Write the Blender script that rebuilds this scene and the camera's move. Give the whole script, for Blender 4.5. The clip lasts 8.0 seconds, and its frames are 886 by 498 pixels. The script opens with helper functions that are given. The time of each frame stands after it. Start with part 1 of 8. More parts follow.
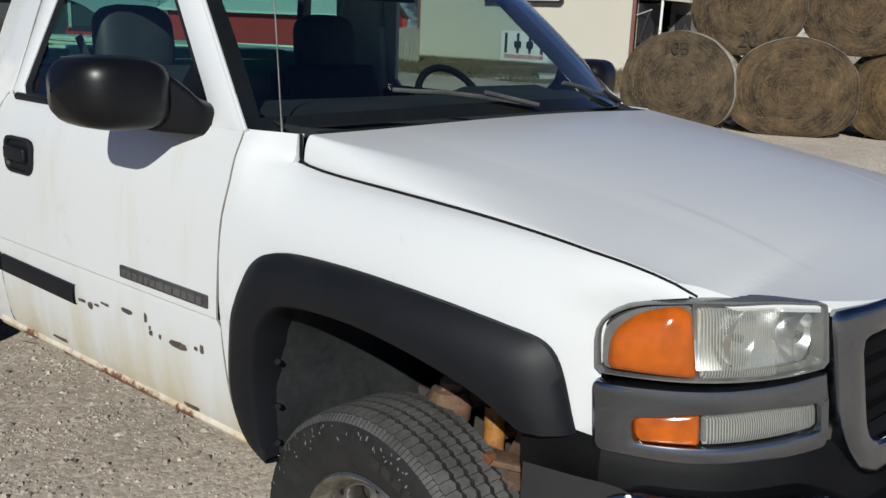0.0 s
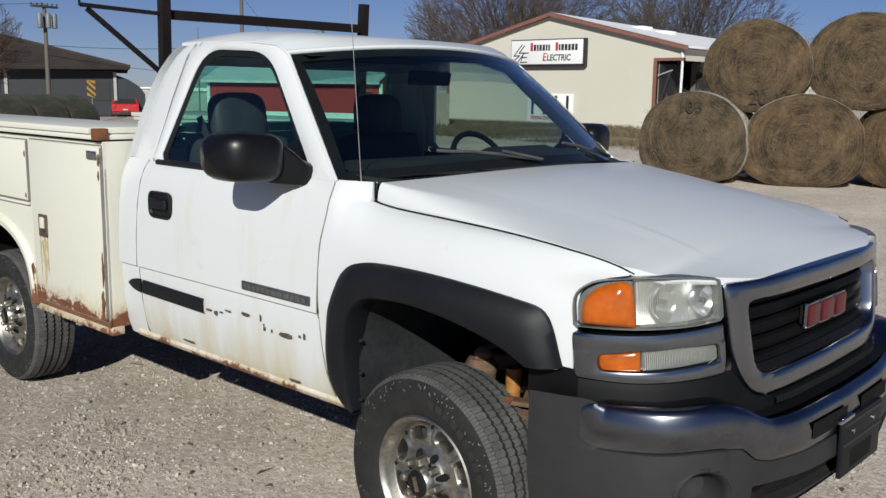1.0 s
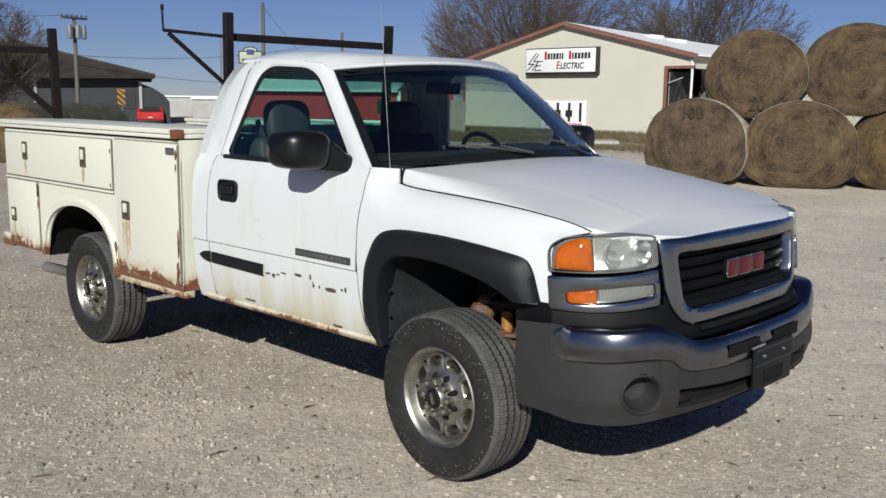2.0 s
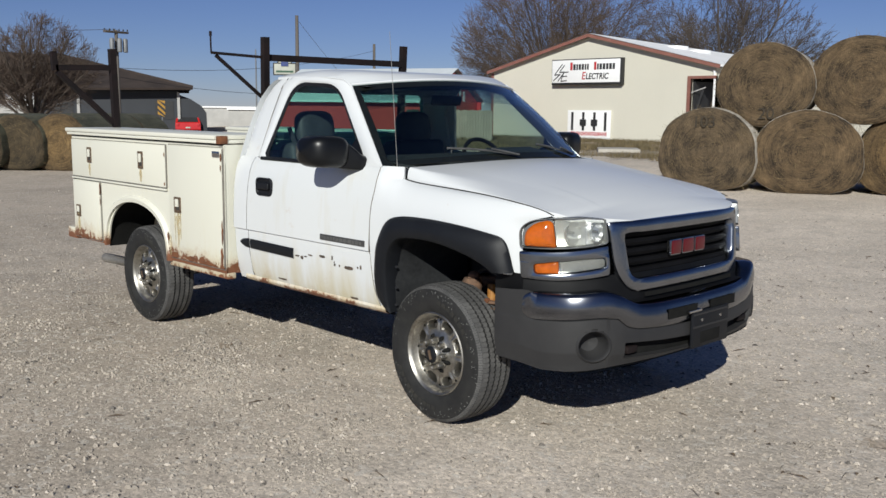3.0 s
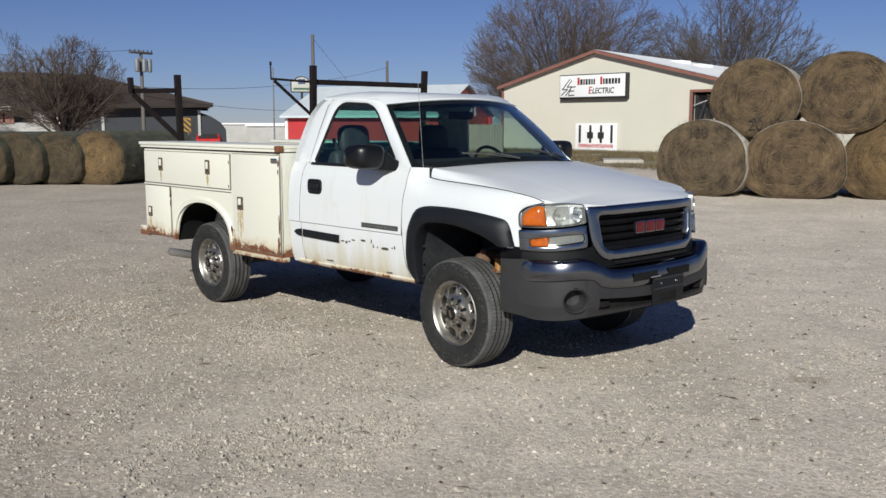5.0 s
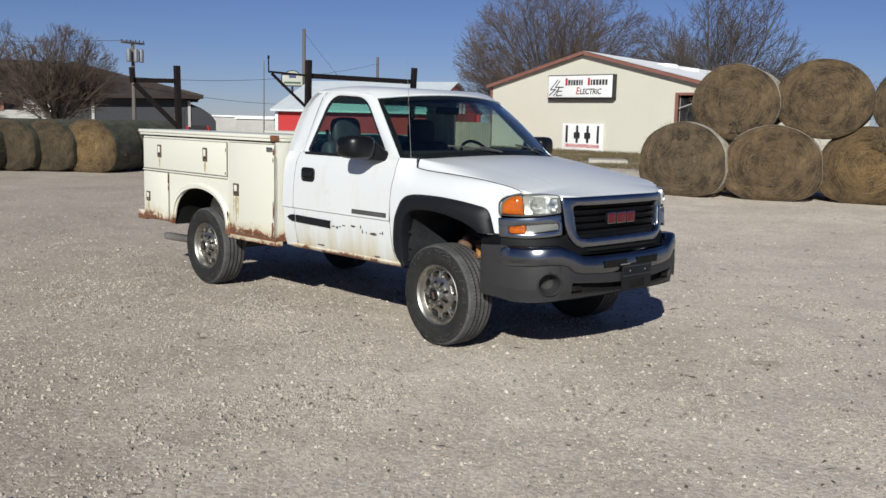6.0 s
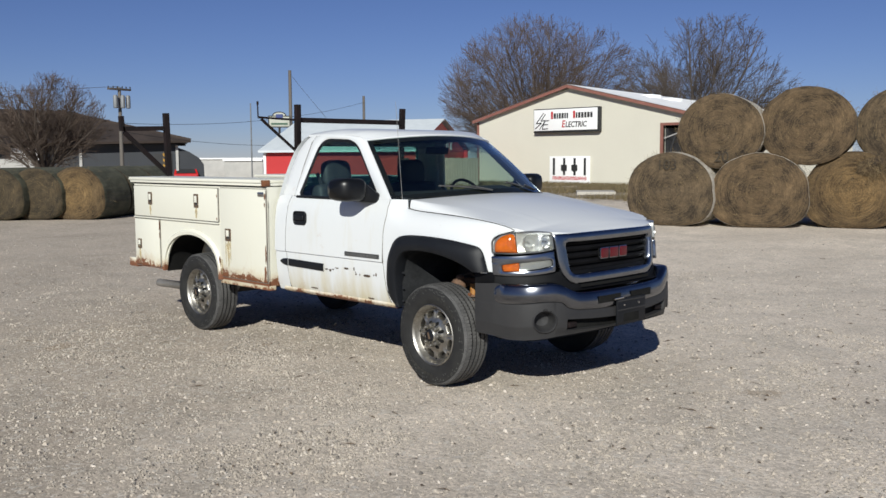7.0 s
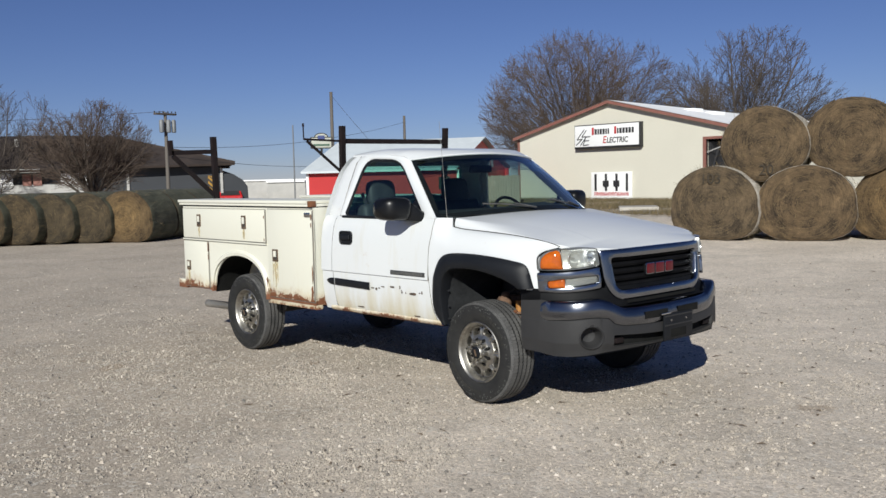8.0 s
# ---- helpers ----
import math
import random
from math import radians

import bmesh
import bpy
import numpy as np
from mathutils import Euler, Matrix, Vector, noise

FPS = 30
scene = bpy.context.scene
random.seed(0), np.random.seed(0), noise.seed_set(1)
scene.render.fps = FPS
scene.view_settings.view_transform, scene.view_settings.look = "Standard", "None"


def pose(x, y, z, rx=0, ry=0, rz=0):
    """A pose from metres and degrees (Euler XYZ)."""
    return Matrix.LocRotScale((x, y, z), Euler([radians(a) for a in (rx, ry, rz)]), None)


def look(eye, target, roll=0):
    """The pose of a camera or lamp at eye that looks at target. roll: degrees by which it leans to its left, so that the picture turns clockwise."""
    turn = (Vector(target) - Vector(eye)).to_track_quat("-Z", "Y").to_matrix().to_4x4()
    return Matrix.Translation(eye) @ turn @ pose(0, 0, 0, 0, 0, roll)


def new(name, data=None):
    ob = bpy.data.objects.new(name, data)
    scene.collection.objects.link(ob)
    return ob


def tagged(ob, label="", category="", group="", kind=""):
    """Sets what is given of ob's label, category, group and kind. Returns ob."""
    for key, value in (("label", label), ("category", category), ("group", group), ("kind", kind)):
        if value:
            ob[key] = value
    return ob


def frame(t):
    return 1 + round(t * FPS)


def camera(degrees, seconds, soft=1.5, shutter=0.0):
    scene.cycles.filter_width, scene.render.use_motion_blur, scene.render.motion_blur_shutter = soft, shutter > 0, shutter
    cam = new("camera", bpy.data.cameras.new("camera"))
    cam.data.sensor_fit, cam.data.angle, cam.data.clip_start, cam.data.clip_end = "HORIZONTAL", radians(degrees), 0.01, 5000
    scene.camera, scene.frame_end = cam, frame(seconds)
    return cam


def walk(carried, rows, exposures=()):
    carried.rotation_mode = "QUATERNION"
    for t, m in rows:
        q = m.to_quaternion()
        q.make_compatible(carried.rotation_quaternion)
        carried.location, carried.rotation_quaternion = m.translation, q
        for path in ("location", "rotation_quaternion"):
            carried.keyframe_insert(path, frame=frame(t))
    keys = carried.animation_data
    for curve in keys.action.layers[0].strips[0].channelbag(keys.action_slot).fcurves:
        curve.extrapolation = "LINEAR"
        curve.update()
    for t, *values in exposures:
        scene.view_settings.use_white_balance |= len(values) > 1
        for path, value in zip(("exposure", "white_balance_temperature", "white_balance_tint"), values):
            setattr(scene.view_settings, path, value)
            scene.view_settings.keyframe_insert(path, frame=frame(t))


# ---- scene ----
cam = camera(51.0, 8.0)
PATH = [
    (0, (1.413, -2.356, 1.665), (0.148, -0.877, 1.206), 2.4),
    (0.5, (1.819, -2.729, 1.729), (0.498, -1.282, 1.328), 1.2),
    (1, (2.085, -3.128, 1.723), (0.748, -1.678, 1.39), 0.9),
    (1.2, (2.222, -3.289, 1.732), (0.881, -1.84, 1.413), 0.9),
    (2.5, (3.189, -4.124, 1.718), (1.797, -2.722, 1.404), 0.7),
    (3, (3.59, -4.385, 1.729), (2.173, -3.006, 1.431), 0.6),
    (3.5, (3.852, -4.697, 1.718), (2.446, -3.303, 1.433), 0.1),
    (4, (4.205, -4.943, 1.699), (2.78, -3.57, 1.409), 0.0),
    (4.5, (4.453, -5.174, 1.724), (3.018, -3.808, 1.448), -0.3),
    (5.8, (4.898, -5.716, 1.696), (3.464, -4.348, 1.429), 1.1),
    (6, (4.962, -5.733, 1.692), (3.544, -4.35, 1.42), 1.4),
    (6.5, (4.946, -5.716, 1.719), (3.562, -4.29, 1.489), 1.0),
    (7, (4.953, -5.757, 1.729), (3.542, -4.353, 1.532), -0.3),
    (7.5, (4.981, -5.795, 1.721), (3.525, -4.438, 1.524), -0.9),
    (8, (4.967, -5.808, 1.731), (3.492, -4.466, 1.574), -1.3),
]
walk(cam, [(t, look(eye, target, roll)) for t, eye, target, roll in PATH], [(0.0, -0.14), (1.2, -0.05), (2.5, -0.01), (4.0, 0.02), (8.0, 0.10)])

# ---- daylight: low winter sun from the front right of the truck ----
SUN_DIR = Vector((0.575 * 0.883, -0.818 * 0.883, 0.469))
world = bpy.data.worlds.new("sky")
scene.world = world
world.use_nodes = True
wn = world.node_tree
sky = wn.nodes.new("ShaderNodeTexSky")
sky.sky_type = "NISHITA"
sky.sun_disc = False
sky.sun_elevation = radians(28)
sky.sun_rotation = math.atan2(0.575, -0.818)
sky.altitude = 2200
sky.air_density = 1.0
sky.dust_density = 0.0
sky.ozone_density = 2.0
wn.nodes["Background"].inputs["Strength"].default_value = 0.040
cast = wn.nodes.new("ShaderNodeMix")
cast.data_type, cast.blend_type = "RGBA", "MULTIPLY"
cast.inputs[0].default_value, cast.inputs[7].default_value = 1.0, (0.80, 0.89, 1.32, 1)
wn.links.new(sky.outputs[0], cast.inputs[6])
wn.links.new(cast.outputs[2], wn.nodes["Background"].inputs["Color"])
sun = new("sun", bpy.data.lights.new("sun", "SUN"))
sun.data.energy, sun.data.angle, sun.data.color = 5.0, radians(0.53), (0.965, 0.962, 0.90)
sun.matrix_world = look(SUN_DIR * 100, (0, 0, 0))


# ---- material helpers ----
def shader(name):
    m = bpy.data.materials.new(name)
    m.use_nodes = True
    return m, m.node_tree, m.node_tree.nodes["Principled BSDF"]


def node(nt, kind, **sockets):
    n = nt.nodes.new(kind)
    for key, value in sockets.items():
        n.inputs[key.replace("_", " ")].default_value = value
    return n


def noise_node(nt, coord, scale, detail=6.0, rough=0.6, distort=0.0, stretch=(1, 1, 1)):
    mp = nt.nodes.new("ShaderNodeMapping")
    mp.inputs["Scale"].default_value = stretch
    nt.links.new(coord, mp.inputs["Vector"])
    n = node(nt, "ShaderNodeTexNoise", Scale=scale, Detail=detail, Roughness=rough, Distortion=distort)
    nt.links.new(mp.outputs[0], n.inputs["Vector"])
    return n


def ramp(nt, src, lo, hi, a=(0, 0, 0, 1), b=(1, 1, 1, 1)):
    r = nt.nodes.new("ShaderNodeValToRGB")
    r.color_ramp.elements[0].position, r.color_ramp.elements[1].position = lo, hi
    r.color_ramp.elements[0].color, r.color_ramp.elements[1].color = a, b
    nt.links.new(src, r.inputs[0])
    return r


def mixed(nt, fac, a, b, kind="MIX"):
    n = nt.nodes.new("ShaderNodeMix")
    n.data_type, n.blend_type = "RGBA", kind
    for sock, v in ((n.inputs[0], fac), (n.inputs[6], a), (n.inputs[7], b)):
        if isinstance(v, (int, float)):
            sock.default_value = v
        elif isinstance(v, tuple):
            sock.default_value = (*v, 1) if len(v) == 3 else v
        else:
            nt.links.new(v, sock)
    return n.outputs[2]


def maths(nt, op, a, b=0.0):
    n = nt.nodes.new("ShaderNodeMath")
    n.operation = op
    for sock, v in ((n.inputs[0], a), (n.inputs[1], b)):
        if isinstance(v, (int, float)):
            sock.default_value = v
        else:
            nt.links.new(v, sock)
    return n.outputs[0]


def bump(nt, bsdf, height, strength, dist):
    b = node(nt, "ShaderNodeBump", Strength=strength, Distance=dist)
    nt.links.new(height, b.inputs["Height"])
    nt.links.new(b.outputs[0], bsdf.inputs["Normal"])


def surface(name, c1, c2, scale=3.0, fine=60.0, rough=(0.5, 0.7), metal=0.0, relief=0.2, dist=0.003, coat=0.0, stretch=(1, 1, 1)):
    """Two colours blended by broad and fine noise, with uneven gloss and a fine relief."""
    m, nt, p = shader(name)
    co = nt.nodes.new("ShaderNodeTexCoord").outputs["Object"]
    big = noise_node(nt, co, scale, 5, 0.6, 0.3, stretch)
    small = noise_node(nt, co, fine, 4, 0.65, 0.0, stretch)
    both = maths(nt, "ADD", maths(nt, "MULTIPLY", big.outputs[0], 0.65), maths(nt, "MULTIPLY", small.outputs[0], 0.35))
    r = ramp(nt, both, 0.36, 0.64)
    nt.links.new(mixed(nt, r.outputs[0], c1, c2), p.inputs["Base Color"])
    rr = nt.nodes.new("ShaderNodeMapRange")
    rr.inputs["To Min"].default_value, rr.inputs["To Max"].default_value = rough
    nt.links.new(both, rr.inputs["Value"])
    nt.links.new(rr.outputs[0], p.inputs["Roughness"])
    p.inputs["Metallic"].default_value = metal
    p.inputs["Coat Weight"].default_value = coat
    if relief:
        bump(nt, p, both, relief, dist)
    return m


def stained(name, paint, stain, low, high, amount, rust=(0.095, 0.036, 0.016), rough=0.35, coat=0.2, streak=0.3, chips=0.5):
    """Old paint, yellowed by dirt streaks below a height, with blotches of rust along a lower edge."""
    m, nt, p = shader(name)
    co = nt.nodes.new("ShaderNodeTexCoord").outputs["Object"]
    sep = nt.nodes.new("ShaderNodeSeparateXYZ")
    nt.links.new(co, sep.inputs[0])
    edge = nt.nodes.new("ShaderNodeMapRange")
    edge.inputs["From Min"].default_value, edge.inputs["From Max"].default_value = high, low
    nt.links.new(sep.outputs["Z"], edge.inputs["Value"])
    patch = noise_node(nt, co, 5.0, 8, 0.7, 0.6)
    fine = noise_node(nt, co, 38.0, 6, 0.7)
    vert = noise_node(nt, co, 9.0, 5, 0.6, 0.2, (1, 1, 0.16))
    field = maths(nt, "ADD", maths(nt, "MULTIPLY", patch.outputs[0], 0.7), maths(nt, "MULTIPLY", fine.outputs[0], 0.3))
    rustiness = maths(nt, "ADD", field, maths(nt, "MULTIPLY", edge.outputs[0], amount))
    rmask = ramp(nt, rustiness, 0.73, 0.78)
    halo = ramp(nt, rustiness, 0.60, 0.76)
    dirt = ramp(nt, maths(nt, "MULTIPLY", maths(nt, "ADD", vert.outputs[0], maths(nt, "MULTIPLY", edge.outputs[0], 0.25)), maths(nt, "ADD", maths(nt, "MULTIPLY", edge.outputs[0], 0.42), 0.62)), 0.35, 0.75)
    tone = noise_node(nt, co, 1.7, 3, 0.5)
    base = mixed(nt, tone.outputs[0], tuple(c * 0.94 for c in paint), paint)
    base = mixed(nt, maths(nt, "MULTIPLY", dirt.outputs[0], streak), base, stain)
    base = mixed(nt, maths(nt, "MULTIPLY", halo.outputs[0], 0.38), base, (0.40, 0.24, 0.11))
    rcol = mixed(nt, fine.outputs[0], rust, tuple(c * 2.5 for c in rust))
    nt.links.new(mixed(nt, rmask.outputs[0], base, rcol), p.inputs["Base Color"])
    gloss = mixed(nt, rmask.outputs[0], (rough,) * 3, (0.85,) * 3)
    nt.links.new(gloss, p.inputs["Roughness"])
    p.inputs["Coat Weight"].default_value = coat
    p.inputs["Coat Roughness"].default_value = 0.25
    bump(nt, p, maths(nt, "ADD", maths(nt, "MULTIPLY", rmask.outputs[0], fine.outputs[0]), maths(nt, "MULTIPLY", fine.outputs[0], 0.06)), 0.35, 0.004)
    return m


def glass(name, tint, gloss=0.03):
    """A clear pane: it lets light through with its tint and mirrors the sky by the angle."""
    m = bpy.data.materials.new(name)
    m.use_nodes = True
    nt = m.node_tree
    nt.nodes.clear()
    out = nt.nodes.new("ShaderNodeOutputMaterial")
    clear = node(nt, "ShaderNodeBsdfTransparent", Color=(*tint, 1))
    shiny = node(nt, "ShaderNodeBsdfGlossy", Roughness=gloss, Color=(1, 1, 1, 1))
    lw = node(nt, "ShaderNodeLayerWeight", Blend=0.5)
    steep = maths(nt, "POWER", lw.outputs["Facing"], 5.0)
    amount = maths(nt, "ADD", maths(nt, "MULTIPLY", steep, 0.9), 0.075)
    mix = nt.nodes.new("ShaderNodeMixShader")
    nt.links.new(amount, mix.inputs[0])
    nt.links.new(clear.outputs[0], mix.inputs[1])
    nt.links.new(shiny.outputs[0], mix.inputs[2])
    nt.links.new(mix.outputs[0], out.inputs[0])
    return m


def lens_plastic(name, c, ribs=0.0, rough=0.12, trans=0.55):
    m, nt, p = shader(name)
    co = nt.nodes.new("ShaderNodeTexCoord").outputs["Object"]
    n = noise_node(nt, co, 14, 4, 0.6)
    nt.links.new(mixed(nt, ramp(nt, n.outputs[0], 0.35, 0.65).outputs[0], tuple(v * 0.62 for v in c), c), p.inputs["Base Color"])
    p.inputs["Roughness"].default_value = rough
    p.inputs["Transmission Weight"].default_value = trans
    p.inputs["Coat Weight"].default_value = 0.6
    if ribs:
        w = node(nt, "ShaderNodeTexWave", Scale=ribs, Distortion=0.6, Detail=1.0)
        w.bands_direction = "Y"
        nt.links.new(co, w.inputs["Vector"])
        bump(nt, p, w.outputs[0], 0.25, 0.003)
    return m


def lamp_glass(name, tint, haze, ribs):
    """A lamp's cover: clear, partly hazed, with upright flutes pressed into it."""
    m = bpy.data.materials.new(name)
    m.use_nodes = True
    nt = m.node_tree
    nt.nodes.clear()
    out = nt.nodes.new("ShaderNodeOutputMaterial")
    co = nt.nodes.new("ShaderNodeTexCoord").outputs["Object"]
    clear = node(nt, "ShaderNodeBsdfTransparent", Color=(*tint, 1))
    shiny = node(nt, "ShaderNodeBsdfGlossy", Roughness=0.07, Color=(1, 1, 1, 1))
    cloudy = node(nt, "ShaderNodeBsdfDiffuse", Color=(0.55, 0.56, 0.50, 1))
    fog = noise_node(nt, co, 22, 4, 0.6)
    share = maths(nt, "MULTIPLY", fog.outputs[0], haze)
    if ribs:
        w = node(nt, "ShaderNodeTexWave", Scale=ribs, Distortion=0.25, Detail=1.0)
        w.bands_direction = "Y"
        nt.links.new(co, w.inputs["Vector"])
        share = maths(nt, "MULTIPLY", maths(nt, "ADD", w.outputs[0], 0.35), haze)
        b = node(nt, "ShaderNodeBump", Strength=0.8, Distance=0.004)
        nt.links.new(w.outputs[0], b.inputs["Height"])
        nt.links.new(b.outputs[0], shiny.inputs["Normal"])
        nt.links.new(b.outputs[0], cloudy.inputs["Normal"])
    one, two = nt.nodes.new("ShaderNodeMixShader"), nt.nodes.new("ShaderNodeMixShader")
    nt.links.new(share, one.inputs[0])
    nt.links.new(clear.outputs[0], one.inputs[1])
    nt.links.new(cloudy.outputs[0], one.inputs[2])
    two.inputs[0].default_value = 0.09
    nt.links.new(one.outputs[0], two.inputs[1])
    nt.links.new(shiny.outputs[0], two.inputs[2])
    nt.links.new(two.outputs[0], out.inputs[0])
    return m


def chrome(name, tone=0.40, rough=(0.06, 0.16)):
    m = surface(name, (tone, tone, tone * 1.02), (tone * 0.82, tone * 0.83, tone * 0.85), 4, 90, rough, 1.0, 0.03, 0.002)
    return m


WHITE = stained("white_truck_paint", (0.665, 0.683, 0.690), (0.70, 0.66, 0.52), 0.50, 0.95, 0.10, rough=0.3, coat=0.45, streak=0.12)
DOOR_WHITE = stained("white_door_paint", (0.660, 0.678, 0.680), (0.52, 0.47, 0.33), 0.52, 0.86, 0.10, rough=0.3, coat=0.45, streak=0.95)
ROCKER = stained("rusty_rocker_paint", (0.74, 0.72, 0.64), (0.5, 0.4, 0.2), 0.53, 0.66, 0.33, rough=0.4, streak=0.7)
CREAM = stained("cream_body_paint", (0.69, 0.68, 0.585), (0.58, 0.51, 0.31), 0.56, 0.76, 0.40, rough=0.42, coat=0.1, streak=0.45)
CREAM_CLEAN = stained("cream_lid_paint", (0.70, 0.69, 0.60), (0.6, 0.52, 0.3), 0.5, 0.9, 0.02, rough=0.42, coat=0.1, streak=0.3)
LATCH = surface("rusty_latch_steel", (0.085, 0.050, 0.030), (0.20, 0.145, 0.10), 22, 110, (0.5, 0.8), 0.4, 0.3, 0.001)
PAINT_LOSS = surface("old_adhesive_and_rust", (0.040, 0.037, 0.034), (0.13, 0.085, 0.055), 30, 120, (0.8, 0.95), 0, 0.2, 0.001)
SILL_PAINT = stained("rusty_sill_paint", (0.60, 0.58, 0.47), (0.45, 0.36, 0.2), 0.50, 0.64, 0.36, rough=0.5, coat=0.0, streak=0.6)
RUST = surface("flaking_rust", (0.075, 0.028, 0.014), (0.20, 0.075, 0.028), 9, 70, (0.75, 0.95), 0, 0.7, 0.004)
RACK = surface("dark_red_oxide_steel", (0.006, 0.0048, 0.005), (0.015, 0.008, 0.008), 6, 50, (0.6, 0.85), 0, 0.3)
RACK.node_tree.nodes["Principled BSDF"].inputs["Specular IOR Level"].default_value = 0.25
BLACK_PLASTIC = surface("black_plastic", (0.0048, 0.0056, 0.0076), (0.0080, 0.0092, 0.0118), 5, 180, (0.46, 0.60), 0, 0.12, 0.001)
BLACK_PLASTIC.node_tree.nodes["Principled BSDF"].inputs["Specular IOR Level"].default_value = 0.30
FILLER = surface("black_filler_plastic", (0.0030, 0.0031, 0.0036), (0.0056, 0.0058, 0.0066), 5, 160, (0.5, 0.68), 0, 0.12, 0.001)
FILLER.node_tree.nodes["Principled BSDF"].inputs["Specular IOR Level"].default_value = 0.16
GREY_PLASTIC = surface("grey_bumper_plastic", (0.0195, 0.0195, 0.0205), (0.0300, 0.0295, 0.0300), 4, 220, (0.5, 0.66), 0, 0.15, 0.001)
GREY_PLASTIC.node_tree.nodes["Principled BSDF"].inputs["Specular IOR Level"].default_value = 0.40
SUSPENSION = surface("brown_rusty_steel", (0.060, 0.037, 0.024), (0.185, 0.105, 0.062), 16, 70, (0.75, 0.95), 0, 0.6, 0.004)
MIRROR_PLASTIC = surface("satin_black_plastic", (0.0040, 0.0044, 0.0052), (0.0066, 0.0071, 0.0082), 5, 180, (0.30, 0.40), 0, 0.06, 0.001)
MIRROR_PLASTIC.node_tree.nodes["Principled BSDF"].inputs["Specular IOR Level"].default_value = 0.32
SCUFF = surface("grey_rubber_scuff", (0.10, 0.10, 0.097), (0.20, 0.20, 0.19), 20, 90, (0.8, 0.95), 0, 0.2)
DARK = surface("dark_underside", (0.022, 0.021, 0.020), (0.052, 0.046, 0.040), 7, 60, (0.75, 0.95), 0, 0.4)
LINER = surface("black_wheel_liner", (0.014, 0.0148, 0.016), (0.031, 0.0325, 0.0345), 6, 40, (0.6, 0.85), 0, 0.3)
LINER.node_tree.nodes["Principled BSDF"].inputs["Specular IOR Level"].default_value = 0.15
SEAM = surface("grimy_seam", (0.13, 0.123, 0.11), (0.24, 0.22, 0.19), 8, 60, (0.8, 0.95), 0, 0.1)
WIPER = surface("grey_wiper_metal", (0.07, 0.07, 0.07), (0.13, 0.13, 0.125), 8, 60, (0.35, 0.5), 0.2, 0.1)
RUBBER = surface("tyre_rubber", (0.0055, 0.0055, 0.006), (0.018, 0.0177, 0.0166), 14, 90, (0.7, 0.88), 0, 0.25, 0.002)
GROOVE_SHADE = surface("groove_rubber", (0.009, 0.009, 0.009), (0.020, 0.0197, 0.019), 14, 90, (0.8, 0.95), 0, 0.2)
TREAD = surface("dusty_tread_rubber", (0.050, 0.0495, 0.049), (0.114, 0.112, 0.109), 10, 80, (0.8, 0.95), 0, 0.3, 0.002)
CHROME = surface("chrome", (0.29, 0.305, 0.335), (0.225, 0.24, 0.265), 4, 90, (0.14, 0.22), 1.0, 0.02, 0.002)
BUMPER_CHROME = surface("dulled_bumper_chrome", (0.230, 0.240, 0.265), (0.165, 0.172, 0.190), 3, 60, (0.15, 0.25), 1.0, 0.03, 0.002)
CHROME_DULL = chrome("weathered_chrome", 0.50, (0.08, 0.18))
ALLOY = surface("polished_alloy", (0.52, 0.50, 0.455), (0.25, 0.235, 0.205), 18, 90, (0.32, 0.50), 1.0, 0.15, 0.001)
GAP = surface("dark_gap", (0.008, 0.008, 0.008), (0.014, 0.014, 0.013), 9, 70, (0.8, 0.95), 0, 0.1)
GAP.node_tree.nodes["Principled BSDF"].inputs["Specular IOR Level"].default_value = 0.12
AUTO_GLASS = glass("side_window_glass", (0.66, 0.78, 0.75))
REAR_GLASS = glass("tinted_rear_glass", (0.38, 0.76, 0.62))
WIND_GLASS = glass("windshield_glass", (0.60, 0.71, 0.68))
AMBER = lens_plastic("amber_lens", (0.88, 0.185, 0.010), 0, 0.10, 0.42)
CLEAR_LENS = lamp_glass("clear_fluted_lens", (0.93, 0.95, 0.89), 0.52, 92.0)
CLEAR_SMOOTH = lamp_glass("clear_smooth_lens", (0.93, 0.95, 0.92), 0.26, 0)
BEZEL = surface("hazy_grey_bezel", (0.16, 0.165, 0.165), (0.24, 0.245, 0.24), 9, 70, (0.22, 0.35), 0.5, 0.1, 0.001)
REFLECTOR = chrome("lamp_reflector", 0.85, (0.25, 0.4))
SEAT = surface("dark_grey_seat_vinyl", (0.027, 0.032, 0.037), (0.054, 0.061, 0.066), 6, 120, (0.5, 0.7), 0, 0.2)
DASH = surface("dark_dashboard", (0.017, 0.021, 0.0215), (0.029, 0.036, 0.036), 5, 150, (0.5, 0.65), 0, 0.15)
RED_ENAMEL = surface("red_enamel", (0.105, 0.004, 0.009), (0.075, 0.0035, 0.006), 9, 70, (0.25, 0.4), 0, 0.05)
SHOCK_PAINT = surface("yellow_rusty_shock", (0.45, 0.22, 0.04), (0.20, 0.07, 0.02), 10, 60, (0.5, 0.8), 0, 0.4)


def streak_material():
    """Thin rust run over paint, uneven and partly clear."""
    m, nt, p = shader("rust_run")
    co = nt.nodes.new("ShaderNodeTexCoord").outputs["Object"]
    n = noise_node(nt, co, 60, 5, 0.7, 0.3, (1, 1, 0.25))
    nt.links.new(mixed(nt, n.outputs[0], (0.50, 0.36, 0.15), (0.64, 0.56, 0.34)), p.inputs["Base Color"])
    nt.links.new(maths(nt, "MULTIPLY", ramp(nt, n.outputs[0], 0.30, 0.66).outputs[0], 0.60), p.inputs["Alpha"])
    p.inputs["Roughness"].default_value = 0.7
    return m


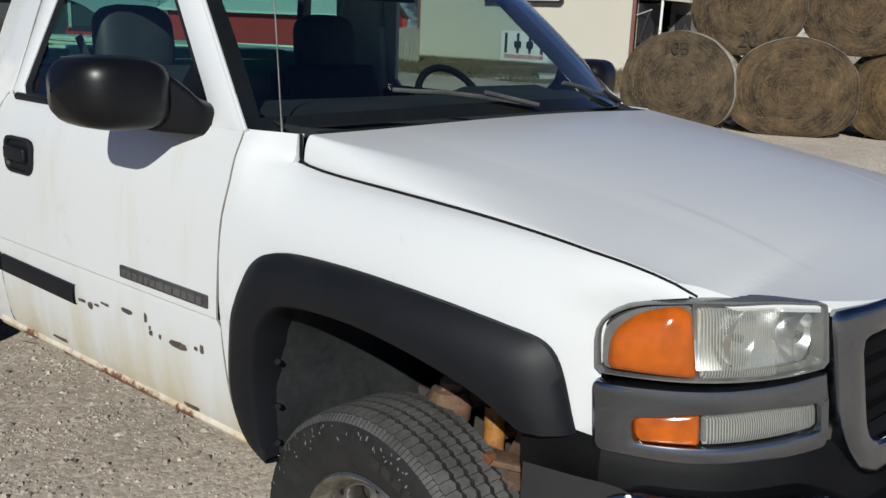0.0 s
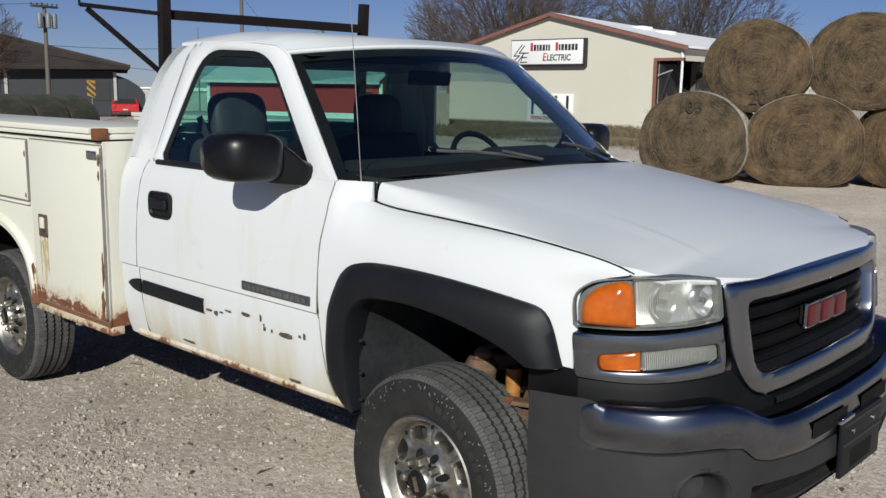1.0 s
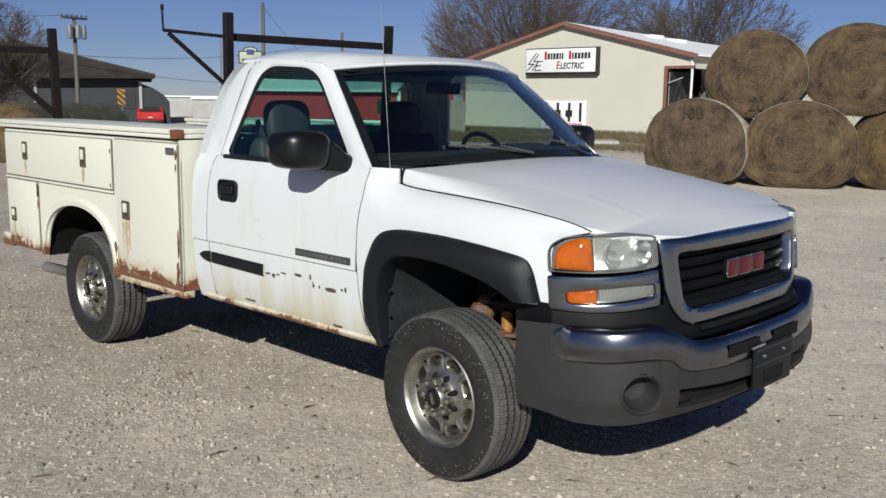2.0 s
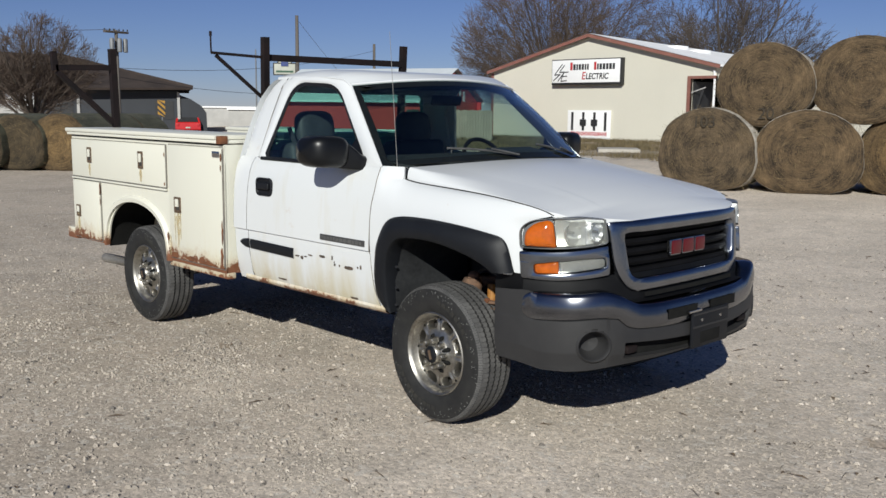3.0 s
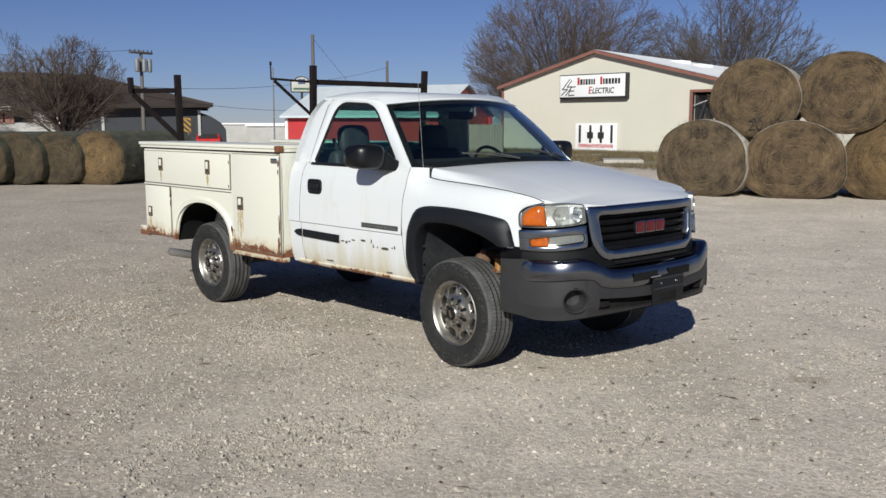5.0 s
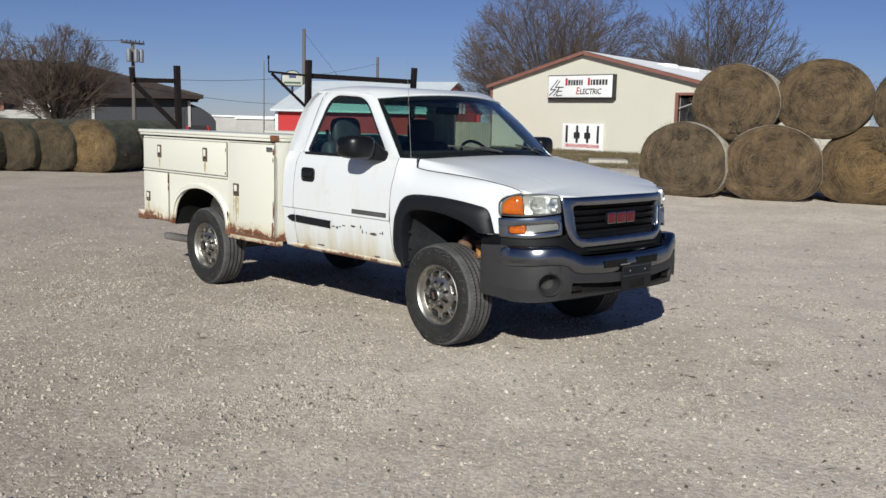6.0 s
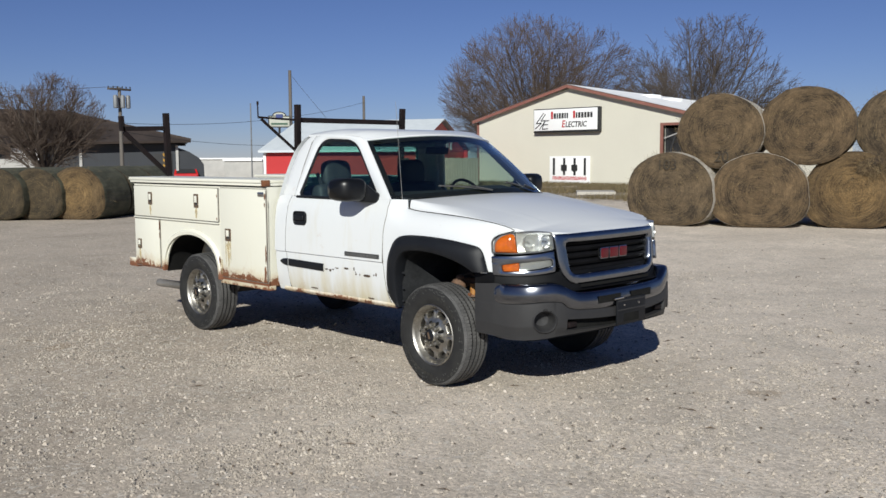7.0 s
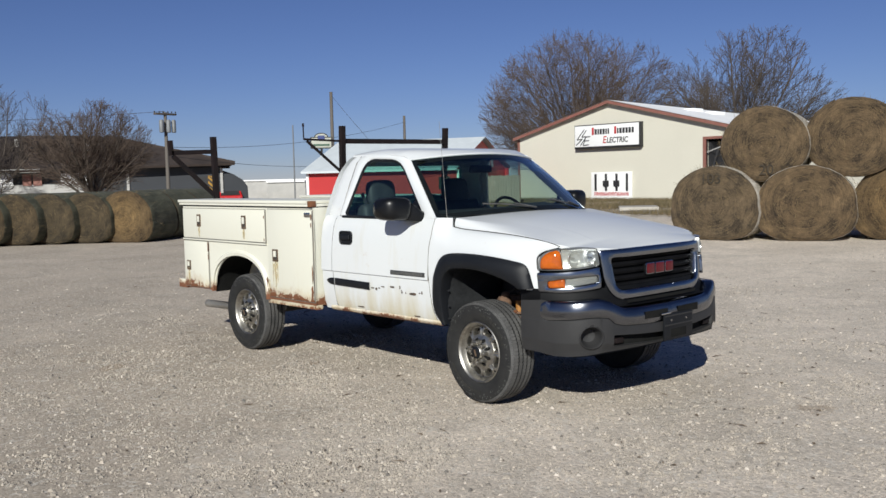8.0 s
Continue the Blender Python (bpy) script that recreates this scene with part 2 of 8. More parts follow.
RUN = streak_material()


# ---- mesh helpers ----
def mesh_object(name, bm, material, smooth=True):
    me = bpy.data.meshes.new(name)
    bmesh.ops.recalc_face_normals(bm, faces=bm.faces)
    bm.to_mesh(me)
    bm.free()
    me.materials.append(material)
    if smooth:
        me.polygons.foreach_set("use_smooth", [True] * len(me.polygons))
        me.set_sharp_from_angle(angle=radians(38))
    return new(name, me)


def part(name, bm, material, parent, label="", smooth=True):
    ob = mesh_object(name, bm, material, smooth)
    ob.parent = parent
    if label:
        tagged(ob, label)
    return ob


def thing(name, label, category, at=(0, 0, 0), group="", kind=""):
    ob = new(name)
    ob.empty_display_size = 0.3
    ob.location = at
    return tagged(ob, label, category, group, kind)


def add_box(bm, x0, x1, y0, y1, z0, z1, bevel=0.0, m=None, seg=2):
    geo = bmesh.ops.create_cube(bm, size=1.0, matrix=Matrix.Translation(((x0 + x1) / 2, (y0 + y1) / 2, (z0 + z1) / 2)) @ Matrix.Diagonal((abs(x1 - x0), abs(y1 - y0), abs(z1 - z0), 1)))
    vs = geo["verts"]
    if bevel:
        es = list({e for v in vs for e in v.link_edges})
        out = bmesh.ops.bevel(bm, geom=es, offset=bevel, segments=seg, affect="EDGES", profile=0.6)
        vs = list({v for f in out["faces"] for v in f.verts} | {v for v in vs if v.is_valid})
    if m is not None:
        bmesh.ops.transform(bm, matrix=m, verts=vs)
    return bm


def box(*a, **k):
    return add_box(bmesh.new(), *a, **k)


def add_grid(bm, rows, closed=False):
    """Quads through rows of points."""
    vs = [[bm.verts.new(p) for p in row] for row in rows]
    n = len(rows[0])
    for a, b in zip(vs, vs[1:]):
        for i in range(n if closed else n - 1):
            j = (i + 1) % n
            try:
                bm.faces.new((a[i], a[j], b[j], b[i]))
            except ValueError:
                pass
    return vs


def grid(rows, closed=False):
    bm = bmesh.new()
    add_grid(bm, rows, closed)
    return bm


def thicken(bm, t):
    bmesh.ops.recalc_face_normals(bm, faces=bm.faces)
    bmesh.ops.solidify(bm, geom=list(bm.faces), thickness=t)
    return bm


def add_tube(bm, pts, r, n=8, caps=True):
    """A round bar through points; r is one radius or one for each point."""
    pts = [Vector(p) for p in pts]
    rs = r if isinstance(r, (list, tuple)) else [r] * len(pts)
    rings = []
    for i, p in enumerate(pts):
        d = (pts[min(i + 1, len(pts) - 1)] - pts[max(i - 1, 0)]).normalized()
        side = d.cross(Vector((0, 0, 1)) if abs(d.z) < 0.9 else Vector((1, 0, 0))).normalized()
        up = d.cross(side)
        rings.append([p + rs[i] * (math.cos(2 * math.pi * k / n) * side + math.sin(2 * math.pi * k / n) * up) for k in range(n)])
    vs = add_grid(bm, rings, True)
    if caps:
        bm.faces.new(vs[0])
        bm.faces.new(list(reversed(vs[-1])))
    return bm


def tube(pts, r, n=8):
    return add_tube(bmesh.new(), pts, r, n)


def add_bar(bm, a, b, w, h, up=(0, 0, 1)):
    """A square bar from a to b."""
    a, b = Vector(a), Vector(b)
    d = (b - a).normalized()
    s = d.cross(Vector(up)).normalized()
    u = s.cross(d)
    rows = [[p + s * (i * w / 2) + u * (j * h / 2) for i, j in ((-1, -1), (1, -1), (1, 1), (-1, 1))] for p in (a, b)]
    vs = add_grid(bm, rows, True)
    bm.faces.new(vs[0])
    bm.faces.new(list(reversed(vs[-1])))
    return bm


def bar(a, b, w, h, up=(0, 0, 1)):
    return add_bar(bmesh.new(), a, b, w, h, up)


def lathe(profile, n=48, axis="y", at=(0, 0, 0)):
    """Turns (radius, along) points round an axis."""
    rows = []
    for r, h in profile:
        row = []
        for k in range(n):
            a = 2 * math.pi * k / n
            c, s = r * math.cos(a), r * math.sin(a)
            p = {"y": (c, h, s), "x": (h, c, s), "z": (c, s, h)}[axis]
            row.append(Vector(p) + Vector(at))
        rows.append(row)
    return grid(rows, True)


def table(pts):
    """A smooth curve through (x, value) rows."""
    xs, ys = [p[0] for p in pts], [p[1] for p in pts]

    def value(x):
        if x <= xs[0]:
            return ys[0]
        if x >= xs[-1]:
            return ys[-1]
        i = max(k for k in range(len(xs) - 1) if xs[k] <= x)
        h = xs[i + 1] - xs[i]
        t = (x - xs[i]) / h

        def slope(k):
            if k == 0 or k == len(xs) - 1:
                return (ys[min(k + 1, len(xs) - 1)] - ys[max(k - 1, 0)]) / (xs[min(k + 1, len(xs) - 1)] - xs[max(k - 1, 0)])
            a = (ys[k] - ys[k - 1]) / (xs[k] - xs[k - 1])
            b = (ys[k + 1] - ys[k]) / (xs[k + 1] - xs[k])
            return 0.0 if a * b <= 0 else 2 * a * b / (a + b)

        m0, m1 = slope(i) * h, slope(i + 1) * h
        return (2 * t**3 - 3 * t**2 + 1) * ys[i] + (t**3 - 2 * t**2 + t) * m0 + (3 * t**2 - 2 * t**3) * ys[i + 1] + (t**3 - t**2) * m1

    return value


def resample(pts, n, closed=False):
    """n points evenly along a polyline."""
    pts = [Vector(p) for p in pts]
    if closed:
        pts = pts + [pts[0]]
    ds = [0.0]
    for a, b in zip(pts, pts[1:]):
        ds.append(ds[-1] + (b - a).length)
    out = []
    for k in range(n):
        d = ds[-1] * k / (n if closed else n - 1)
        i = max(j for j in range(len(pts) - 1) if ds[j] <= d + 1e-9)
        t = (d - ds[i]) / max(ds[i + 1] - ds[i], 1e-9)
        out.append(pts[i].lerp(pts[i + 1], min(t, 1)))
    return out


def rounded(pts, r, n=5):
    """A closed polygon with rounded corners."""
    pts = [Vector(p) for p in pts]
    out = []
    for i, p in enumerate(pts):
        a, b = pts[i - 1], pts[(i + 1) % len(pts)]
        rr = min(r if not isinstance(r, (list, tuple)) else r[i], (a - p).length * 0.48, (b - p).length * 0.48)
        pa, pb = p + (a - p).normalized() * rr, p + (b - p).normalized() * rr
        for k in range(n + 1):
            t = k / n
            out.append((1 - t) ** 2 * pa + 2 * t * (1 - t) * p + t**2 * pb)
    return out


def eased(pts, times=2):
    """An open line of points with its corners cut off."""
    for _ in range(times):
        out = [pts[0]]
        for a, b in zip(pts, pts[1:]):
            out += [a.lerp(b, 0.25), a.lerp(b, 0.75)]
        pts = out + [pts[-1]]
    return pts


def lin(a, b, n):
    return [a + (b - a) * k / (n - 1) for k in range(n)]


def mirror_y(bm):
    """Adds the mirror image across the truck's middle."""
    geo = bmesh.ops.duplicate(bm, geom=list(bm.verts) + list(bm.edges) + list(bm.faces))
    for v in geo["geom"]:
        if isinstance(v, bmesh.types.BMVert):
            v.co.y = -v.co.y
    return bm


def flipped_copy(ob, name=""):
    """A mirror image of a part across the truck's middle, as an object of its own."""
    bm = bmesh.new()
    bm.from_mesh(ob.data)
    for v in bm.verts:
        v.co.y = -v.co.y
    bmesh.ops.reverse_faces(bm, faces=bm.faces)
    me = bpy.data.meshes.new(name or ob.name.split(".")[0])
    bm.to_mesh(me)
    bm.free()
    for mt in ob.data.materials:
        me.materials.append(mt)
    c = new(name or ob.name.split(".")[0], me)
    c.parent = ob.parent
    return c


def lettering(name, text, size, m, material, parent, depth=0.004, label="", bold=0.0, slant=0.0):
    """Words in the built-in font as a mesh, standing upright in their own x-z plane, facing -y."""
    cu = bpy.data.curves.new(name, "FONT")
    cu.body, cu.size, cu.extrude, cu.align_x, cu.align_y = text, size, depth, "CENTER", "CENTER"
    cu.offset, cu.shear = bold, slant
    tmp = bpy.data.objects.new(name, cu)
    scene.collection.objects.link(tmp)
    me = bpy.data.meshes.new_from_object(tmp.evaluated_get(bpy.context.evaluated_depsgraph_get()))
    bpy.data.objects.remove(tmp)
    me.transform(m @ Matrix.Rotation(radians(90), 4, "X"))
    me.materials.clear()
    me.materials.append(material)
    ob = new(name, me)
    ob.parent = parent
    return tagged(ob, label) if label else ob

# ======== the utility truck: x ahead, its right side at negative y, front axle at x = 0 ========
truck = thing("utility_truck", "white regular-cab pickup with a rusty cream service body, parked on gravel", "truck")

# half width of the lower side by height
side_w = table([(0.55, 0.925), (0.62, 0.948), (0.75, 0.966), (0.88, 0.972), (0.9045, 0.9715), (0.9095, 0.985), (1.05, 0.982), (1.20, 0.973), (1.30, 0.957), (1.36, 0.935), (1.40, 0.905)])


def upper_w(z):
    return 0.905 - (z - 1.385) * 0.295


# door edges: front gap and rear gap by height
door_front = table([(0.56, -0.455), (0.70, -0.500), (0.92, -0.522), (1.15, -0.515), (1.30, -0.490), (1.36, -0.490), (1.40, -0.503)])
door_rear = table([(0.56, -1.76), (0.62, -1.80), (1.0, -1.815), (1.38, -1.80)])

# ---- door, lower panel ----
door = part("door", grid([[Vector((x, -side_w(z), z)) for x in lin(door_rear(z) + 0.002, door_front(z) - 0.0015, 16)] for z in (0.589, 0.60, 0.62, 0.66, 0.72, 0.80, 0.88, 0.9045, 0.9095, 0.92, 0.96, 1.05, 1.15, 1.22, 1.28, 1.32, 1.35, 1.37, 1.382, 1.388, 1.394)]), DOOR_WHITE, truck, "white door with dirt streaks and chipped trim")

# rocker panel below the door, with a rounded lower edge
rocker_rows = []
for z, y in ((0.592, 0.938), (0.575, 0.944), (0.56, 0.938), (0.545, 0.915), (0.54, 0.86)):
    rocker_rows.append([Vector((x, -y, z)) for x in lin(-1.90, -0.42, 20)])
part("rocker_panel", grid(rocker_rows), ROCKER, truck, "white rocker panel edged with rust")
# cab corner behind the door, turning into the back wall
corner_rows = []
for z in (0.56, 0.62, 0.75, 0.88, 0.9045, 0.9095, 1.05, 1.2, 1.3, 1.36, 1.40):
    w = side_w(z)
    row = [Vector((door_rear(max(z, 0.62)) - 0.004, -w, z)), Vector((-1.965, -w, z))]
    for k in range(1, 7):
        a = k / 6 * math.pi / 2
        row.append(Vector((-1.965 - 0.050 * math.sin(a), -w + 0.050 * (1 - math.cos(a)), z)))
    corner_rows.append(row)
cab_bm = grid(corner_rows)

back_x = table([(1.30, -2.015), (1.385, -2.012), (1.55, -1.995), (1.70, -1.968), (1.80, -1.934), (1.885, -1.872), (1.945, -1.785)])

# ---- upper side: pillars and window frame ----
win = rounded([(-1.725, 0, 1.398), (-0.640, 0, 1.388), (-0.692, 0, 1.46), (-1.095, 0, 1.897), (-1.578, 0, 1.918)], [0.03, 0.02, 0.05, 0.13, 0.14], 8)
win = resample(win, 64, True)


def on_upper(p, inset=0.0):
    return Vector((p.x, -(upper_w(p.z) - inset), p.z))


ws_edge = [Vector((-0.487, -0.910, 1.397)), Vector((-0.653, -0.852, 1.56)), Vector((-0.832, -0.789, 1.737)), Vector((-0.985, -0.736, 1.890))]
outer = [Vector((-1.80, -0.905, 1.386)), Vector((-1.1, -0.905, 1.386)), Vector((-0.500, -0.906, 1.388))] + ws_edge
outer += [Vector((-1.05, -0.738, 1.925)), Vector((-1.35, -0.742, 1.942)), Vector((-1.62, -0.745, 1.935)), Vector((-1.695, -0.757, 1.885)), Vector((-1.745, -0.815, 1.68))]


def nearest_spread(loop, ring):
    """Points of the outer outline that lie beyond each point of the ring, seen from the ring's middle."""
    mid = sum(ring, Vector()) / len(ring)
    ds = resample(loop, 400, True)
    out = []
    for p in ring:
        a = math.atan2(p.z - mid.z, p.x - mid.x)
        out.append(min(ds, key=lambda q: abs((math.atan2(q.z - mid.z, q.x - mid.x) - a + math.pi) % (2 * math.pi) - math.pi)))
    return out


ring0 = nearest_spread(outer, win)
ring1 = [on_upper(p) for p in win]
mids = [[a.lerp(b, t) + Vector((0, -0.008 * math.sin(math.pi * t), 0)) for a, b in zip(ring0, ring1)] for t in (0.0, 0.2, 0.5, 0.8, 1.0)]
ring2 = [on_upper(p, 0.02) for p in win]
add_grid(cab_bm, mids + [ring2], True)
# rear corner of the upper cab
rows = []
for z in (1.385, 1.45, 1.55, 1.68, 1.80, 1.885, 1.92, 1.945):
    x = -1.80 + 0.055 * min(1, (z - 1.385) / 0.295) + max(0, min(z, 1.885) - 1.68) * 0.245 + max(0, z - 1.885) * 1.5
    w = 0.905 - (z - 1.385) * 0.305
    row = [Vector((x, -w, z))]
    xb = back_x(z)
    row.append(Vector(((x + xb) / 2, -w + 0.004, z)))
    for k in range(1, 7):
        a = k / 6 * math.pi / 2
        row.append(Vector((xb + 0.08 - 0.08 * math.sin(a), -w + 0.006 + 0.08 * (1 - math.cos(a)), z)))
    rows.append(row)
add_grid(cab_bm, rows)
mirror_y(cab_bm)
# back wall with the rear window opening
bw_out = rounded([(-0.90, 0, 0.60), (0.90, 0, 0.60), (0.905, 0, 1.38), (0.735, 0, 1.945), (-0.735, 0, 1.945), (-0.905, 0, 1.38)], 0.03, 4)
bw_in = resample(rounded([(-0.76, 0, 1.43), (0.76, 0, 1.43), (0.71, 0, 1.85), (-0.71, 0, 1.85)], 0.08, 6), 48, True)


def on_back(p):
    return Vector((back_x(p.z), p.x, p.z))


bw_o = nearest_spread([Vector(p) for p in bw_out], bw_in)
add_grid(cab_bm, [[on_back(p) for p in bw_o], [on_back(p) for p in bw_in], [on_back(p) + Vector((0.03, 0, 0)) for p in bw_in]], True)


# ---- roof ----
def ws_top(y):
    s = (y / 0.736) ** 2
    return Vector((-0.80 - 0.185 * s, y, 1.938 - 0.048 * s))


def ws_base(y):
    s = (y / 0.910) ** 2
    return Vector((-0.26 - 0.227 * s, y, 1.432 - 0.035 * s))


roof_rows = []
for u in lin(0, 1, 14):
    row = []
    for v in [math.sin(math.pi / 2 * q) for q in lin(-1, 1, 37)]:
        y = v * 0.735
        front = ws_top(y)
        back = Vector((-1.78, y, 1.942))
        x = front.x + (back.x - front.x) * u
        lift = 0.050 * (1 - abs(v) ** 11) * math.sin(math.pi * min(1, 0.12 + 0.77 * u)) ** 0.7
        z = front.z + (1.942 - front.z) * min(1, u * 6) + lift * (1 if u > 0 else 0.05)
        if abs(v) > 0.9999:
            z -= 0.012
        row.append(Vector((x, y, z)))
    roof_rows.append(row)
add_grid(cab_bm, roof_rows)
add_tube(cab_bm, [ws_top(v * 0.738) + Vector((-0.006, 0, 0.001)) for v in lin(-1, 1, 25)], 0.012, 8)
for sgn in (-1, 1):
    add_tube(cab_bm, [Vector((-1.80, sgn * 0.888, 1.386)), Vector((-1.745, sgn * 0.798, 1.68)), Vector((-1.695, sgn * 0.742, 1.880)), Vector((-1.63, sgn * 0.722, 1.915))], 0.018, 8)
    add_tube(cab_bm, [Vector((p.x - 0.004, sgn * (abs(p.y) + 0.002), p.z)) for p in resample(ws_edge + [Vector((-1.05, -0.738, 1.925)), Vector((-1.20, -0.738, 1.936)), Vector((-1.40, -0.734, 1.938)), Vector((-1.62, -0.730, 1.932))], 32)], [0.007] * 22 + [0.007 - 0.0004 * k for k in range(10)], 8)
part("cab_shell", cab_bm, WHITE, truck)
part("door_gap", tube([Vector((-1.770, -0.909, 1.388)), Vector((-1.735, -0.822, 1.68)), Vector((-1.690, -0.764, 1.885)), Vector((-1.645, -0.745, 1.935))], 0.0022, 5), SEAM, truck)
part("door_gap", tube([Vector((door_front(z), -side_w(z) + 0.0012, z)) for z in lin(0.57, 1.395, 30)], 0.0024, 5), SEAM, truck)
part("door_gap", tube([Vector((door_rear(z), -side_w(z) + 0.0012, z)) for z in lin(0.61, 1.38, 12)], 0.0014, 5), SEAM, truck)
flipped_copy(door)

# ---- glass ----
bmw = bmesh.new()
bmw.faces.new([bmw.verts.new(on_upper(p, 0.016)) for p in win])
sw = part("side_window", bmw, AUTO_GLASS, truck)
flipped_copy(sw)
seal = grid([[on_upper(p, 0.004) for p in win], [on_upper(win[0].lerp(win[32], 0.5).lerp(p, 0.935), 0.012) for p in win]], True)
part("window_seal", seal, BLACK_PLASTIC, truck)
part("belt_moulding", tube([(-1.72, -0.915, 1.392), (-1.1, -0.918, 1.390), (-0.70, -0.915, 1.388)], 0.013, 8), BLACK_PLASTIC, truck)
part("rear_window", grid([[on_back(p) + Vector((0.02, 0, 0)) for p in bw_in[k : k + 1] + bw_in[47 - k : 48 - k]] for k in range(24)]), REAR_GLASS, truck)
ws_rows = []
for u in lin(0, 1, 10):
    row = []
    for v in lin(-1, 1, 17):
        a, b = ws_base(v * 0.910), ws_top(v * 0.736)
        p = a.lerp(b, u)
        row.append(p + Vector((0.03, 0, 0.03)) * math.sin(math.pi * u) * (1 - v * v * 0.6))
    ws_rows.append(row)
windshield = part("windshield", grid(ws_rows), WIND_GLASS, truck)
windshield.visible_shadow = False
band = bmesh.new()
for v0, v1 in ((-1.0, -0.955), (0.955, 1.0)):
    rr = []
    for u in lin(0, 1, 10):
        rr.append([ws_base(v * 0.910).lerp(ws_top(v * 0.736), u) + Vector((0.028, 0, 0.028)) * math.sin(math.pi * u) * 0.4 - Vector((0.004, 0, 0.004)) for v in (v0, v1)])
    add_grid(band, rr)
for u0, u1 in ((0.0, 0.06), (0.915, 1.0)):
    rr = []
    for v in lin(-1, 1, 17):
        rr.append([ws_base(v * 0.910).lerp(ws_top(v * 0.736), u) + Vector((0.03, 0, 0.03)) * math.sin(math.pi * u) * (1 - v * v * 0.6) - Vector((0.004, 0, 0.004)) for u in (u0, u1)])
    add_grid(band, rr)
part("windshield_border", band, GAP, truck)
for u0, u1, tint in ((0.66, 0.75, (0.78, 0.82, 0.85)), (0.75, 0.84, (0.52, 0.58, 0.64)), (0.84, 0.93, (0.34, 0.40, 0.46))):
    shade = grid([[ws_base(v * 0.910).lerp(ws_top(v * 0.736), u) + Vector((0.03, 0, 0.03)) * math.sin(math.pi * u) * (1 - v * v * 0.6) - Vector((0.006, 0, 0.006)) for v in lin(-0.96, 0.96, 17)] for u in lin(u0, u1, 4)])
    part("shade_band", shade, glass("shade_band_tint", tint), truck, "dark tint along the windshield's top edge").visible_shadow = False
# dark trim inside the pillars and along the roof's front edge
for sgn in (-1, 1):
    for inn, nm in (((0.0, 0.035, 0.0), "pillar_trim"), ((-0.06, 0.05, -0.02), "pillar_trim")):
        rr = [[Vector((p.x + dx - 0.012, sgn * (abs(p.y) - dy - 0.004), p.z - 0.012)) for dx, dy in ((0.0, 0.0), (inn[0] * 0.5, inn[1]), (-0.11, 0.012))] for p in ws_edge]
        part(nm, grid(rr), SEAT, truck)
        break
part("roof_header", grid([[ws_top(v * 0.728) + Vector((dx, 0, dz)) for v in lin(-1, 1, 17)] for dx, dz in ((-0.012, -0.012), (-0.03, -0.05), (-0.16, -0.03))]), SEAT, truck)

# ---- front fender with the wheel opening ----
seam_z = table([(-0.36, 1.336), (-0.31, 1.325), (-0.21, 1.315), (0.0, 1.304), (0.24, 1.290), (0.44, 1.272), (0.59, 1.250), (0.70, 1.221), (0.76, 1.192)])
arch_top = table([(-0.475, 0.66), (-0.455, 0.90), (-0.40, 1.04), (-0.32, 1.10), (-0.2, 1.115), (0.03, 1.115), (0.23, 1.10), (0.38, 1.075), (0.44, 1.055), (0.47, 1.02), (0.50, 0.90)])


def hood_half(x):
    return 0.853 * (1 - 0.033 * min(1.0, max(0.0, (x - 0.5) / 0.2)))


smooth_w = table([(0.55, 0.925), (0.62, 0.948), (0.75, 0.966), (0.88, 0.975), (0.96, 0.982), (1.05, 0.982), (1.20, 0.973), (1.30, 0.957), (1.36, 0.935), (1.40, 0.905)])


def fender_w(x, z):
    w = smooth_w(z) - 0.005
    if x > 0.05:
        w -= 0.085 * ((x - 0.05) / 0.53) ** 2
    zs = seam_z(x)
    t = min(1.0, max(0.0, (zs - z) / 0.17))
    top = hood_half(x) + 0.004
    out = top + (max(w, top) - top) * math.sqrt(max(0.0, 1 - (1 - t) ** 2))
    k = min(1.0, max(0.0, (x + 0.52) / 0.22))
    k = k * k * (3 - 2 * k)
    return out * k + (smooth_w(z) - 0.002) * (1 - k)


def fender_pt(xb, z):
    pull = 0.142 * min(1.0, max(0.0, (1.207 - z) / 0.057)) ** 0.5 * min(1.0, max(0.0, (xb - 0.40) / 0.30))
    back = (door_front(z) + 0.522) * (1 - min(1.0, max(0.0, (xb + 0.515) / 0.1)))
    return Vector((xb - pull + back, -fender_w(xb, z) * 0.45 - min(fender_w(xb - pull, z), 0.892 + max(0.0, 0.56 - xb + pull)) * 0.55, z))


fen, rear_top = [], []
for xb in [-0.5195, -0.50, -0.478, -0.47, -0.455, -0.43, -0.40, -0.37, -0.348, -0.342, -0.32, -0.26, -0.2, -0.1, 0.0, 0.1, 0.2, 0.3, 0.38, 0.43, 0.47, 0.493, 0.497, 0.53, 0.55, 0.575, 0.60, 0.65, 0.70]:
    zs = seam_z(max(xb, -0.348))
    zb = 0.56 if xb < -0.476 else (arch_top(xb) if xb < 0.495 else 0.922 if xb < 0.527 else 0.900)
    fen.append([fender_pt(xb, zs + (zb - zs) * v**1.3) for v in lin(0, 1, 15)])
    if xb < -0.345:
        rear_top.append([fender_pt(xb, z) for z in lin(1.402, zs, 5)])
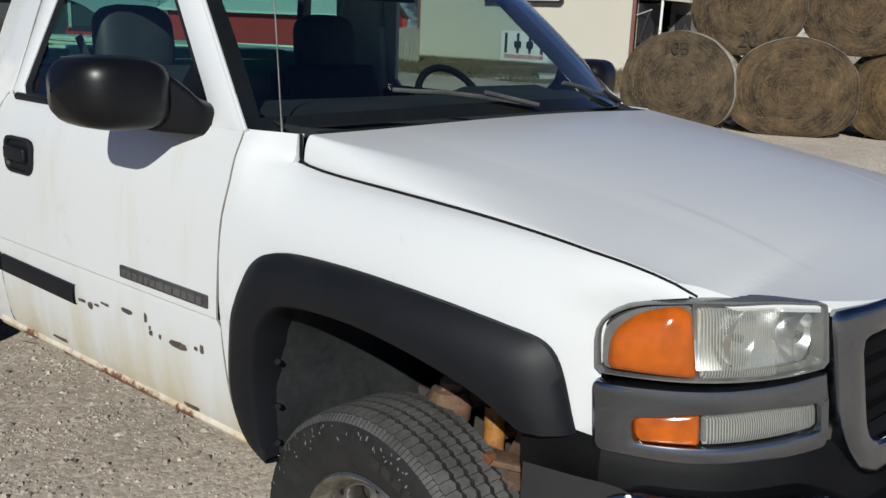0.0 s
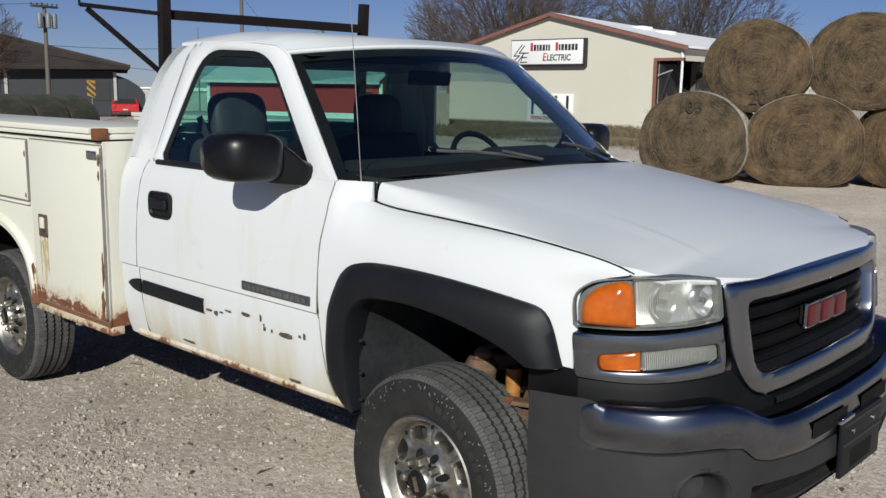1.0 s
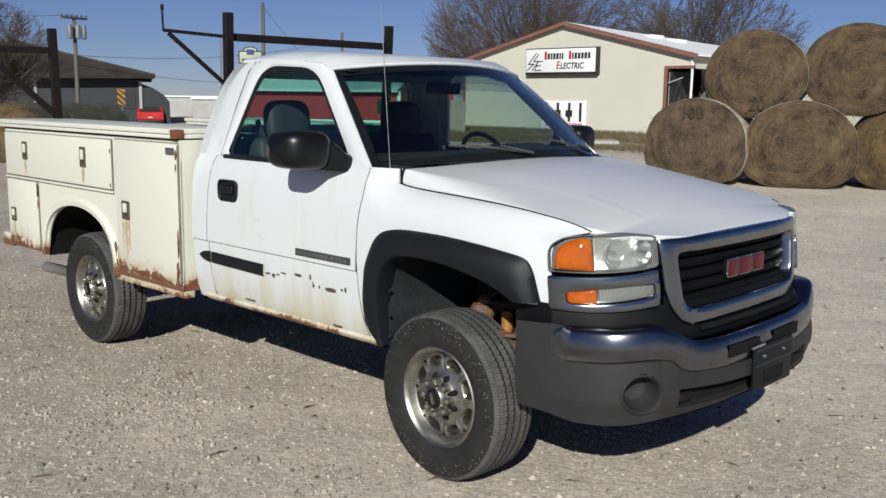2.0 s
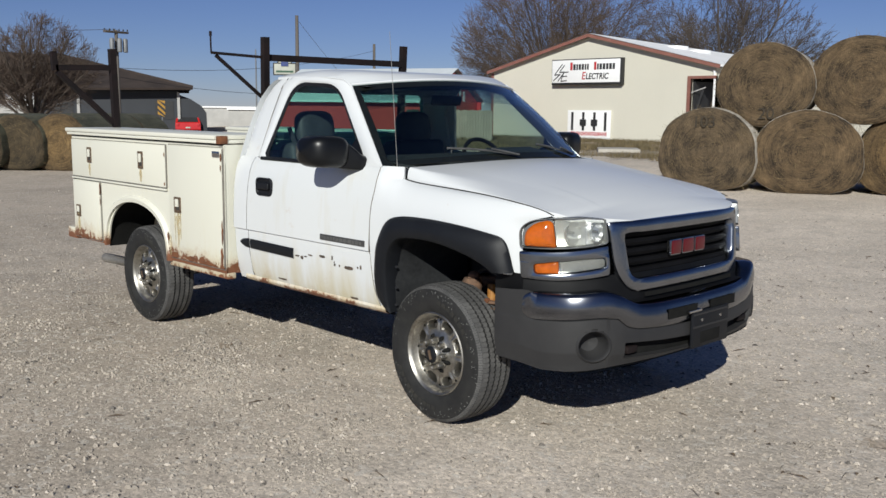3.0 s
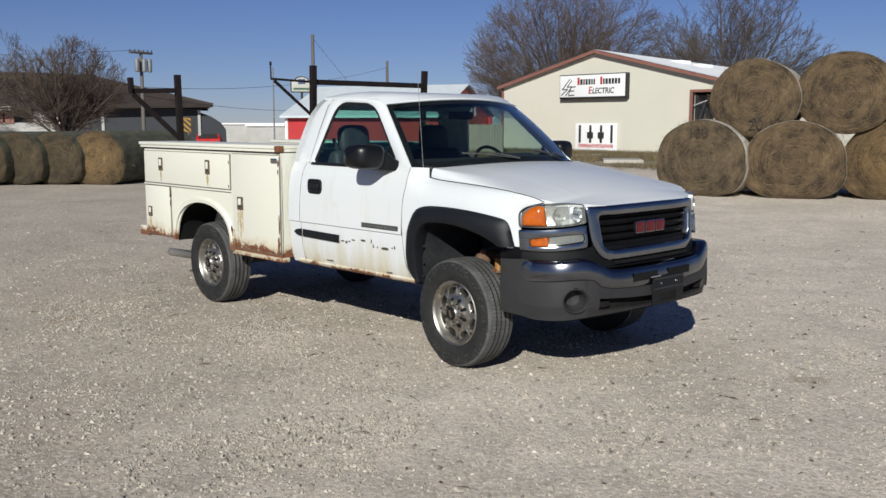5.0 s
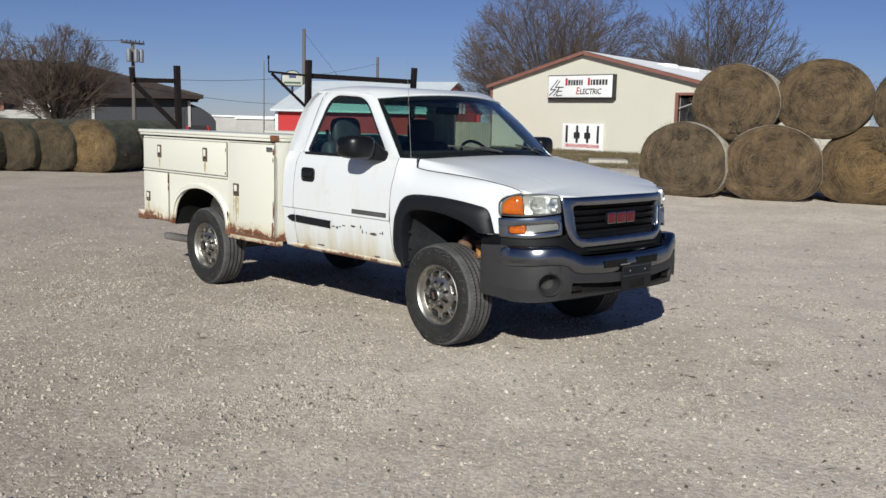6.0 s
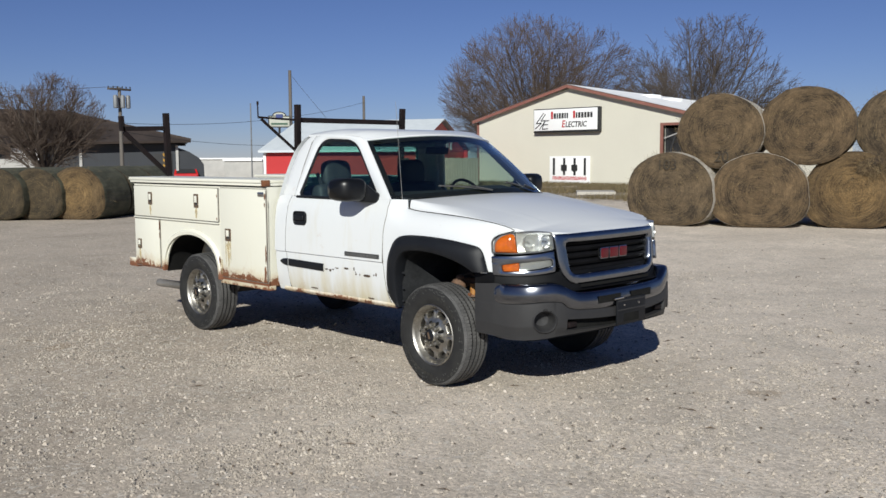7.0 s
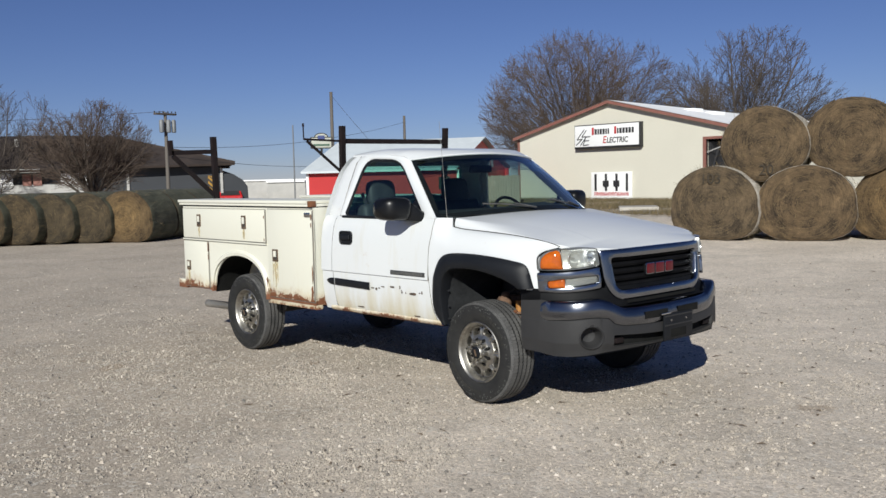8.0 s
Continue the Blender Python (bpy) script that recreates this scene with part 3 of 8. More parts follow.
# cowl end of the fender, up to the pillar
fbm = grid(fen)
add_grid(fbm, rear_top)
bmesh.ops.remove_doubles(fbm, verts=fbm.verts, dist=0.0005)
add_grid(fbm, [[Vector((x, -fender_w(x, 1.402) + 0.012 * t, 1.402 - 0.004 * t * t)) for t in (0, 1)] for x in (-0.50, -0.43, -0.37, -0.348)])
add_grid(fbm, [[Vector((-0.347, -fender_w(-0.348, z) + dy, z)) for z in lin(1.33, 1.402, 4)] for dy in (0.0, 0.02)])
add_grid(fbm, [[Vector((x, -0.893, z)) for x in (-0.66, -0.56, -0.44)] for z in (1.25, 1.387)])
fender = part("fender", fbm, WHITE, truck, "white front fender")
flipped_copy(fender)


# ---- hood ----
def softened(tab, lo, hi, reach):
    """The same curve with its corners rounded off, true at both ends."""
    def at(x):
        w = max(0.0, min(reach, x - lo, hi - x))
        return sum(tab(x + w * k / 4) for k in range(-4, 5)) / 9
    return at


mid_z = softened(table([(-0.36, 1.432), (0.0, 1.412), (0.3, 1.372), (0.6, 1.308), (0.8, 1.243), (0.9, 1.198), (0.965, 1.155)]), -0.36, 0.965, 0.12)
nose_x = softened(table([(0.0, 0.952), (0.30, 0.945), (0.52, 0.915), (0.605, 0.887), (0.75, 0.79), (0.82, 0.705), (0.853, 0.672)]), 0.0, 0.853, 0.06)


edge_z = softened(table([(-0.36, 1.403), (-0.20, 1.381), (0.0, 1.352), (0.24, 1.311), (0.44, 1.281), (0.59, 1.254), (0.70, 1.223), (0.76, 1.193)]), -0.36, 0.76, 0.10)


roll = table([(-0.36, 0.014), (-0.25, 0.035), (-0.05, 0.085), (0.25, 0.13), (0.76, 0.13)])


def hood_z(x, y):
    f = min(1.0, abs(y) / 0.853) ** 1.95
    z = mid_z(x) * (1 - f) + edge_z(x) * f
    # rounded shoulder down to the seam, tight at the back and wide at the front
    q = max(0.0, 1 - (0.853 - abs(y)) / roll(x))
    z -= (edge_z(x) - seam_z(x) - 0.004) * (1 - math.sqrt(max(0.0, 1 - q * q)))
    # raised middle, fading to the front
    t = min(1.0, max(0.0, (0.640 - abs(y) - 0.10 * max(0, x)) / 0.24))
    z += 0.0030 * (1 - (1 - t) ** 2.2) * min(1, max(0, (0.86 - x) / 0.3)) * min(1, max(0, (x + 0.34) / 0.25))
    # pressed crease along each side of the raised middle
    q = min(1.0, max(0.0, (0.510 + 0.08 * max(0.0, 0.45 - x) - abs(y)) / 0.018))
    return z - 0.0014 * q * q * (3 - 2 * q) * min(1, max(0, (0.84 - x) / 0.14)) * min(1, max(0, (x - 0.36) / 0.16))


hood_rows = []
for u in lin(0, 1, 70):
    row = []
    for v in lin(-1, 1, 225):
        y = 0.853 * math.copysign(1 - (1 - abs(v)) ** 2.0, v)
        x0 = -0.335 + 0.11 * (1 - (abs(y) / 0.853) ** 2)
        x = x0 + (nose_x(abs(y)) - x0) * u
        row.append(Vector((x, y * hood_half(x) / 0.853, hood_z(x, y))))
    hood_rows.append(row)
hbm = grid(hood_rows)
# turned-down edges
for edge in (hood_rows[-1], [r[0] for r in hood_rows], [r[-1] for r in hood_rows], hood_rows[0]):
    low = [p + Vector((0, 0, -0.022)) for p in edge]
    if edge is not hood_rows[-1] and edge is not hood_rows[0]:
        side_sign = math.copysign(1, edge[0].y)
        low = [p + Vector((0, side_sign * 0.002, -0.012)) for p in edge]
        add_grid(hbm, [edge, low])
        continue
    add_grid(hbm, [edge, low])
part("hood", hbm, WHITE, truck, "white hood with a raised middle")
for sgn in (-1, 1):
    line = [Vector((-0.343, sgn * 0.857, z)) for z in (1.402, 1.37, 1.345)] + [Vector((-0.333, sgn * 0.858, 1.333)), Vector((-0.312, sgn * 0.858, 1.327))]
    line += [Vector((x, sgn * (hood_half(x) + 0.005), seam_z(x) + 0.001)) for x in lin(-0.26, 0.715, 24)]
    part("hood_gap", tube(line, [0.0042] * 14 + [0.0042 - 0.00014 * k for k in range(len(line) - 14)], 6), GAP, truck)
cowl = grid([[Vector((ws_base(y).x + 0.02, y, ws_base(y).z - 0.01)) for y in lin(-0.84, 0.84, 15)], [Vector((-0.30 + 0.11 * (1 - (y / 0.853) ** 2), y, 1.335 + 0.06 * (1 - (y / 0.85) ** 2))) for y in lin(-0.84, 0.84, 15)]])
part("cowl_panel", cowl, GAP, truck)
part("cowl_end", grid([[Vector((x, -0.850, 1.394)), Vector((x, -0.80, 1.385)), Vector((x, -0.70, 1.36))] for x in lin(-0.62, -0.34, 4)]), GAP, truck)

# ---- black wheel-arch flare ----
fo = [(-0.335, 0.558), (-0.40, 0.575), (-0.462, 0.64), (-0.478, 0.74), (-0.470, 0.85), (-0.447, 0.957), (-0.40, 1.06), (-0.355, 1.108), (-0.30, 1.130), (-0.207, 1.143), (0.027, 1.143), (0.226, 1.129), (0.385, 1.106), (0.450, 1.092), (0.478, 1.072), (0.497, 1.035), (0.515, 0.97), (0.529, 0.913)]
fi = [(-0.335, 0.575), (-0.345, 0.65), (-0.350, 0.79), (-0.338, 0.87), (-0.318, 0.935), (-0.269, 0.995), (-0.20, 1.024), (-0.02, 1.033), (0.147, 1.016), (0.300, 0.977), (0.380, 0.943), (0.430, 0.911)]
fo_r = resample(eased([Vector((x, 0, z)) for x, z in fo]), 96)
fi_r = resample(eased([Vector((x, 0, z)) for x, z in fi]), 96)


def flare_y(p, out):
    return -(fender_w(p.x, min(p.z, 1.12)) + out)


fl_rows = []
for t, out in ((0.0, -0.004), (0.0, 0.012), (0.12, 0.030), (0.4, 0.050), (0.75, 0.052), (0.95, 0.044), (1.0, 0.034), (1.0, -0.06)):
    fl_rows.append([Vector((a.lerp(b, t).x, flare_y(a.lerp(b, t), out), a.lerp(b, t).z)) for a, b in zip(fo_r, fi_r)])
flare = part("wheel_arch_flare", grid(fl_rows), BLACK_PLASTIC, truck, "black plastic wheel-arch flare")
flipped_copy(flare)
# liner behind the flare
ln = []
for y in (-0.93, -0.85, -0.70, -0.52, -0.42):
    d = (abs(y) - 0.93) * 0.15
    ln.append([Vector((p.x - d * (1 if p.x < 0 else -1), max(y, -0.875) if p.x > 0.40 else y, p.z - d * 0.3 + 0.012)) for p in resample([(-0.35, 0, 0.45)] + [(x, 0, z) for x, z in fi] + [(0.56, 0, 0.80), (0.58, 0, 0.62)], 40)])
liner = part("wheel_liner", grid(ln), LINER, truck, "black dusty wheel liner")
flipped_copy(liner)
for z in (0.62, 0.72, 0.84):
    part("liner_bolt", tube([(-0.325, -0.945, z), (-0.318, -0.950, z)], 0.008, 8), BLACK_PLASTIC, truck)
# suspension in the wheel well
part("shock_absorber", tube([(0.150, -0.66, 0.50), (0.130, -0.63, 0.765)], 0.027, 14), SHOCK_PAINT, truck, "yellow rusty shock absorber")
part("control_arm", tube([(-0.12, -0.42, 0.745), (-0.02, -0.60, 0.765), (0.02, -0.68, 0.765), (0.06, -0.60, 0.77), (0.14, -0.42, 0.76)], [0.03, 0.032, 0.045, 0.032, 0.03], 10), SUSPENSION, truck, "rusty control arm")
part("ball_joint", lathe([(0.0, 0.045), (0.02, 0.042), (0.034, 0.028), (0.036, 0.0), (0.046, -0.004), (0.046, -0.02)], 16, "z", (0.02, -0.665, 0.785)), SUSPENSION, truck, "rusty ball joint")
part("control_arm", box(-0.10, 0.22, -0.74, -0.36, 0.50, 0.55, 0.015), DARK, truck, "dark lower control arm")
part("torsion_bracket", box(0.19, 0.27, -0.56, -0.53, 0.62, 0.76, 0.012), SUSPENSION, truck, "rusty suspension bracket")
for bx, bz in ((0.215, 0.65), (0.245, 0.72), (0.215, 0.735)):
    part("bracket_bolt", tube([(bx, -0.558, bz), (bx, -0.578, bz)], 0.012, 6), SUSPENSION, truck)
part("tie_rod", tube([(0.06, -0.52, 0.80), (0.09, -0.56, 0.76), (0.16, -0.60, 0.69)], [0.014, 0.020, 0.024], 10), SUSPENSION, truck)
part("frame_horn", box(0.17, 0.42, -0.60, -0.44, 0.575, 0.602, 0.008), DARK, truck)
part("frame_horn", box(0.19, 0.40, -0.60, -0.50, 0.545, 0.565, 0.008), SUSPENSION, truck)
part("brake_hose", tube([(0.02, -0.66, 0.82), (0.06, -0.60, 0.845), (0.10, -0.56, 0.80), (0.16, -0.50, 0.72)], 0.012, 8), DARK, truck)
part("frame_bracket", box(-0.02, 0.16, -0.012, 0.012, -0.06, 0.07, 0.010, m=pose(0.24, -0.67, 0.712, 0, 28, -18)), SUSPENSION, truck, "rusty brown frame bracket")
part("frame_bracket", box(-0.13, 0.10, -0.05, 0.05, -0.010, 0.010, 0.006, m=pose(0.28, -0.70, 0.655, 6, 8, 12)), SUSPENSION, truck)
part("frame_bracket", box(-0.12, 0.12, -0.045, 0.045, -0.008, 0.008, 0.006, m=pose(0.24, -0.72, 0.690, -8, -4, 10)), SUSPENSION, truck)
part("knuckle", lathe([(0.0, 0.05), (0.045, 0.045), (0.06, 0.02), (0.055, -0.03), (0.03, -0.05)], 14, "z", (0.02, -0.68, 0.748)), SUSPENSION, truck, "rusty steering knuckle")
for bx, by, bz in ((0.33, -0.745, 0.668), (0.22, -0.755, 0.705), (0.29, -0.692, 0.735)):
    part("bracket_bolt", tube([(bx, by, bz), (bx, by - 0.022, bz)], 0.014, 6), RUST, truck)
part("shock_tower", box(0.02, 0.20, -0.50, -0.40, 0.60, 0.80, 0.03), DARK, truck, "dark shock tower")
# unseen plate and axle, added to keep the space under the bumper dark
part("skid_plate", grid([[Vector((x, y, z)) for y in lin(-0.42, 0.42, 5)] for x, z in ((0.88, 0.47), (0.78, 0.42), (0.60, 0.37), (0.25, 0.35), (0.18, 0.40))]), DARK, truck, "added dark plate under the engine that hides the far wheel")
part("front_axle", tube([(-0.018, -0.70, 0.388), (-0.018, -0.25, 0.375), (-0.018, -0.15, 0.36), (-0.018, 0.15, 0.36), (-0.018, 0.25, 0.375), (-0.018, 0.70, 0.388)], [0.035, 0.04, 0.11, 0.11, 0.04, 0.035], 12), DARK, truck, "added dark axle and differential shape that hides the far wheel")
part("frame_rail", box(-4.6, 0.95, -0.47, -0.38, 0.50, 0.66, 0.01), DARK, truck)
part("frame_rail", box(-4.6, 0.95, 0.38, 0.47, 0.50, 0.66, 0.01), DARK, truck)
part("cab_floor", box(-1.92, -0.35, -0.90, 0.90, 0.57, 0.63, 0.01), DARK, truck)
part("firewall", box(-0.48, -0.40, -0.84, 0.84, 0.60, 1.33, 0.01), DARK, truck)
part("engine", box(-0.38, 0.72, -0.36, 0.36, 0.55, 1.12, 0.04), DARK, truck)
part("axle_tube", tube([(-3.378, -0.75, 0.387), (-3.378, 0.75, 0.387)], 0.05, 12), DARK, truck)
part("axle_tube", tube([(0, -0.75, 0.38), (0, 0.75, 0.38)], 0.045, 12), DARK, truck)

# ---- front face: everything follows one plan curve ----
plan_x = table([(0.0, 0.955), (0.30, 0.948), (0.52, 0.920), (0.605, 0.892), (0.75, 0.790), (0.83, 0.690), (0.875, 0.600), (0.89, 0.555)])


def face_pt(y, z, out=0.0):
    a = abs(y)
    e = 0.005
    tx, ty = plan_x(min(a + e, 0.89)) - plan_x(max(a - e, 0)), (min(a + e, 0.89) - max(a - e, 0))
    n = Vector((ty, -tx)).normalized()
    lean = (1.0 - z) * 0.10
    return Vector((plan_x(a) + lean + n.x * out, math.copysign(a + n.y * out, y if y else -1), z))


def arc_ys(y0, y1, n):
    """Widths spaced evenly along the plan curve."""
    fine = [(y, plan_x(abs(y))) for y in lin(y0, y1, 200)]
    pts = resample([(a, b, 0) for a, b in fine], n)
    return [p.x for p in pts]


def face_panel(y0, y1, zlo, zhi, out, n=14, m=6, puff=0.0):
    """A panel on the plan curve between two heights, each a function of y or a number."""
    lo = zlo if callable(zlo) else (lambda y: zlo)
    hi = zhi if callable(zhi) else (lambda y: zhi)
    rows = []
    for y in arc_ys(y0, y1, n):
        s = (abs(y) - min(abs(y0), abs(y1))) / max(1e-6, abs(abs(y1) - abs(y0)))
        rows.append([face_pt(y, lo(y) + (hi(y) - lo(y)) * t, out + puff * math.sin(math.pi * t) * math.sin(math.pi * min(1, max(0, s)))) for t in lin(0, 1, m)])
    return grid(rows)


# widths by the length along the plan curve from its outer end
arc_pts = [(0.892, 0.0)]
for k in range(1, 360):
    ya, yb = arc_pts[-1][0], 0.892 - k * 0.001
    arc_pts.append((yb, arc_pts[-1][1] + math.hypot(0.001, plan_x(ya) - plan_x(yb))))


def along(y):
    return min(arc_pts, key=lambda q: abs(q[0] - y))[1]


def width_at(d):
    for (ya, da), (yb, db) in zip(arc_pts, arc_pts[1:]):
        if da <= d <= db:
            return ya + (yb - ya) * (d - da) / (db - da)
    return 0.892 if d < 0 else arc_pts[-1][0]


def outline_on_face(pts, r, n=60):
    return resample(rounded([(along(y), 0, z) for y, z in pts], r, 6), n, True)


def to_face(p, out, s):
    return face_pt(s * width_at(p.x), p.z, out)


def patch(outline, out, puff, s, rim=0.006):
    """A domed piece with a rounded rim inside an outline on the front's plan curve."""
    mid = sum(outline, Vector()) / len(outline)
    rings = [[to_face(mid.lerp(p, f), o, s) for p in outline] for f, o in ((0.05, out + puff), (0.4, out + puff * 0.9), (0.75, out + puff * 0.6), (0.93, out + puff * 0.2), (1.0, out - rim))]
    bm = bmesh.new()
    vs = add_grid(bm, rings, True)
    bm.faces.new(vs[0])
    return bm


def frame_between(a, b, steps, s):
    """A moulded frame between two outlines; steps are shares of the way with how far each stands out."""
    return grid([[to_face(p.lerp(q, t), o, s) for p, q in zip(a, b)] for t, o in steps], True)


def inset(outline, d):
    mid = sum(outline, Vector()) / len(outline)
    return [p + (mid - p).normalized() * min(d, (mid - p).length * 0.5) for p in outline]


LAMP = outline_on_face([(0.889, 1.046), (0.889, 1.145), (0.866, 1.189), (0.80, 1.207), (0.70, 1.209), (0.613, 1.200), (0.607, 1.076), (0.70, 1.058), (0.80, 1.047)], [0.012, 0.06, 0.05, 0.04, 0.04, 0.012, 0.012, 0.05, 0.05])
AMBER_AREA = outline_on_face([(0.882, 1.056), (0.8805, 1.125), (0.860, 1.172), (0.825, 1.190), (0.812, 1.178), (0.806, 1.054)], [0.015, 0.06, 0.05, 0.03, 0.03, 0.012])
AMBER_BACK = outline_on_face([(0.887, 1.050), (0.886, 1.140), (0.862, 1.184), (0.822, 1.198), (0.809, 1.198), (0.805, 1.050)], [0.015, 0.06, 0.05, 0.02, 0.012, 0.012])
FLUTED_AREA = outline_on_face([(0.804, 1.058), (0.808, 1.192), (0.702, 1.196), (0.702, 1.067)], 0.008)
BEAM_AREA = outline_on_face([(0.700, 1.068), (0.700, 1.196), (0.618, 1.188), (0.614, 1.082)], 0.010)
SIGNAL = outline_on_face([(0.863, 0.922), (0.864, 0.970), (0.80, 0.986), (0.72, 1.000), (0.626, 1.008), (0.624, 0.956), (0.72, 0.937), (0.80, 0.924)], [0.018, 0.018, 0.05, 0.05, 0.012, 0.012, 0.05, 0.05])
SIG_AMBER = outline_on_face([(0.8628, 0.9225), (0.8638, 0.9692), (0.803, 0.985), (0.803, 0.926)], [0.016, 0.016, 0.004, 0.004])
SIG_CLEAR = outline_on_face([(0.801, 0.928), (0.801, 0.983), (0.72, 0.997), (0.629, 1.004), (0.627, 0.960), (0.72, 0.941)], [0.004, 0.004, 0.05, 0.01, 0.01, 0.05])
TRIM = outline_on_face([(0.890, 0.896), (0.890, 1.030), (0.80, 1.035), (0.70, 1.049), (0.609, 1.068), (0.607, 0.921), (0.68, 0.907), (0.75, 0.897), (0.82, 0.890)], [0.012, 0.012, 0.05, 0.05, 0.01, 0.01, 0.05, 0.05, 0.05], 120)


def front_side(s):
    """Lamps and chrome on one side; s is -1 for the right, 1 for the left."""
    lamp = part("headlight", frame_between(LAMP, inset(LAMP, 0.009), ((0.0, -0.04), (0.0, 0.004), (0.25, 0.012), (0.7, 0.012), (1.0, 0.006), (1.0, -0.03)), s), BEZEL, truck, "clear headlight with an amber corner lens")
    part("reflector", patch(inset(LAMP, 0.004), -0.034, -0.012, s), REFLECTOR, lamp)
    part("amber_housing", patch(AMBER_BACK, -0.002, 0.002, s, 0.02), BEZEL, lamp)
    part("amber_lens", patch(AMBER_AREA, 0.008, 0.020, s), AMBER, lamp, "amber corner lens")
    part("clear_lens", patch(FLUTED_AREA, 0.012, 0.003, s, 0.002), CLEAR_LENS, lamp, "hazy fluted clear lens")
    part("high_beam_lens", patch(BEAM_AREA, 0.010, 0.006, s, 0.003), CLEAR_SMOOTH, lamp)
    for yy, zz, rr in ((0.752, 1.128, 0.058), (0.655, 1.132, 0.046)):
        part("bulb_bowl", lathe([(0.006, -0.045), (rr * 0.5, -0.034), (rr * 0.8, -0.012), (rr, 0.008)], 24, "x", face_pt(s * yy, zz, -0.012)), REFLECTOR, lamp)
        part("bulb", lathe([(0.0, 0.012), (0.008, 0.010), (0.009, -0.03)], 12, "x", face_pt(s * yy, zz, -0.02)), CHROME, lamp)
    hole = resample(SIGNAL, 120, True)
    near = nearest_spread(TRIM, hole)
    part("chrome_trim", frame_between(near, hole, ((0.0, -0.03), (0.0, 0.009), (0.06, 0.0145), (0.25, 0.0158), (0.5, 0.0162), (0.75, 0.0158), (0.93, 0.0140), (1.0, 0.007), (1.0, -0.02)), s), CHROME, truck, "chrome trim round the lower lamp")
    sig = part("turn_signal", patch(SIGNAL, -0.014, -0.004, s), CHROME, truck, "slim lamp with amber and clear halves")
    part("amber_lens", patch(SIG_AMBER, 0.006, 0.006, s, 0.004), AMBER, sig, "amber signal lens")
    part("clear_lens", patch(SIG_CLEAR, 0.006, 0.005, s, 0.004), CLEAR_LENS, sig, "yellowed clear lens")
    part("lamp_backing", face_panel(s * 0.888, s * 0.58, 0.89, 1.19, -0.058, 14, 3), GAP, truck)


front_side(-1)
front_side(1)
bpy.context.view_layer.update()

# grille: chrome surround, black slats, red emblem
g_out = rounded([(-0.608, 0, 1.184), (0.608, 0, 1.184), (0.585, 0, 0.93), (0.50, 0, 0.822), (-0.50, 0, 0.822), (-0.585, 0, 0.93)], [0.02, 0.02, 0.10, 0.08, 0.08, 0.10], 8)
g_in = rounded([(-0.525, 0, 1.122), (0.525, 0, 1.122), (0.495, 0, 0.925), (0.455, 0, 0.892), (-0.455, 0, 0.892), (-0.495, 0, 0.925)], [0.03, 0.03, 0.04, 0.03, 0.03, 0.04], 8)
g_in = resample(g_in, 96, True)
g_o = nearest_spread([Vector(p) for p in g_out], g_in)


def on_face(p, out):
    return face_pt(p.x, p.z, out)


sur = []
for t, o in ((0.0, -0.05), (0.0, 0.012), (0.05, 0.019), (0.15, 0.022), (0.5, 0.0245), (0.86, 0.022), (0.96, 0.017), (1.0, 0.008), (1.0, -0.04)):
    sur.append([on_face(a.lerp(b, t), o) for a, b in zip(g_o, g_in)])
SLAT = surface("black_grille_plastic", (0.004, 0.004, 0.0045), (0.008, 0.008, 0.009), 6, 80, (0.5, 0.7), 0, 0.1)
SLAT.node_tree.nodes["Principled BSDF"].inputs["Specular IOR Level"].default_value = 0.05
grille = part("grille", grid(sur, True), CHROME, truck, "chrome grille surround with black slats")
part("grille_backing", face_panel(-0.53, 0.53, 0.88, 1.13, -0.06, 24, 3), GAP, grille)
for z in (0.918, 0.968, 1.018, 1.068, 1.112):
    w = 0.520 if z > 0.94 else 0.475
    rows = []
    for dz, o in ((0.019, -0.045), (0.016, -0.026), (0.0, -0.018), (-0.016, -0.026), (-0.019, -0.05)):
        rows.append([face_pt(y, z + dz, o) for y in lin(-w, w, 24)])
    part("slat", grid(rows), SLAT, grille)
part("emblem", box(0.932, 0.950, -0.147, 0.183, 0.990, 1.055, 0.006), GAP, grille, "red block emblem with a chrome edge")
for y0, y1 in ((-0.150, -0.046), (-0.036, 0.076), (0.086, 0.184)):
    part("emblem_edge", box(0.940, 0.960, y0, y1, 0.975, 1.063, 0.010), CHROME, grille)
    part("emblem_block", box(0.952, 0.966, y0 + 0.008, y1 - 0.008, 0.983, 1.055, 0.006), RED_ENAMEL, grille)
# black filler between grille, lamps and bumper
part("filler_panel", grid([[face_pt(y, z, o * min(1.0, max(0.2, (0.80 - abs(y)) / 0.15)) if o > 0.015 else o) for y in lin(-0.888, 0.888, 60)] for z, o in ((0.915, -0.016), (0.895, -0.002), (0.865, 0.006), (0.825, 0.010), (0.795, 0.012), (0.788, 0.018), (0.784, 0.06))]), FILLER, truck, "black filler strip above the bumper")
part("filler_return", grid([[Vector((x, -0.889 - 0.012 * k, z)) for x in lin(0.40, 0.585, 8)] for k, z in ((0.2, 0.914), (0.8, 0.895), (1.0, 0.855), (0.8, 0.815), (0.2, 0.770), (-0.4, 0.720))]), FILLER, truck)
part("lower_vent", face_panel(-0.42, 0.42, 0.800, 0.822, 0.036, 20, 2), GAP, truck)

# ---- bumper ----
bump_x = table([(0.0, 1.070), (0.30, 1.060), (0.50, 1.030), (0.65, 0.988), (0.76, 0.930), (0.84, 0.850), (0.895, 0.730), (0.922, 0.600), (0.932, 0.430)])


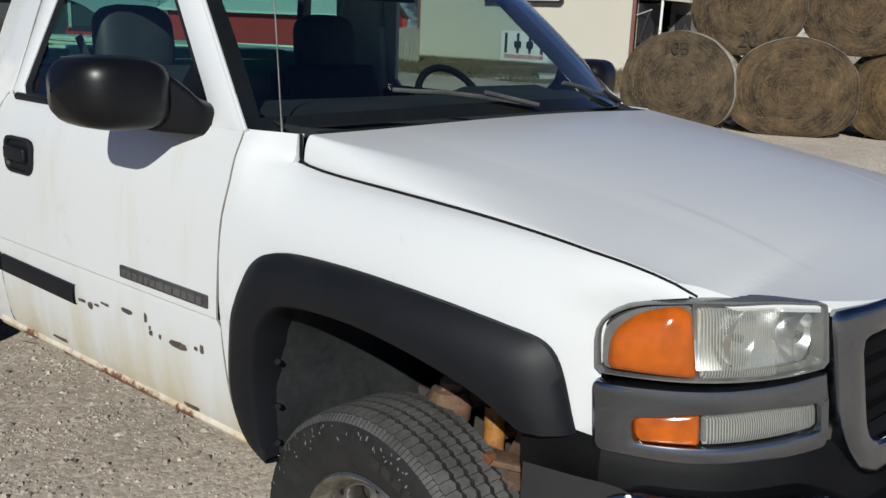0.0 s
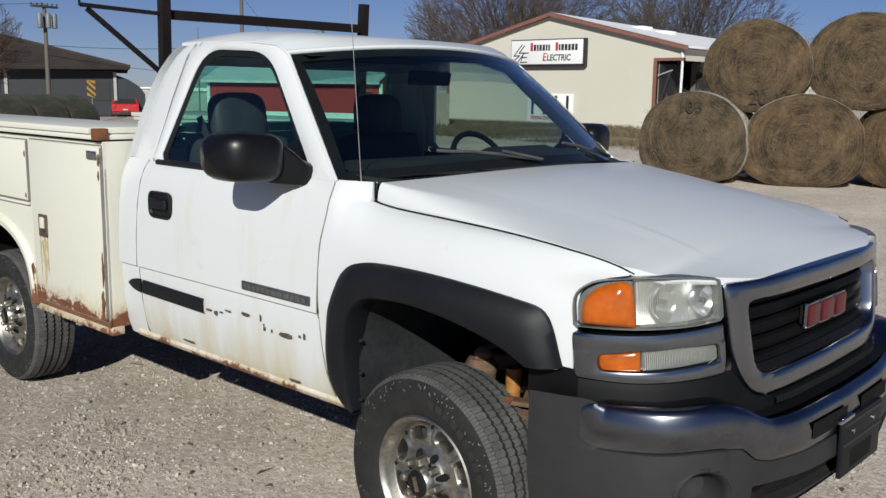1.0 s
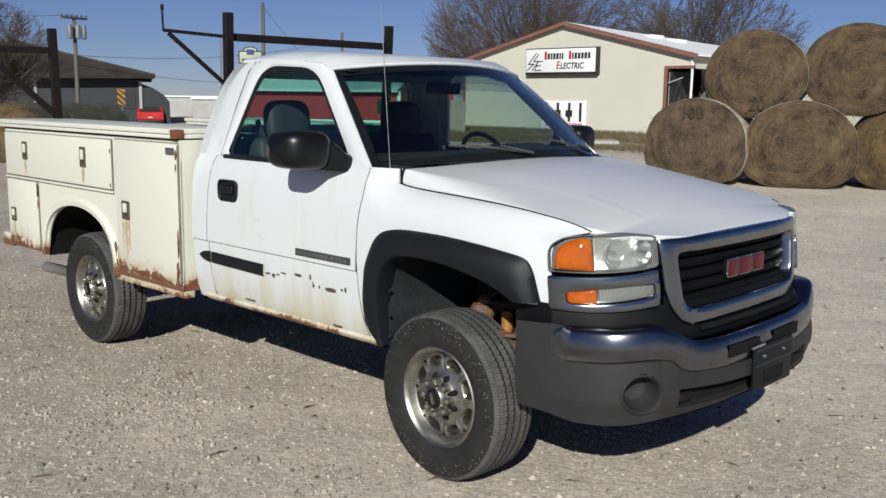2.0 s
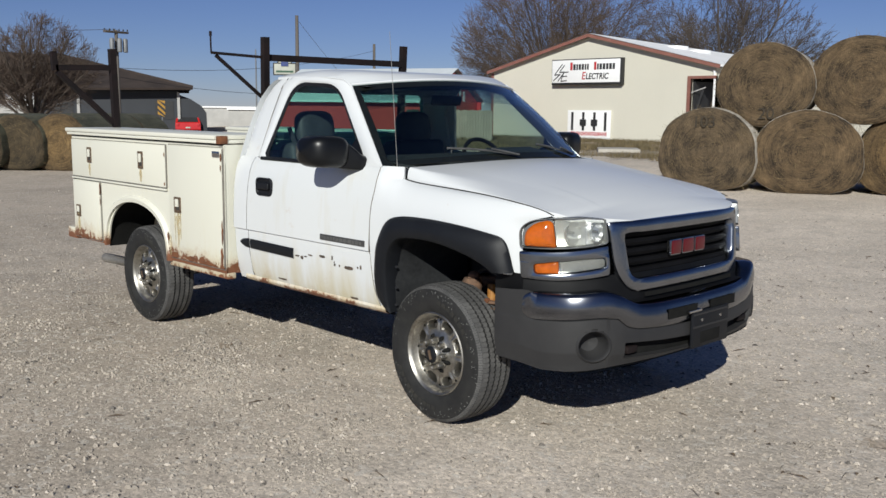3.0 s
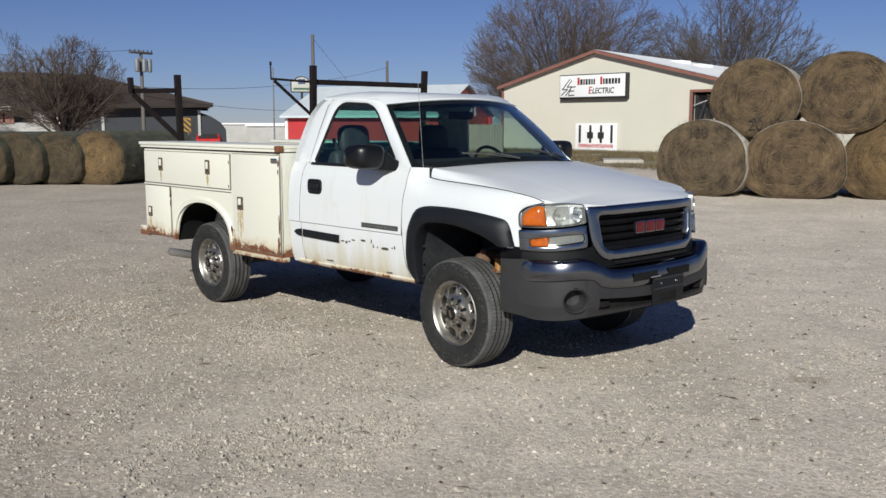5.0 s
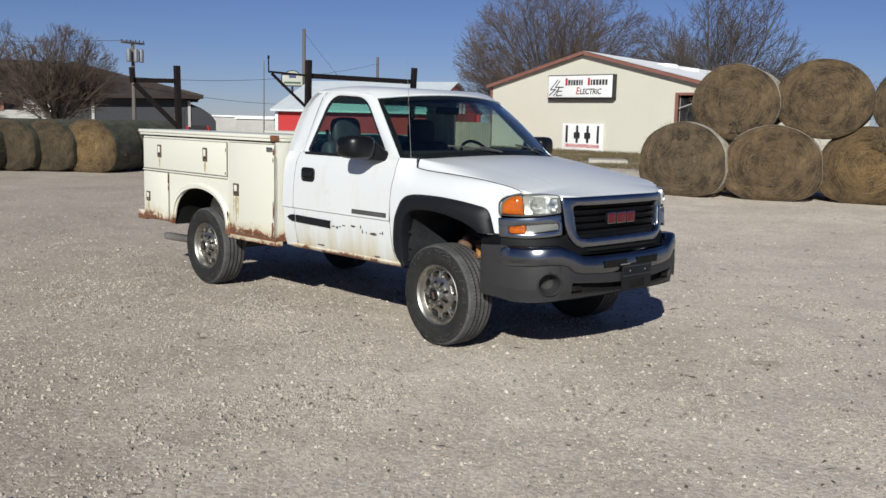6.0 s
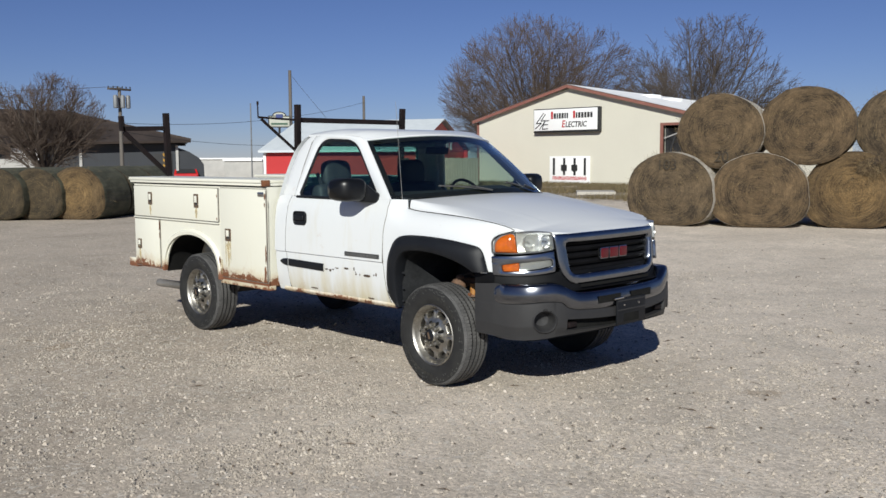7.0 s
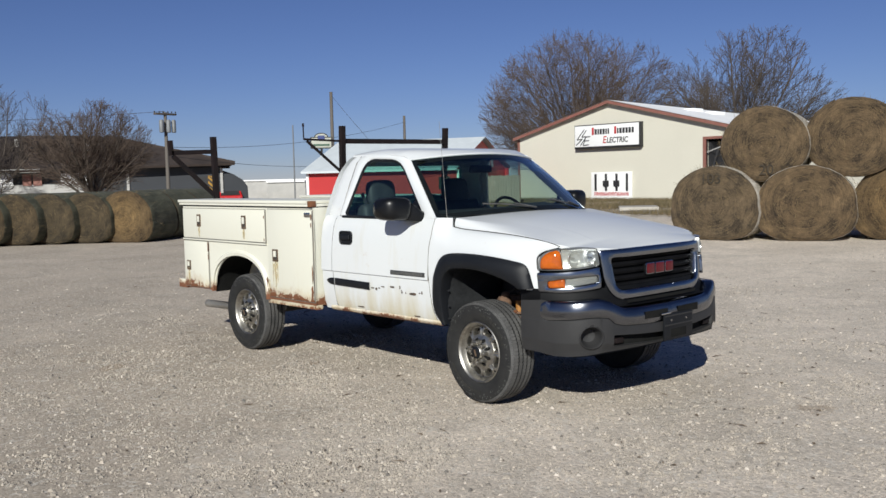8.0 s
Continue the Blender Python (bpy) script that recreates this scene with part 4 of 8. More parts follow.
def bump_pt(y, z, out=0.0):
    a = abs(y)
    e = 0.004
    tx, ty = bump_x(min(a + e, 0.932)) - bump_x(max(a - e, 0)), (min(a + e, 0.932) - max(a - e, 0))
    n = Vector((ty, -tx)).normalized()
    return Vector((bump_x(a) + n.x * out, math.copysign(a + n.y * out, y if y else -1), z))


def bump_ys(y0, y1, n):
    pts = resample([(y, bump_x(abs(y)), 0) for y in lin(y0, y1, 300)], n)
    return [p.x for p in pts]


chr_top = table([(0.0, 0.770), (0.40, 0.773), (0.50, 0.779), (0.56, 0.799), (0.64, 0.836), (0.714, 0.854), (0.864, 0.842), (0.925, 0.838)])
chr_bot = table([(0.0, 0.634), (0.20, 0.638), (0.50, 0.650), (0.585, 0.668), (0.655, 0.714), (0.74, 0.721), (0.874, 0.706), (0.925, 0.698)])
rows = []
close = lin(0.900, 0.9205, 30)
for y in sorted([y for y in bump_ys(-0.9205, 0.9205, 240) if abs(y) < 0.8995] + close + [-y for y in close]):
    a = abs(y)
    hi, lo = chr_top(a), chr_bot(a)
    end = 1.0 if a < 0.910 else 0.42 + 0.58 * math.sqrt(max(0.0, 1 - ((a - 0.910) / 0.0106) ** 2))
    mid = (hi + lo) / 2
    hi, lo = mid + (hi - mid) * end, mid + (lo - mid) * end
    k = min(1.0, max(0.0, (a - 0.907) / 0.007))
    rows.append([bump_pt(y, hi - 0.004, -0.10 + 0.07 * k), bump_pt(y, hi, -0.045 + 0.045 * k), bump_pt(y, hi - 0.003, -0.016 + 0.022 * k), bump_pt(y, hi - 0.011, -0.003 + 0.012 * k), bump_pt(y, hi - 0.024, 0.004 + 0.007 * k), bump_pt(y, max(mid + 0.004, hi - 0.05), 0.0085 + 0.003 * k), bump_pt(y, mid, 0.0125), bump_pt(y, min(mid - 0.004, lo + 0.02), 0.013), bump_pt(y, lo + 0.004, 0.004 + 0.004 * k), bump_pt(y, lo, -0.02)])
caps = [[bump_pt(y, p.z, -0.006) for p in rows[k]] for y, k in ((-0.9208, 0), (0.9208, -1))]
rows = [caps[0]] + rows + [caps[1]]
bumper = part("bumper", grid(rows), BUMPER_CHROME, truck, "chrome front bumper over a grey plastic valance")
val_bot = table([(0.0, 0.486), (0.30, 0.484), (0.64, 0.474), (0.80, 0.456), (0.90, 0.447), (0.932, 0.47)])
slot_top = table([(0.0, 0.562), (0.18, 0.569), (0.61, 0.593)])
slot_low = table([(0.0, 0.488), (0.18, 0.495), (0.61, 0.513)])
val_rows = []
for y in bump_ys(-0.932, 0.932, 260):
    a = abs(y)
    lo = val_bot(a)
    hi = chr_bot(a) + 0.012 if a < 0.70 else chr_top(a) - 0.014 if a < 0.908 else 0.843 - 0.014 * max(0.0, (0.916 - a) / 0.008) - max(0.0, a - 0.922) * 1.5
    in_slot = a < 0.60
    sh, sl = slot_top(a), max(slot_low(a), lo + 0.006)
    cb = chr_bot(a)
    zs = lin(hi, cb + 0.004, 10) + lin(cb - 0.002, sh, 12) + lin(sh - 0.004, sl + 0.004, 14) + lin(sl, lo, 8)
    row = []
    for z in zs:
        t = (hi - z) / (hi - lo)
        o = 0.010 * math.sin(math.pi * min(1, t * 1.1)) * (1 - 0.7 * min(1.0, max(0.0, (a - 0.86) / 0.06))) - 0.05 * max(0, t - 0.75) * 1.2
        if z > cb + 0.001:
            o = min(o, -0.014 + 0.016 * min(1.0, max(0.0, (a - 0.907) / 0.007)))
        if in_slot and sl + 0.003 < z < sh - 0.003:
            o -= 0.065
        row.append(bump_pt(y, z, o))
    row.append(bump_pt(y, lo, -0.12))
    val_rows.append(row)
vbm = grid(val_rows)
FOG_Y, FOG_Z, FOG_R = 0.758, 0.586, 0.080
gone = [f for f in vbm.faces if min((f.calc_center_median() - bump_pt(s * FOG_Y, FOG_Z, 0.01)).length for s in (-1, 1)) < FOG_R * 1.03]
bmesh.ops.delete(vbm, geom=gone, context="FACES")
part("valance", vbm, GREY_PLASTIC, bumper, "grey plastic bumper valance with a fog-lamp recess")
for s in (-1, 1):
    c = bump_pt(s * FOG_Y, FOG_Z, 0.010)
    d = (bump_pt(s * FOG_Y, FOG_Z, 0.1) - bump_pt(s * FOG_Y, FOG_Z, 0.0)).normalized()
    up = Vector((0, 0, 1))
    sd = d.cross(up)
    ringed = []
    for r, o in ((0.093, -0.010), (0.084, 0.001), (0.077, -0.006), (0.073, -0.020), (0.066, -0.060), (0.048, -0.092), (0.0, -0.100)):
        ringed.append([c + d * o + r * (math.cos(a) * sd + math.sin(a) * up * 0.92) for a in lin(0, 2 * math.pi, 29)[:-1]])
    part("fog_recess", grid(ringed, True), GREY_PLASTIC, bumper, "round fog-lamp recess")
for s in (-1, 1):
    part("bumper_slot", grid([[bump_pt(y, z, o) for y in lin(s * 0.062, s * 0.325, 8)] for z, o in ((0.732, 0.0165), (0.726, 0.0150), (0.686, 0.0150), (0.678, 0.0165))]), GAP, bumper, "dark cooling slot")
    part("tow_hook", box(-0.05, 0.02, -0.045, 0.045, -0.020, 0.020, 0.014, m=pose(0.990, s * 0.535, 0.545)), RACK, bumper, "dark rusty tow hook")
part("lower_slot", grid([[bump_pt(y, z, -0.050) for y in lin(-0.60, 0.60, 20)] for z in (0.600, 0.486)]), GAP, bumper)
plate = box(1.083, 1.100, -0.128, 0.222, 0.492, 0.690, 0.006)
part("plate_bracket", plate, BLACK_PLASTIC, bumper, "empty black licence-plate bracket")
part("bracket_hole", box(1.096, 1.1015, -0.050, 0.140, 0.512, 0.576, 0.003), GAP, bumper)
for z in (0.600, 0.668):
    part("bracket_rib", box(1.097, 1.104, -0.124, 0.218, z, z + 0.011, 0.003), GREY_PLASTIC, bumper)
part("bracket_hook", box(1.075, 1.105, -0.170, -0.050, 0.690, 0.703, 0.004), CHROME_DULL, bumper)
for y in (-0.045, 0.135):
    part("bracket_screw", tube([(1.096, y, 0.640), (1.105, y, 0.640)], 0.008, 8), CHROME_DULL, bumper)
part("skid_strip", grid([[bump_pt(y, val_bot(abs(y)) - 0.006, -0.012 - k * 0.18) for y in lin(-0.85, 0.85, 30)] for k in (0, 1)]), BLACK_PLASTIC, bumper)

# ---- door furniture ----
BADGE = surface("worn_grey_badge", (0.045, 0.045, 0.046), (0.10, 0.10, 0.10), 40, 140, (0.4, 0.6), 0.3, 0.2, 0.001)
bezel = rounded([(-0.092, 0, -0.060), (0.092, 0, -0.060), (0.092, 0, 0.060), (-0.092, 0, 0.060)], 0.040, 6)
hbm = grid([[Vector((-1.605 + p.x * f, -0.973 - o, 1.211 + p.z * f)) for p in bezel] for f, o in ((1.0, 0.0), (1.0, 0.010), (0.96, 0.013), (0.84, 0.013), (0.78, 0.004), (0.05, 0.002))], True)
hd = part("door_handle", hbm, BLACK_PLASTIC, truck, "black door handle in its recess")
part("pull", box(-0.070, 0.070, -0.012, 0.010, -0.022, 0.022, 0.009, m=pose(-1.605, -0.987, 1.216), seg=3), BLACK_PLASTIC, hd)
flipped_copy(hd)
badge = part("side_badge", box(-0.985, -0.558, -0.991, -0.972, 0.930, 0.966, 0.004), BADGE, truck, "grey name plate with unreadable lettering")
bb = bmesh.new()
rng = random.Random(4)
x = -0.972
while x < -0.58:
    w = rng.uniform(0.018, 0.036)
    add_box(bb, x, x + w, -0.9925, -0.988, 0.937, 0.957, 0.0)
    x += w + 0.008
part("badge_lettering", bb, WIPER, badge)


def strip(x0, x1, name="trim_strip", point=False):
    rows = []
    for x in lin(x0, x1, 8):
        sl = 0.818 - (x + 1.908) * 0.018
        h = 0.031 if not point else 0.031 * math.sqrt(max(0.02, 1 - ((x1 - x) / (x1 - x0)) ** 2))
        rows.append([Vector((x, -side_w(0.81) + 0.002 + o, sl + dz)) for dz, o in ((-h, 0.004), (-h, -0.010), (-h * 0.5, -0.014), (h * 0.5, -0.014), (h, -0.010), (h, 0.004))])
    return part(name, grid(rows), BLACK_PLASTIC, truck, "black rubbing strip, partly torn off")


strip(-1.905, -1.795, point=True)
strip(-1.782, -1.285)
chips = bmesh.new()
rng = random.Random(9)
for x, z, w, h in ((-1.25, 0.795, 0.05, 0.012), (-1.20, 0.79, 0.03, 0.022), (-1.16, 0.80, 0.03, 0.010), (-1.11, 0.815, 0.05, 0.010), (-0.985, 0.822, 0.06, 0.016), (-0.885, 0.825, 0.014, 0.032), (-0.865, 0.800, 0.010, 0.014), (-0.862, 0.785, 0.018, 0.018), (-0.815, 0.785, 0.012, 0.018), (-0.725, 0.782, 0.085, 0.020), (-0.640, 0.795, 0.016, 0.012), (-0.612, 0.802, 0.018, 0.024), (-0.70, 0.60, 0.08, 0.014), (-1.45, 0.615, 0.10, 0.012)):
    c = Vector((x, -side_w(z) - 0.0025, z))
    n = 9
    ring = [chips.verts.new(c + Vector((w / 2 * math.copysign(abs(math.cos(a)) ** 0.6, math.cos(a)) * rng.uniform(0.8, 1.15), 0, h / 2 * math.copysign(abs(math.sin(a)) ** 0.6, math.sin(a)) * rng.uniform(0.7, 1.2)))) for a in lin(0, 2 * math.pi, n + 1)[:-1]]
    chips.faces.new(ring)
tagged(part("paint_chips", chips, PAINT_LOSS, truck, "chipped trim adhesive and rust spots", smooth=False), kind="stuff")

# mirror: rounded housing on a foot at the front corner of the window
def mirror_bm():
    rows = []
    for t in lin(0, 1, 17):
        y = -0.968 - t * 0.270
        k = math.sqrt(max(0.0, 1 - abs(2 * t - 1) ** 3.6)) * 0.97 + 0.03
        hz, hx = 0.093 * k, 0.092 * k
        cx, cz = -0.785 - 0.055 * t, 1.474 + 0.004 * t
        rows.append([Vector((cx + hx * math.copysign(abs(math.cos(a)) ** 0.6, math.cos(a)) + (0.045 * k if math.cos(a) > 0 else 0), y, cz + hz * math.copysign(abs(math.sin(a)) ** 0.65, math.sin(a)))) for a in lin(0, 2 * math.pi, 29)[:-1]])
    bm = grid(rows, True)
    # foot that carries the housing on the window's front corner
    foot = []
    for y, x0, x1, z0, z1 in ((-1.10, -0.85, -0.735, 1.395, 1.50), (-1.04, -0.86, -0.705, 1.381, 1.535), (-0.99, -0.86, -0.680, 1.374, 1.530), (-0.955, -0.858, -0.660, 1.370, 1.500), (-0.925, -0.855, -0.643, 1.368, 1.468), (-0.885, -0.85, -0.640, 1.370, 1.452)):
        foot.append([Vector((p.x, y, p.z)) for p in rounded([(x0, 0, z0), (x1, 0, z0), (x1, 0, z1 - 0.02), (x1 - 0.03, 0, z1), (x0, 0, z1)], 0.014, 3)])
    vs = add_grid(bm, foot, True)
    bm.faces.new(vs[0])
    bm.faces.new(list(reversed(vs[-1])))
    # corner sail on the window frame
    add_grid(bm, [[Vector((x, -upper_w(z) - 0.012, z)) for x, z in ((-0.640, 1.385), (-0.665, 1.43), (-0.72, 1.50))], [Vector((x, -upper_w(z) - 0.012, z)) for x, z in ((-0.84, 1.385), (-0.84, 1.43), (-0.78, 1.55))]])
    return bm


mirror = part("side_mirror", mirror_bm(), MIRROR_PLASTIC, truck, "black plastic door mirror")
flipped_copy(mirror)
part("antenna", tube([(-0.44, -0.835, 1.395), (-0.445, -0.836, 1.44), (-0.50, -0.845, 2.16)], [0.005, 0.0022, 0.0014], 6), ALLOY, truck, "thin whip antenna")


def wiper(y0, y1):
    a, b = ws_base(y0), ws_base(y1)
    bm = bmesh.new()
    pts = []
    for t in lin(0, 1, 8):
        y = y0 + (y1 - y0) * t
        base, top = ws_base(y), ws_top(y * 0.736 / 0.910)
        pts.append(base.lerp(top, 0.015 + 0.125 * t) + Vector((0.02, 0, 0.022)) * (0.5 + 0.8 * t * (1 - t)))
    add_tube(bm, pts, 0.0065, 6)
    add_tube(bm, [pts[3] + Vector((0.012, 0, 0.014)), pts[0] + Vector((0.015, 0, 0.004))], 0.006, 6)
    return part("wiper", bm, WIPER, truck)


wiper(0.00, -0.50)
wiper(0.70, 0.28)

# ---- inside the cab ----
def cushion(hx, hy, hz, m):
    """A padded block with soft, bulging faces."""
    def soft(v, e):
        return math.copysign(abs(v) ** e, v)
    rows = []
    for t in lin(-math.pi / 2, math.pi / 2, 15):
        c, h = soft(math.cos(t), 0.55), soft(math.sin(t), 0.55)
        rows.append([m @ Vector((hx * c * soft(math.cos(a), 0.6), hy * c * soft(math.sin(a), 0.6), hz * h)) for a in lin(0, 2 * math.pi, 33)[:-1]])
    return grid(rows, True)


def seat(y0, y1):
    s = part("seat", box(-1.62, -1.05, y0, y1, 0.85, 1.05, 0.05, seg=3), SEAT, truck, "dark grey cab seat with a headrest")
    part("backrest", box(-0.09, 0.09, y0, y1, 0.0, 0.50, 0.06, m=pose(-1.66, 0, 1.0, 0, -10, 0), seg=3), SEAT, s)
    ym = (y0 + y1) / 2
    part("headrest", cushion(0.06, 0.155, 0.135, pose(-1.745, ym, 1.585, 0, -6, 0)), SEAT, s)


seat(-0.72, -0.20)
seat(0.20, 0.72)
part("seat_belt", bar((-1.74, -0.68, 1.60), (-1.60, -0.60, 1.20), 0.045, 0.004, (0, 1, 0)), SEAT, truck)
part("centre_seat", box(-1.70, -1.10, -0.19, 0.19, 0.85, 1.28, 0.05, seg=3), SEAT, truck)
dash_rows = []
for x, z in ((-0.36, 1.385), (-0.55, 1.445), (-0.72, 1.450), (-0.80, 1.42), (-0.83, 1.33), (-0.80, 1.10), (-0.74, 0.95)):
    dash_rows.append([Vector((x, y, z + (0.025 if 0.15 < y < 0.65 and -0.85 < x < -0.68 else 0))) for y in lin(-0.84, 0.84, 25)])
part("dashboard", grid(dash_rows), DASH, truck, "dark dashboard")
sw_m = pose(-0.96, 0.44, 1.355, 0, 62, 0)
swb = bmesh.new()
add_tube(swb, [sw_m @ Vector((0.19 * math.cos(a), 0.19 * math.sin(a), 0)) for a in lin(0, 2 * math.pi, 33)], 0.015, 8, False)
add_tube(swb, [sw_m @ Vector((0.05, -0.17, 0)), sw_m @ Vector((0.05, 0.17, 0))], 0.022, 6)
part("steering_wheel", swb, BLACK_PLASTIC, truck)
part("rear_view_mirror", box(-0.015, 0.015, -0.13, 0.13, -0.035, 0.035, 0.014, m=pose(-0.90, 0.0, 1.80, 0, 12, 0)), BLACK_PLASTIC, truck)
part("headliner", grid([[Vector((x, y, z - 0.045)) for y in lin(-0.70, 0.70, 7)] for x, z in ((-0.90, 1.925), (-1.3, 1.96), (-1.72, 1.935))]), SEAT, truck)
part("inner_door_panel", grid([[Vector((x, -0.86, z)) for x in lin(-1.78, -0.55, 4)] for z in (0.65, 1.0, 1.375)]), SEAT, truck)
part("inner_door_panel", grid([[Vector((x, 0.86, z)) for x in lin(-1.78, -0.55, 4)] for z in (0.65, 1.0, 1.375)]), SEAT, truck)

# ---- wheels ----
def build_wheel(parent, at, s, turn=0.0):
    """A wheel with its outer face towards s * y. The parts share no place with the body, so each is shaped round the hub."""
    m = pose(*at, 0, 0, turn)
    tyre_p = [(0.226, 0.092), (0.236, 0.104), (0.262, 0.118), (0.300, 0.124), (0.345, 0.122), (0.366, 0.114), (0.372, 0.104), (0.366, 0.092), (0.363, 0.08), (0.363, -0.09), (0.366, -0.114), (0.345, -0.13), (0.30, -0.135), (0.26, -0.13), (0.226, -0.11)]
    side_h = table(tyre_p[1:7])
    bm = lathe([(r, h * s) for r, h in tyre_p], 72)
    bmesh.ops.transform(bm, matrix=m, verts=bm.verts)
    wheel = part("wheel", bm, RUBBER, parent, "black tyre with worn tread on a polished alloy wheel")
    # tread blocks in five ribs with zigzag grooves
    tb, gr = bmesh.new(), bmesh.new()
    ribs = ((-0.106, -0.073), (-0.062, -0.031), (-0.020, 0.011), (0.022, 0.053), (0.064, 0.099))
    n = 88
    for ri, (h0, h1) in enumerate(ribs):
        for k in range(n):
            step = 2 * math.pi / n
            a0 = step * (k + 0.22 * ri + 0.05)
            am, a1 = a0 + step * 0.47, a0 + step * 0.94
            z0 = 0.0 if ri == 0 else 0.0085
            z1 = 0.0 if ri == 4 else 0.0085
            vs = []
            for r in (0.362, 0.387):
                for h, a in ((h0, a0), (h0 - z0 + 0.002, am), (h0, a1), (h1, a1), (h1 - z1 + 0.002, am), (h1, a0)):
                    drop = 0.005 if h > 0.09 or h < -0.10 else 0.0
                    vs.append(m @ Vector(((r - drop) * math.cos(a), h * s, (r - drop) * math.sin(a))))
            tb.faces.new([tb.verts.new(v) for v in vs[6:]])
            ring = [gr.verts.new(v) for v in vs]
            for i in range(6):
                j = (i + 1) % 6
                gr.faces.new((ring[i], ring[j], ring[6 + j], ring[6 + i]))
    # shoulder lugs running down the sidewall
    for k in range(n * 2):
        a0 = math.pi * (k + 0.1) / n
        a1 = a0 + math.pi / n * 0.86
        vs = []
        for r, h in ((0.381, 0.0985), (0.3735, 0.1085), (0.364, 0.1165)):
            for a in (a0, a1):
                vs.append(tb.verts.new(m @ Vector((r * math.cos(a), h * s, r * math.sin(a)))))
        tb.faces.new((vs[0], vs[1], vs[3], vs[2]))
        tb.faces.new((vs[2], vs[3], vs[5], vs[4]))
    # block walls get a darker colour that carries the shade of deep grooves
    tagged(part("groove_band", gr, GROOVE_SHADE, wheel, "groove walls between the tread blocks, coloured dark for their shade", smooth=False), kind="stuff")
    tagged(part("tread", tb, TREAD, wheel, "grey dusty tread blocks", smooth=False), kind="stuff")
    # pale scuffs and nicks round the shoulder
    rnd = random.Random(31)
    sc = bmesh.new()
    for k in range(120):
        a, r = rnd.uniform(0, 2 * math.pi), rnd.triangular(0.305, 0.366, 0.352)
        h = side_h(r) + 0.0012
        ln_, wd, tilt = rnd.uniform(0.004, 0.016), rnd.uniform(0.0012, 0.003), rnd.uniform(-0.8, 0.8)
        ring = []
        for u, v in ((-1, -0.4), (-0.3, -1), (0.6, -0.7), (1, 0.2), (0.2, 1), (-0.7, 0.6)):
            du = u * ln_ * 0.5 * math.cos(tilt) - v * wd * math.sin(tilt)
            dv = u * ln_ * 0.5 * math.sin(tilt) + v * wd * math.cos(tilt)
            rr, aa = r + du, a + dv / r
            ring.append(sc.verts.new(m @ Vector((rr * math.cos(aa), (side_h(rr) + 0.0012) * s, rr * math.sin(aa)))))
        sc.faces.new(ring)
    tagged(part("sidewall_scuffs", sc, SCUFF, wheel, "pale scuffs on the tyre shoulder", smooth=False), kind="stuff")
    # raised sidewall marks where the lettering has worn away
    lt = bmesh.new()
    for base, count in ((0.35, 9), (3.6, 10)):
        for k in range(count):
            a = base + k * 0.13
            add_box(lt, -0.015, 0.015, -0.0015, 0.0015, -0.013, 0.013, 0.0, m=m @ Matrix.Rotation(-a, 4, "Y") @ pose(0.302, 0.1245 * s, 0, 0, 90, 0))
    tagged(part("sidewall_lettering", lt, SIDEWALL, wheel, "worn raised sidewall marks", smooth=False), kind="stuff")
    # rim
    rm = lathe([(0.205, -0.09 * s), (0.205, 0.03 * s), (0.212, 0.075 * s), (0.222, 0.085 * s), (0.232, 0.095 * s), (0.234, 0.104 * s), (0.228, 0.108 * s), (0.220, 0.102 * s), (0.212, 0.088 * s), (0.204, 0.062 * s), (0.198, 0.055 * s)], 72)
    bmesh.ops.transform(rm, matrix=m, verts=rm.verts)
    part("rim", rm, ALLOY, wheel, "polished alloy rim with eight oval holes")
    # face with eight oval holes
    fc = bmesh.new()
    r0, r1 = 0.095, 0.199
    for k in range(8):
        a_mid = 2 * math.pi * (k + 0.5) / 8
        half = math.pi / 8
        edge = [(r1, t) for t in lin(-half, half, 9)] + [(r, half) for r in lin(r1, r0, 7)[1:-1]] + [(r0, t) for t in lin(half, -half, 9)] + [(r, -half) for r in lin(r0, r1, 7)[1:-1]]
        hole = []
        for i in range(len(edge)):
            r, t = edge[i]
            ang = math.atan2((r - 0.158) / 0.052, t / half)
            rr, tt = 0.164 + 0.024 * math.copysign(abs(math.sin(ang)) ** 0.8, math.sin(ang)), (0.043 * math.copysign(abs(math.cos(ang)) ** 0.85, math.cos(ang))) / 0.164
            hole.append((rr, tt))

        def dish(r):
            return 0.055 + 0.012 * math.sin(math.pi * min(1, max(0, (r1 - r) / (r1 - r0)))) + 0.028 * max(0, (0.125 - r) / 0.03)

        loops = []
        for t, dh in ((0.0, 0.0), (0.6, 0.006), (0.85, 0.004), (1.0, -0.006), (1.0, -0.045)):
            loop = []
            for (ra, ta), (rb, tb2) in zip(edge, hole):
                r, th = ra + (rb - ra) * t, ta + (tb2 - ta) * t
                loop.append(m @ Vector((r * math.cos(a_mid + th), (dish(r) + dh) * s, r * math.sin(a_mid + th))))
            loops.append(loop)
        add_grid(fc, loops, True)
    bmesh.ops.remove_doubles(fc, verts=fc.verts, dist=0.0004)
    part("wheel_face", fc, ALLOY, wheel)
    dk = lathe([(0.2, 0.0), (0.0, 0.0)], 40)
    bmesh.ops.transform(dk, matrix=m @ Matrix.Translation((0, 0.005 * s, 0)), verts=dk.verts)
    part("brake_disc", dk, DARK, wheel)
    hb = lathe([(0.098, 0.078 * s), (0.090, 0.092 * s), (0.072, 0.098 * s), (0.060, 0.104 * s), (0.054, 0.125 * s), (0.048, 0.132 * s)], 32)
    bmesh.ops.transform(hb, matrix=m, verts=hb.verts)
    part("hub", hb, ALLOY, wheel)
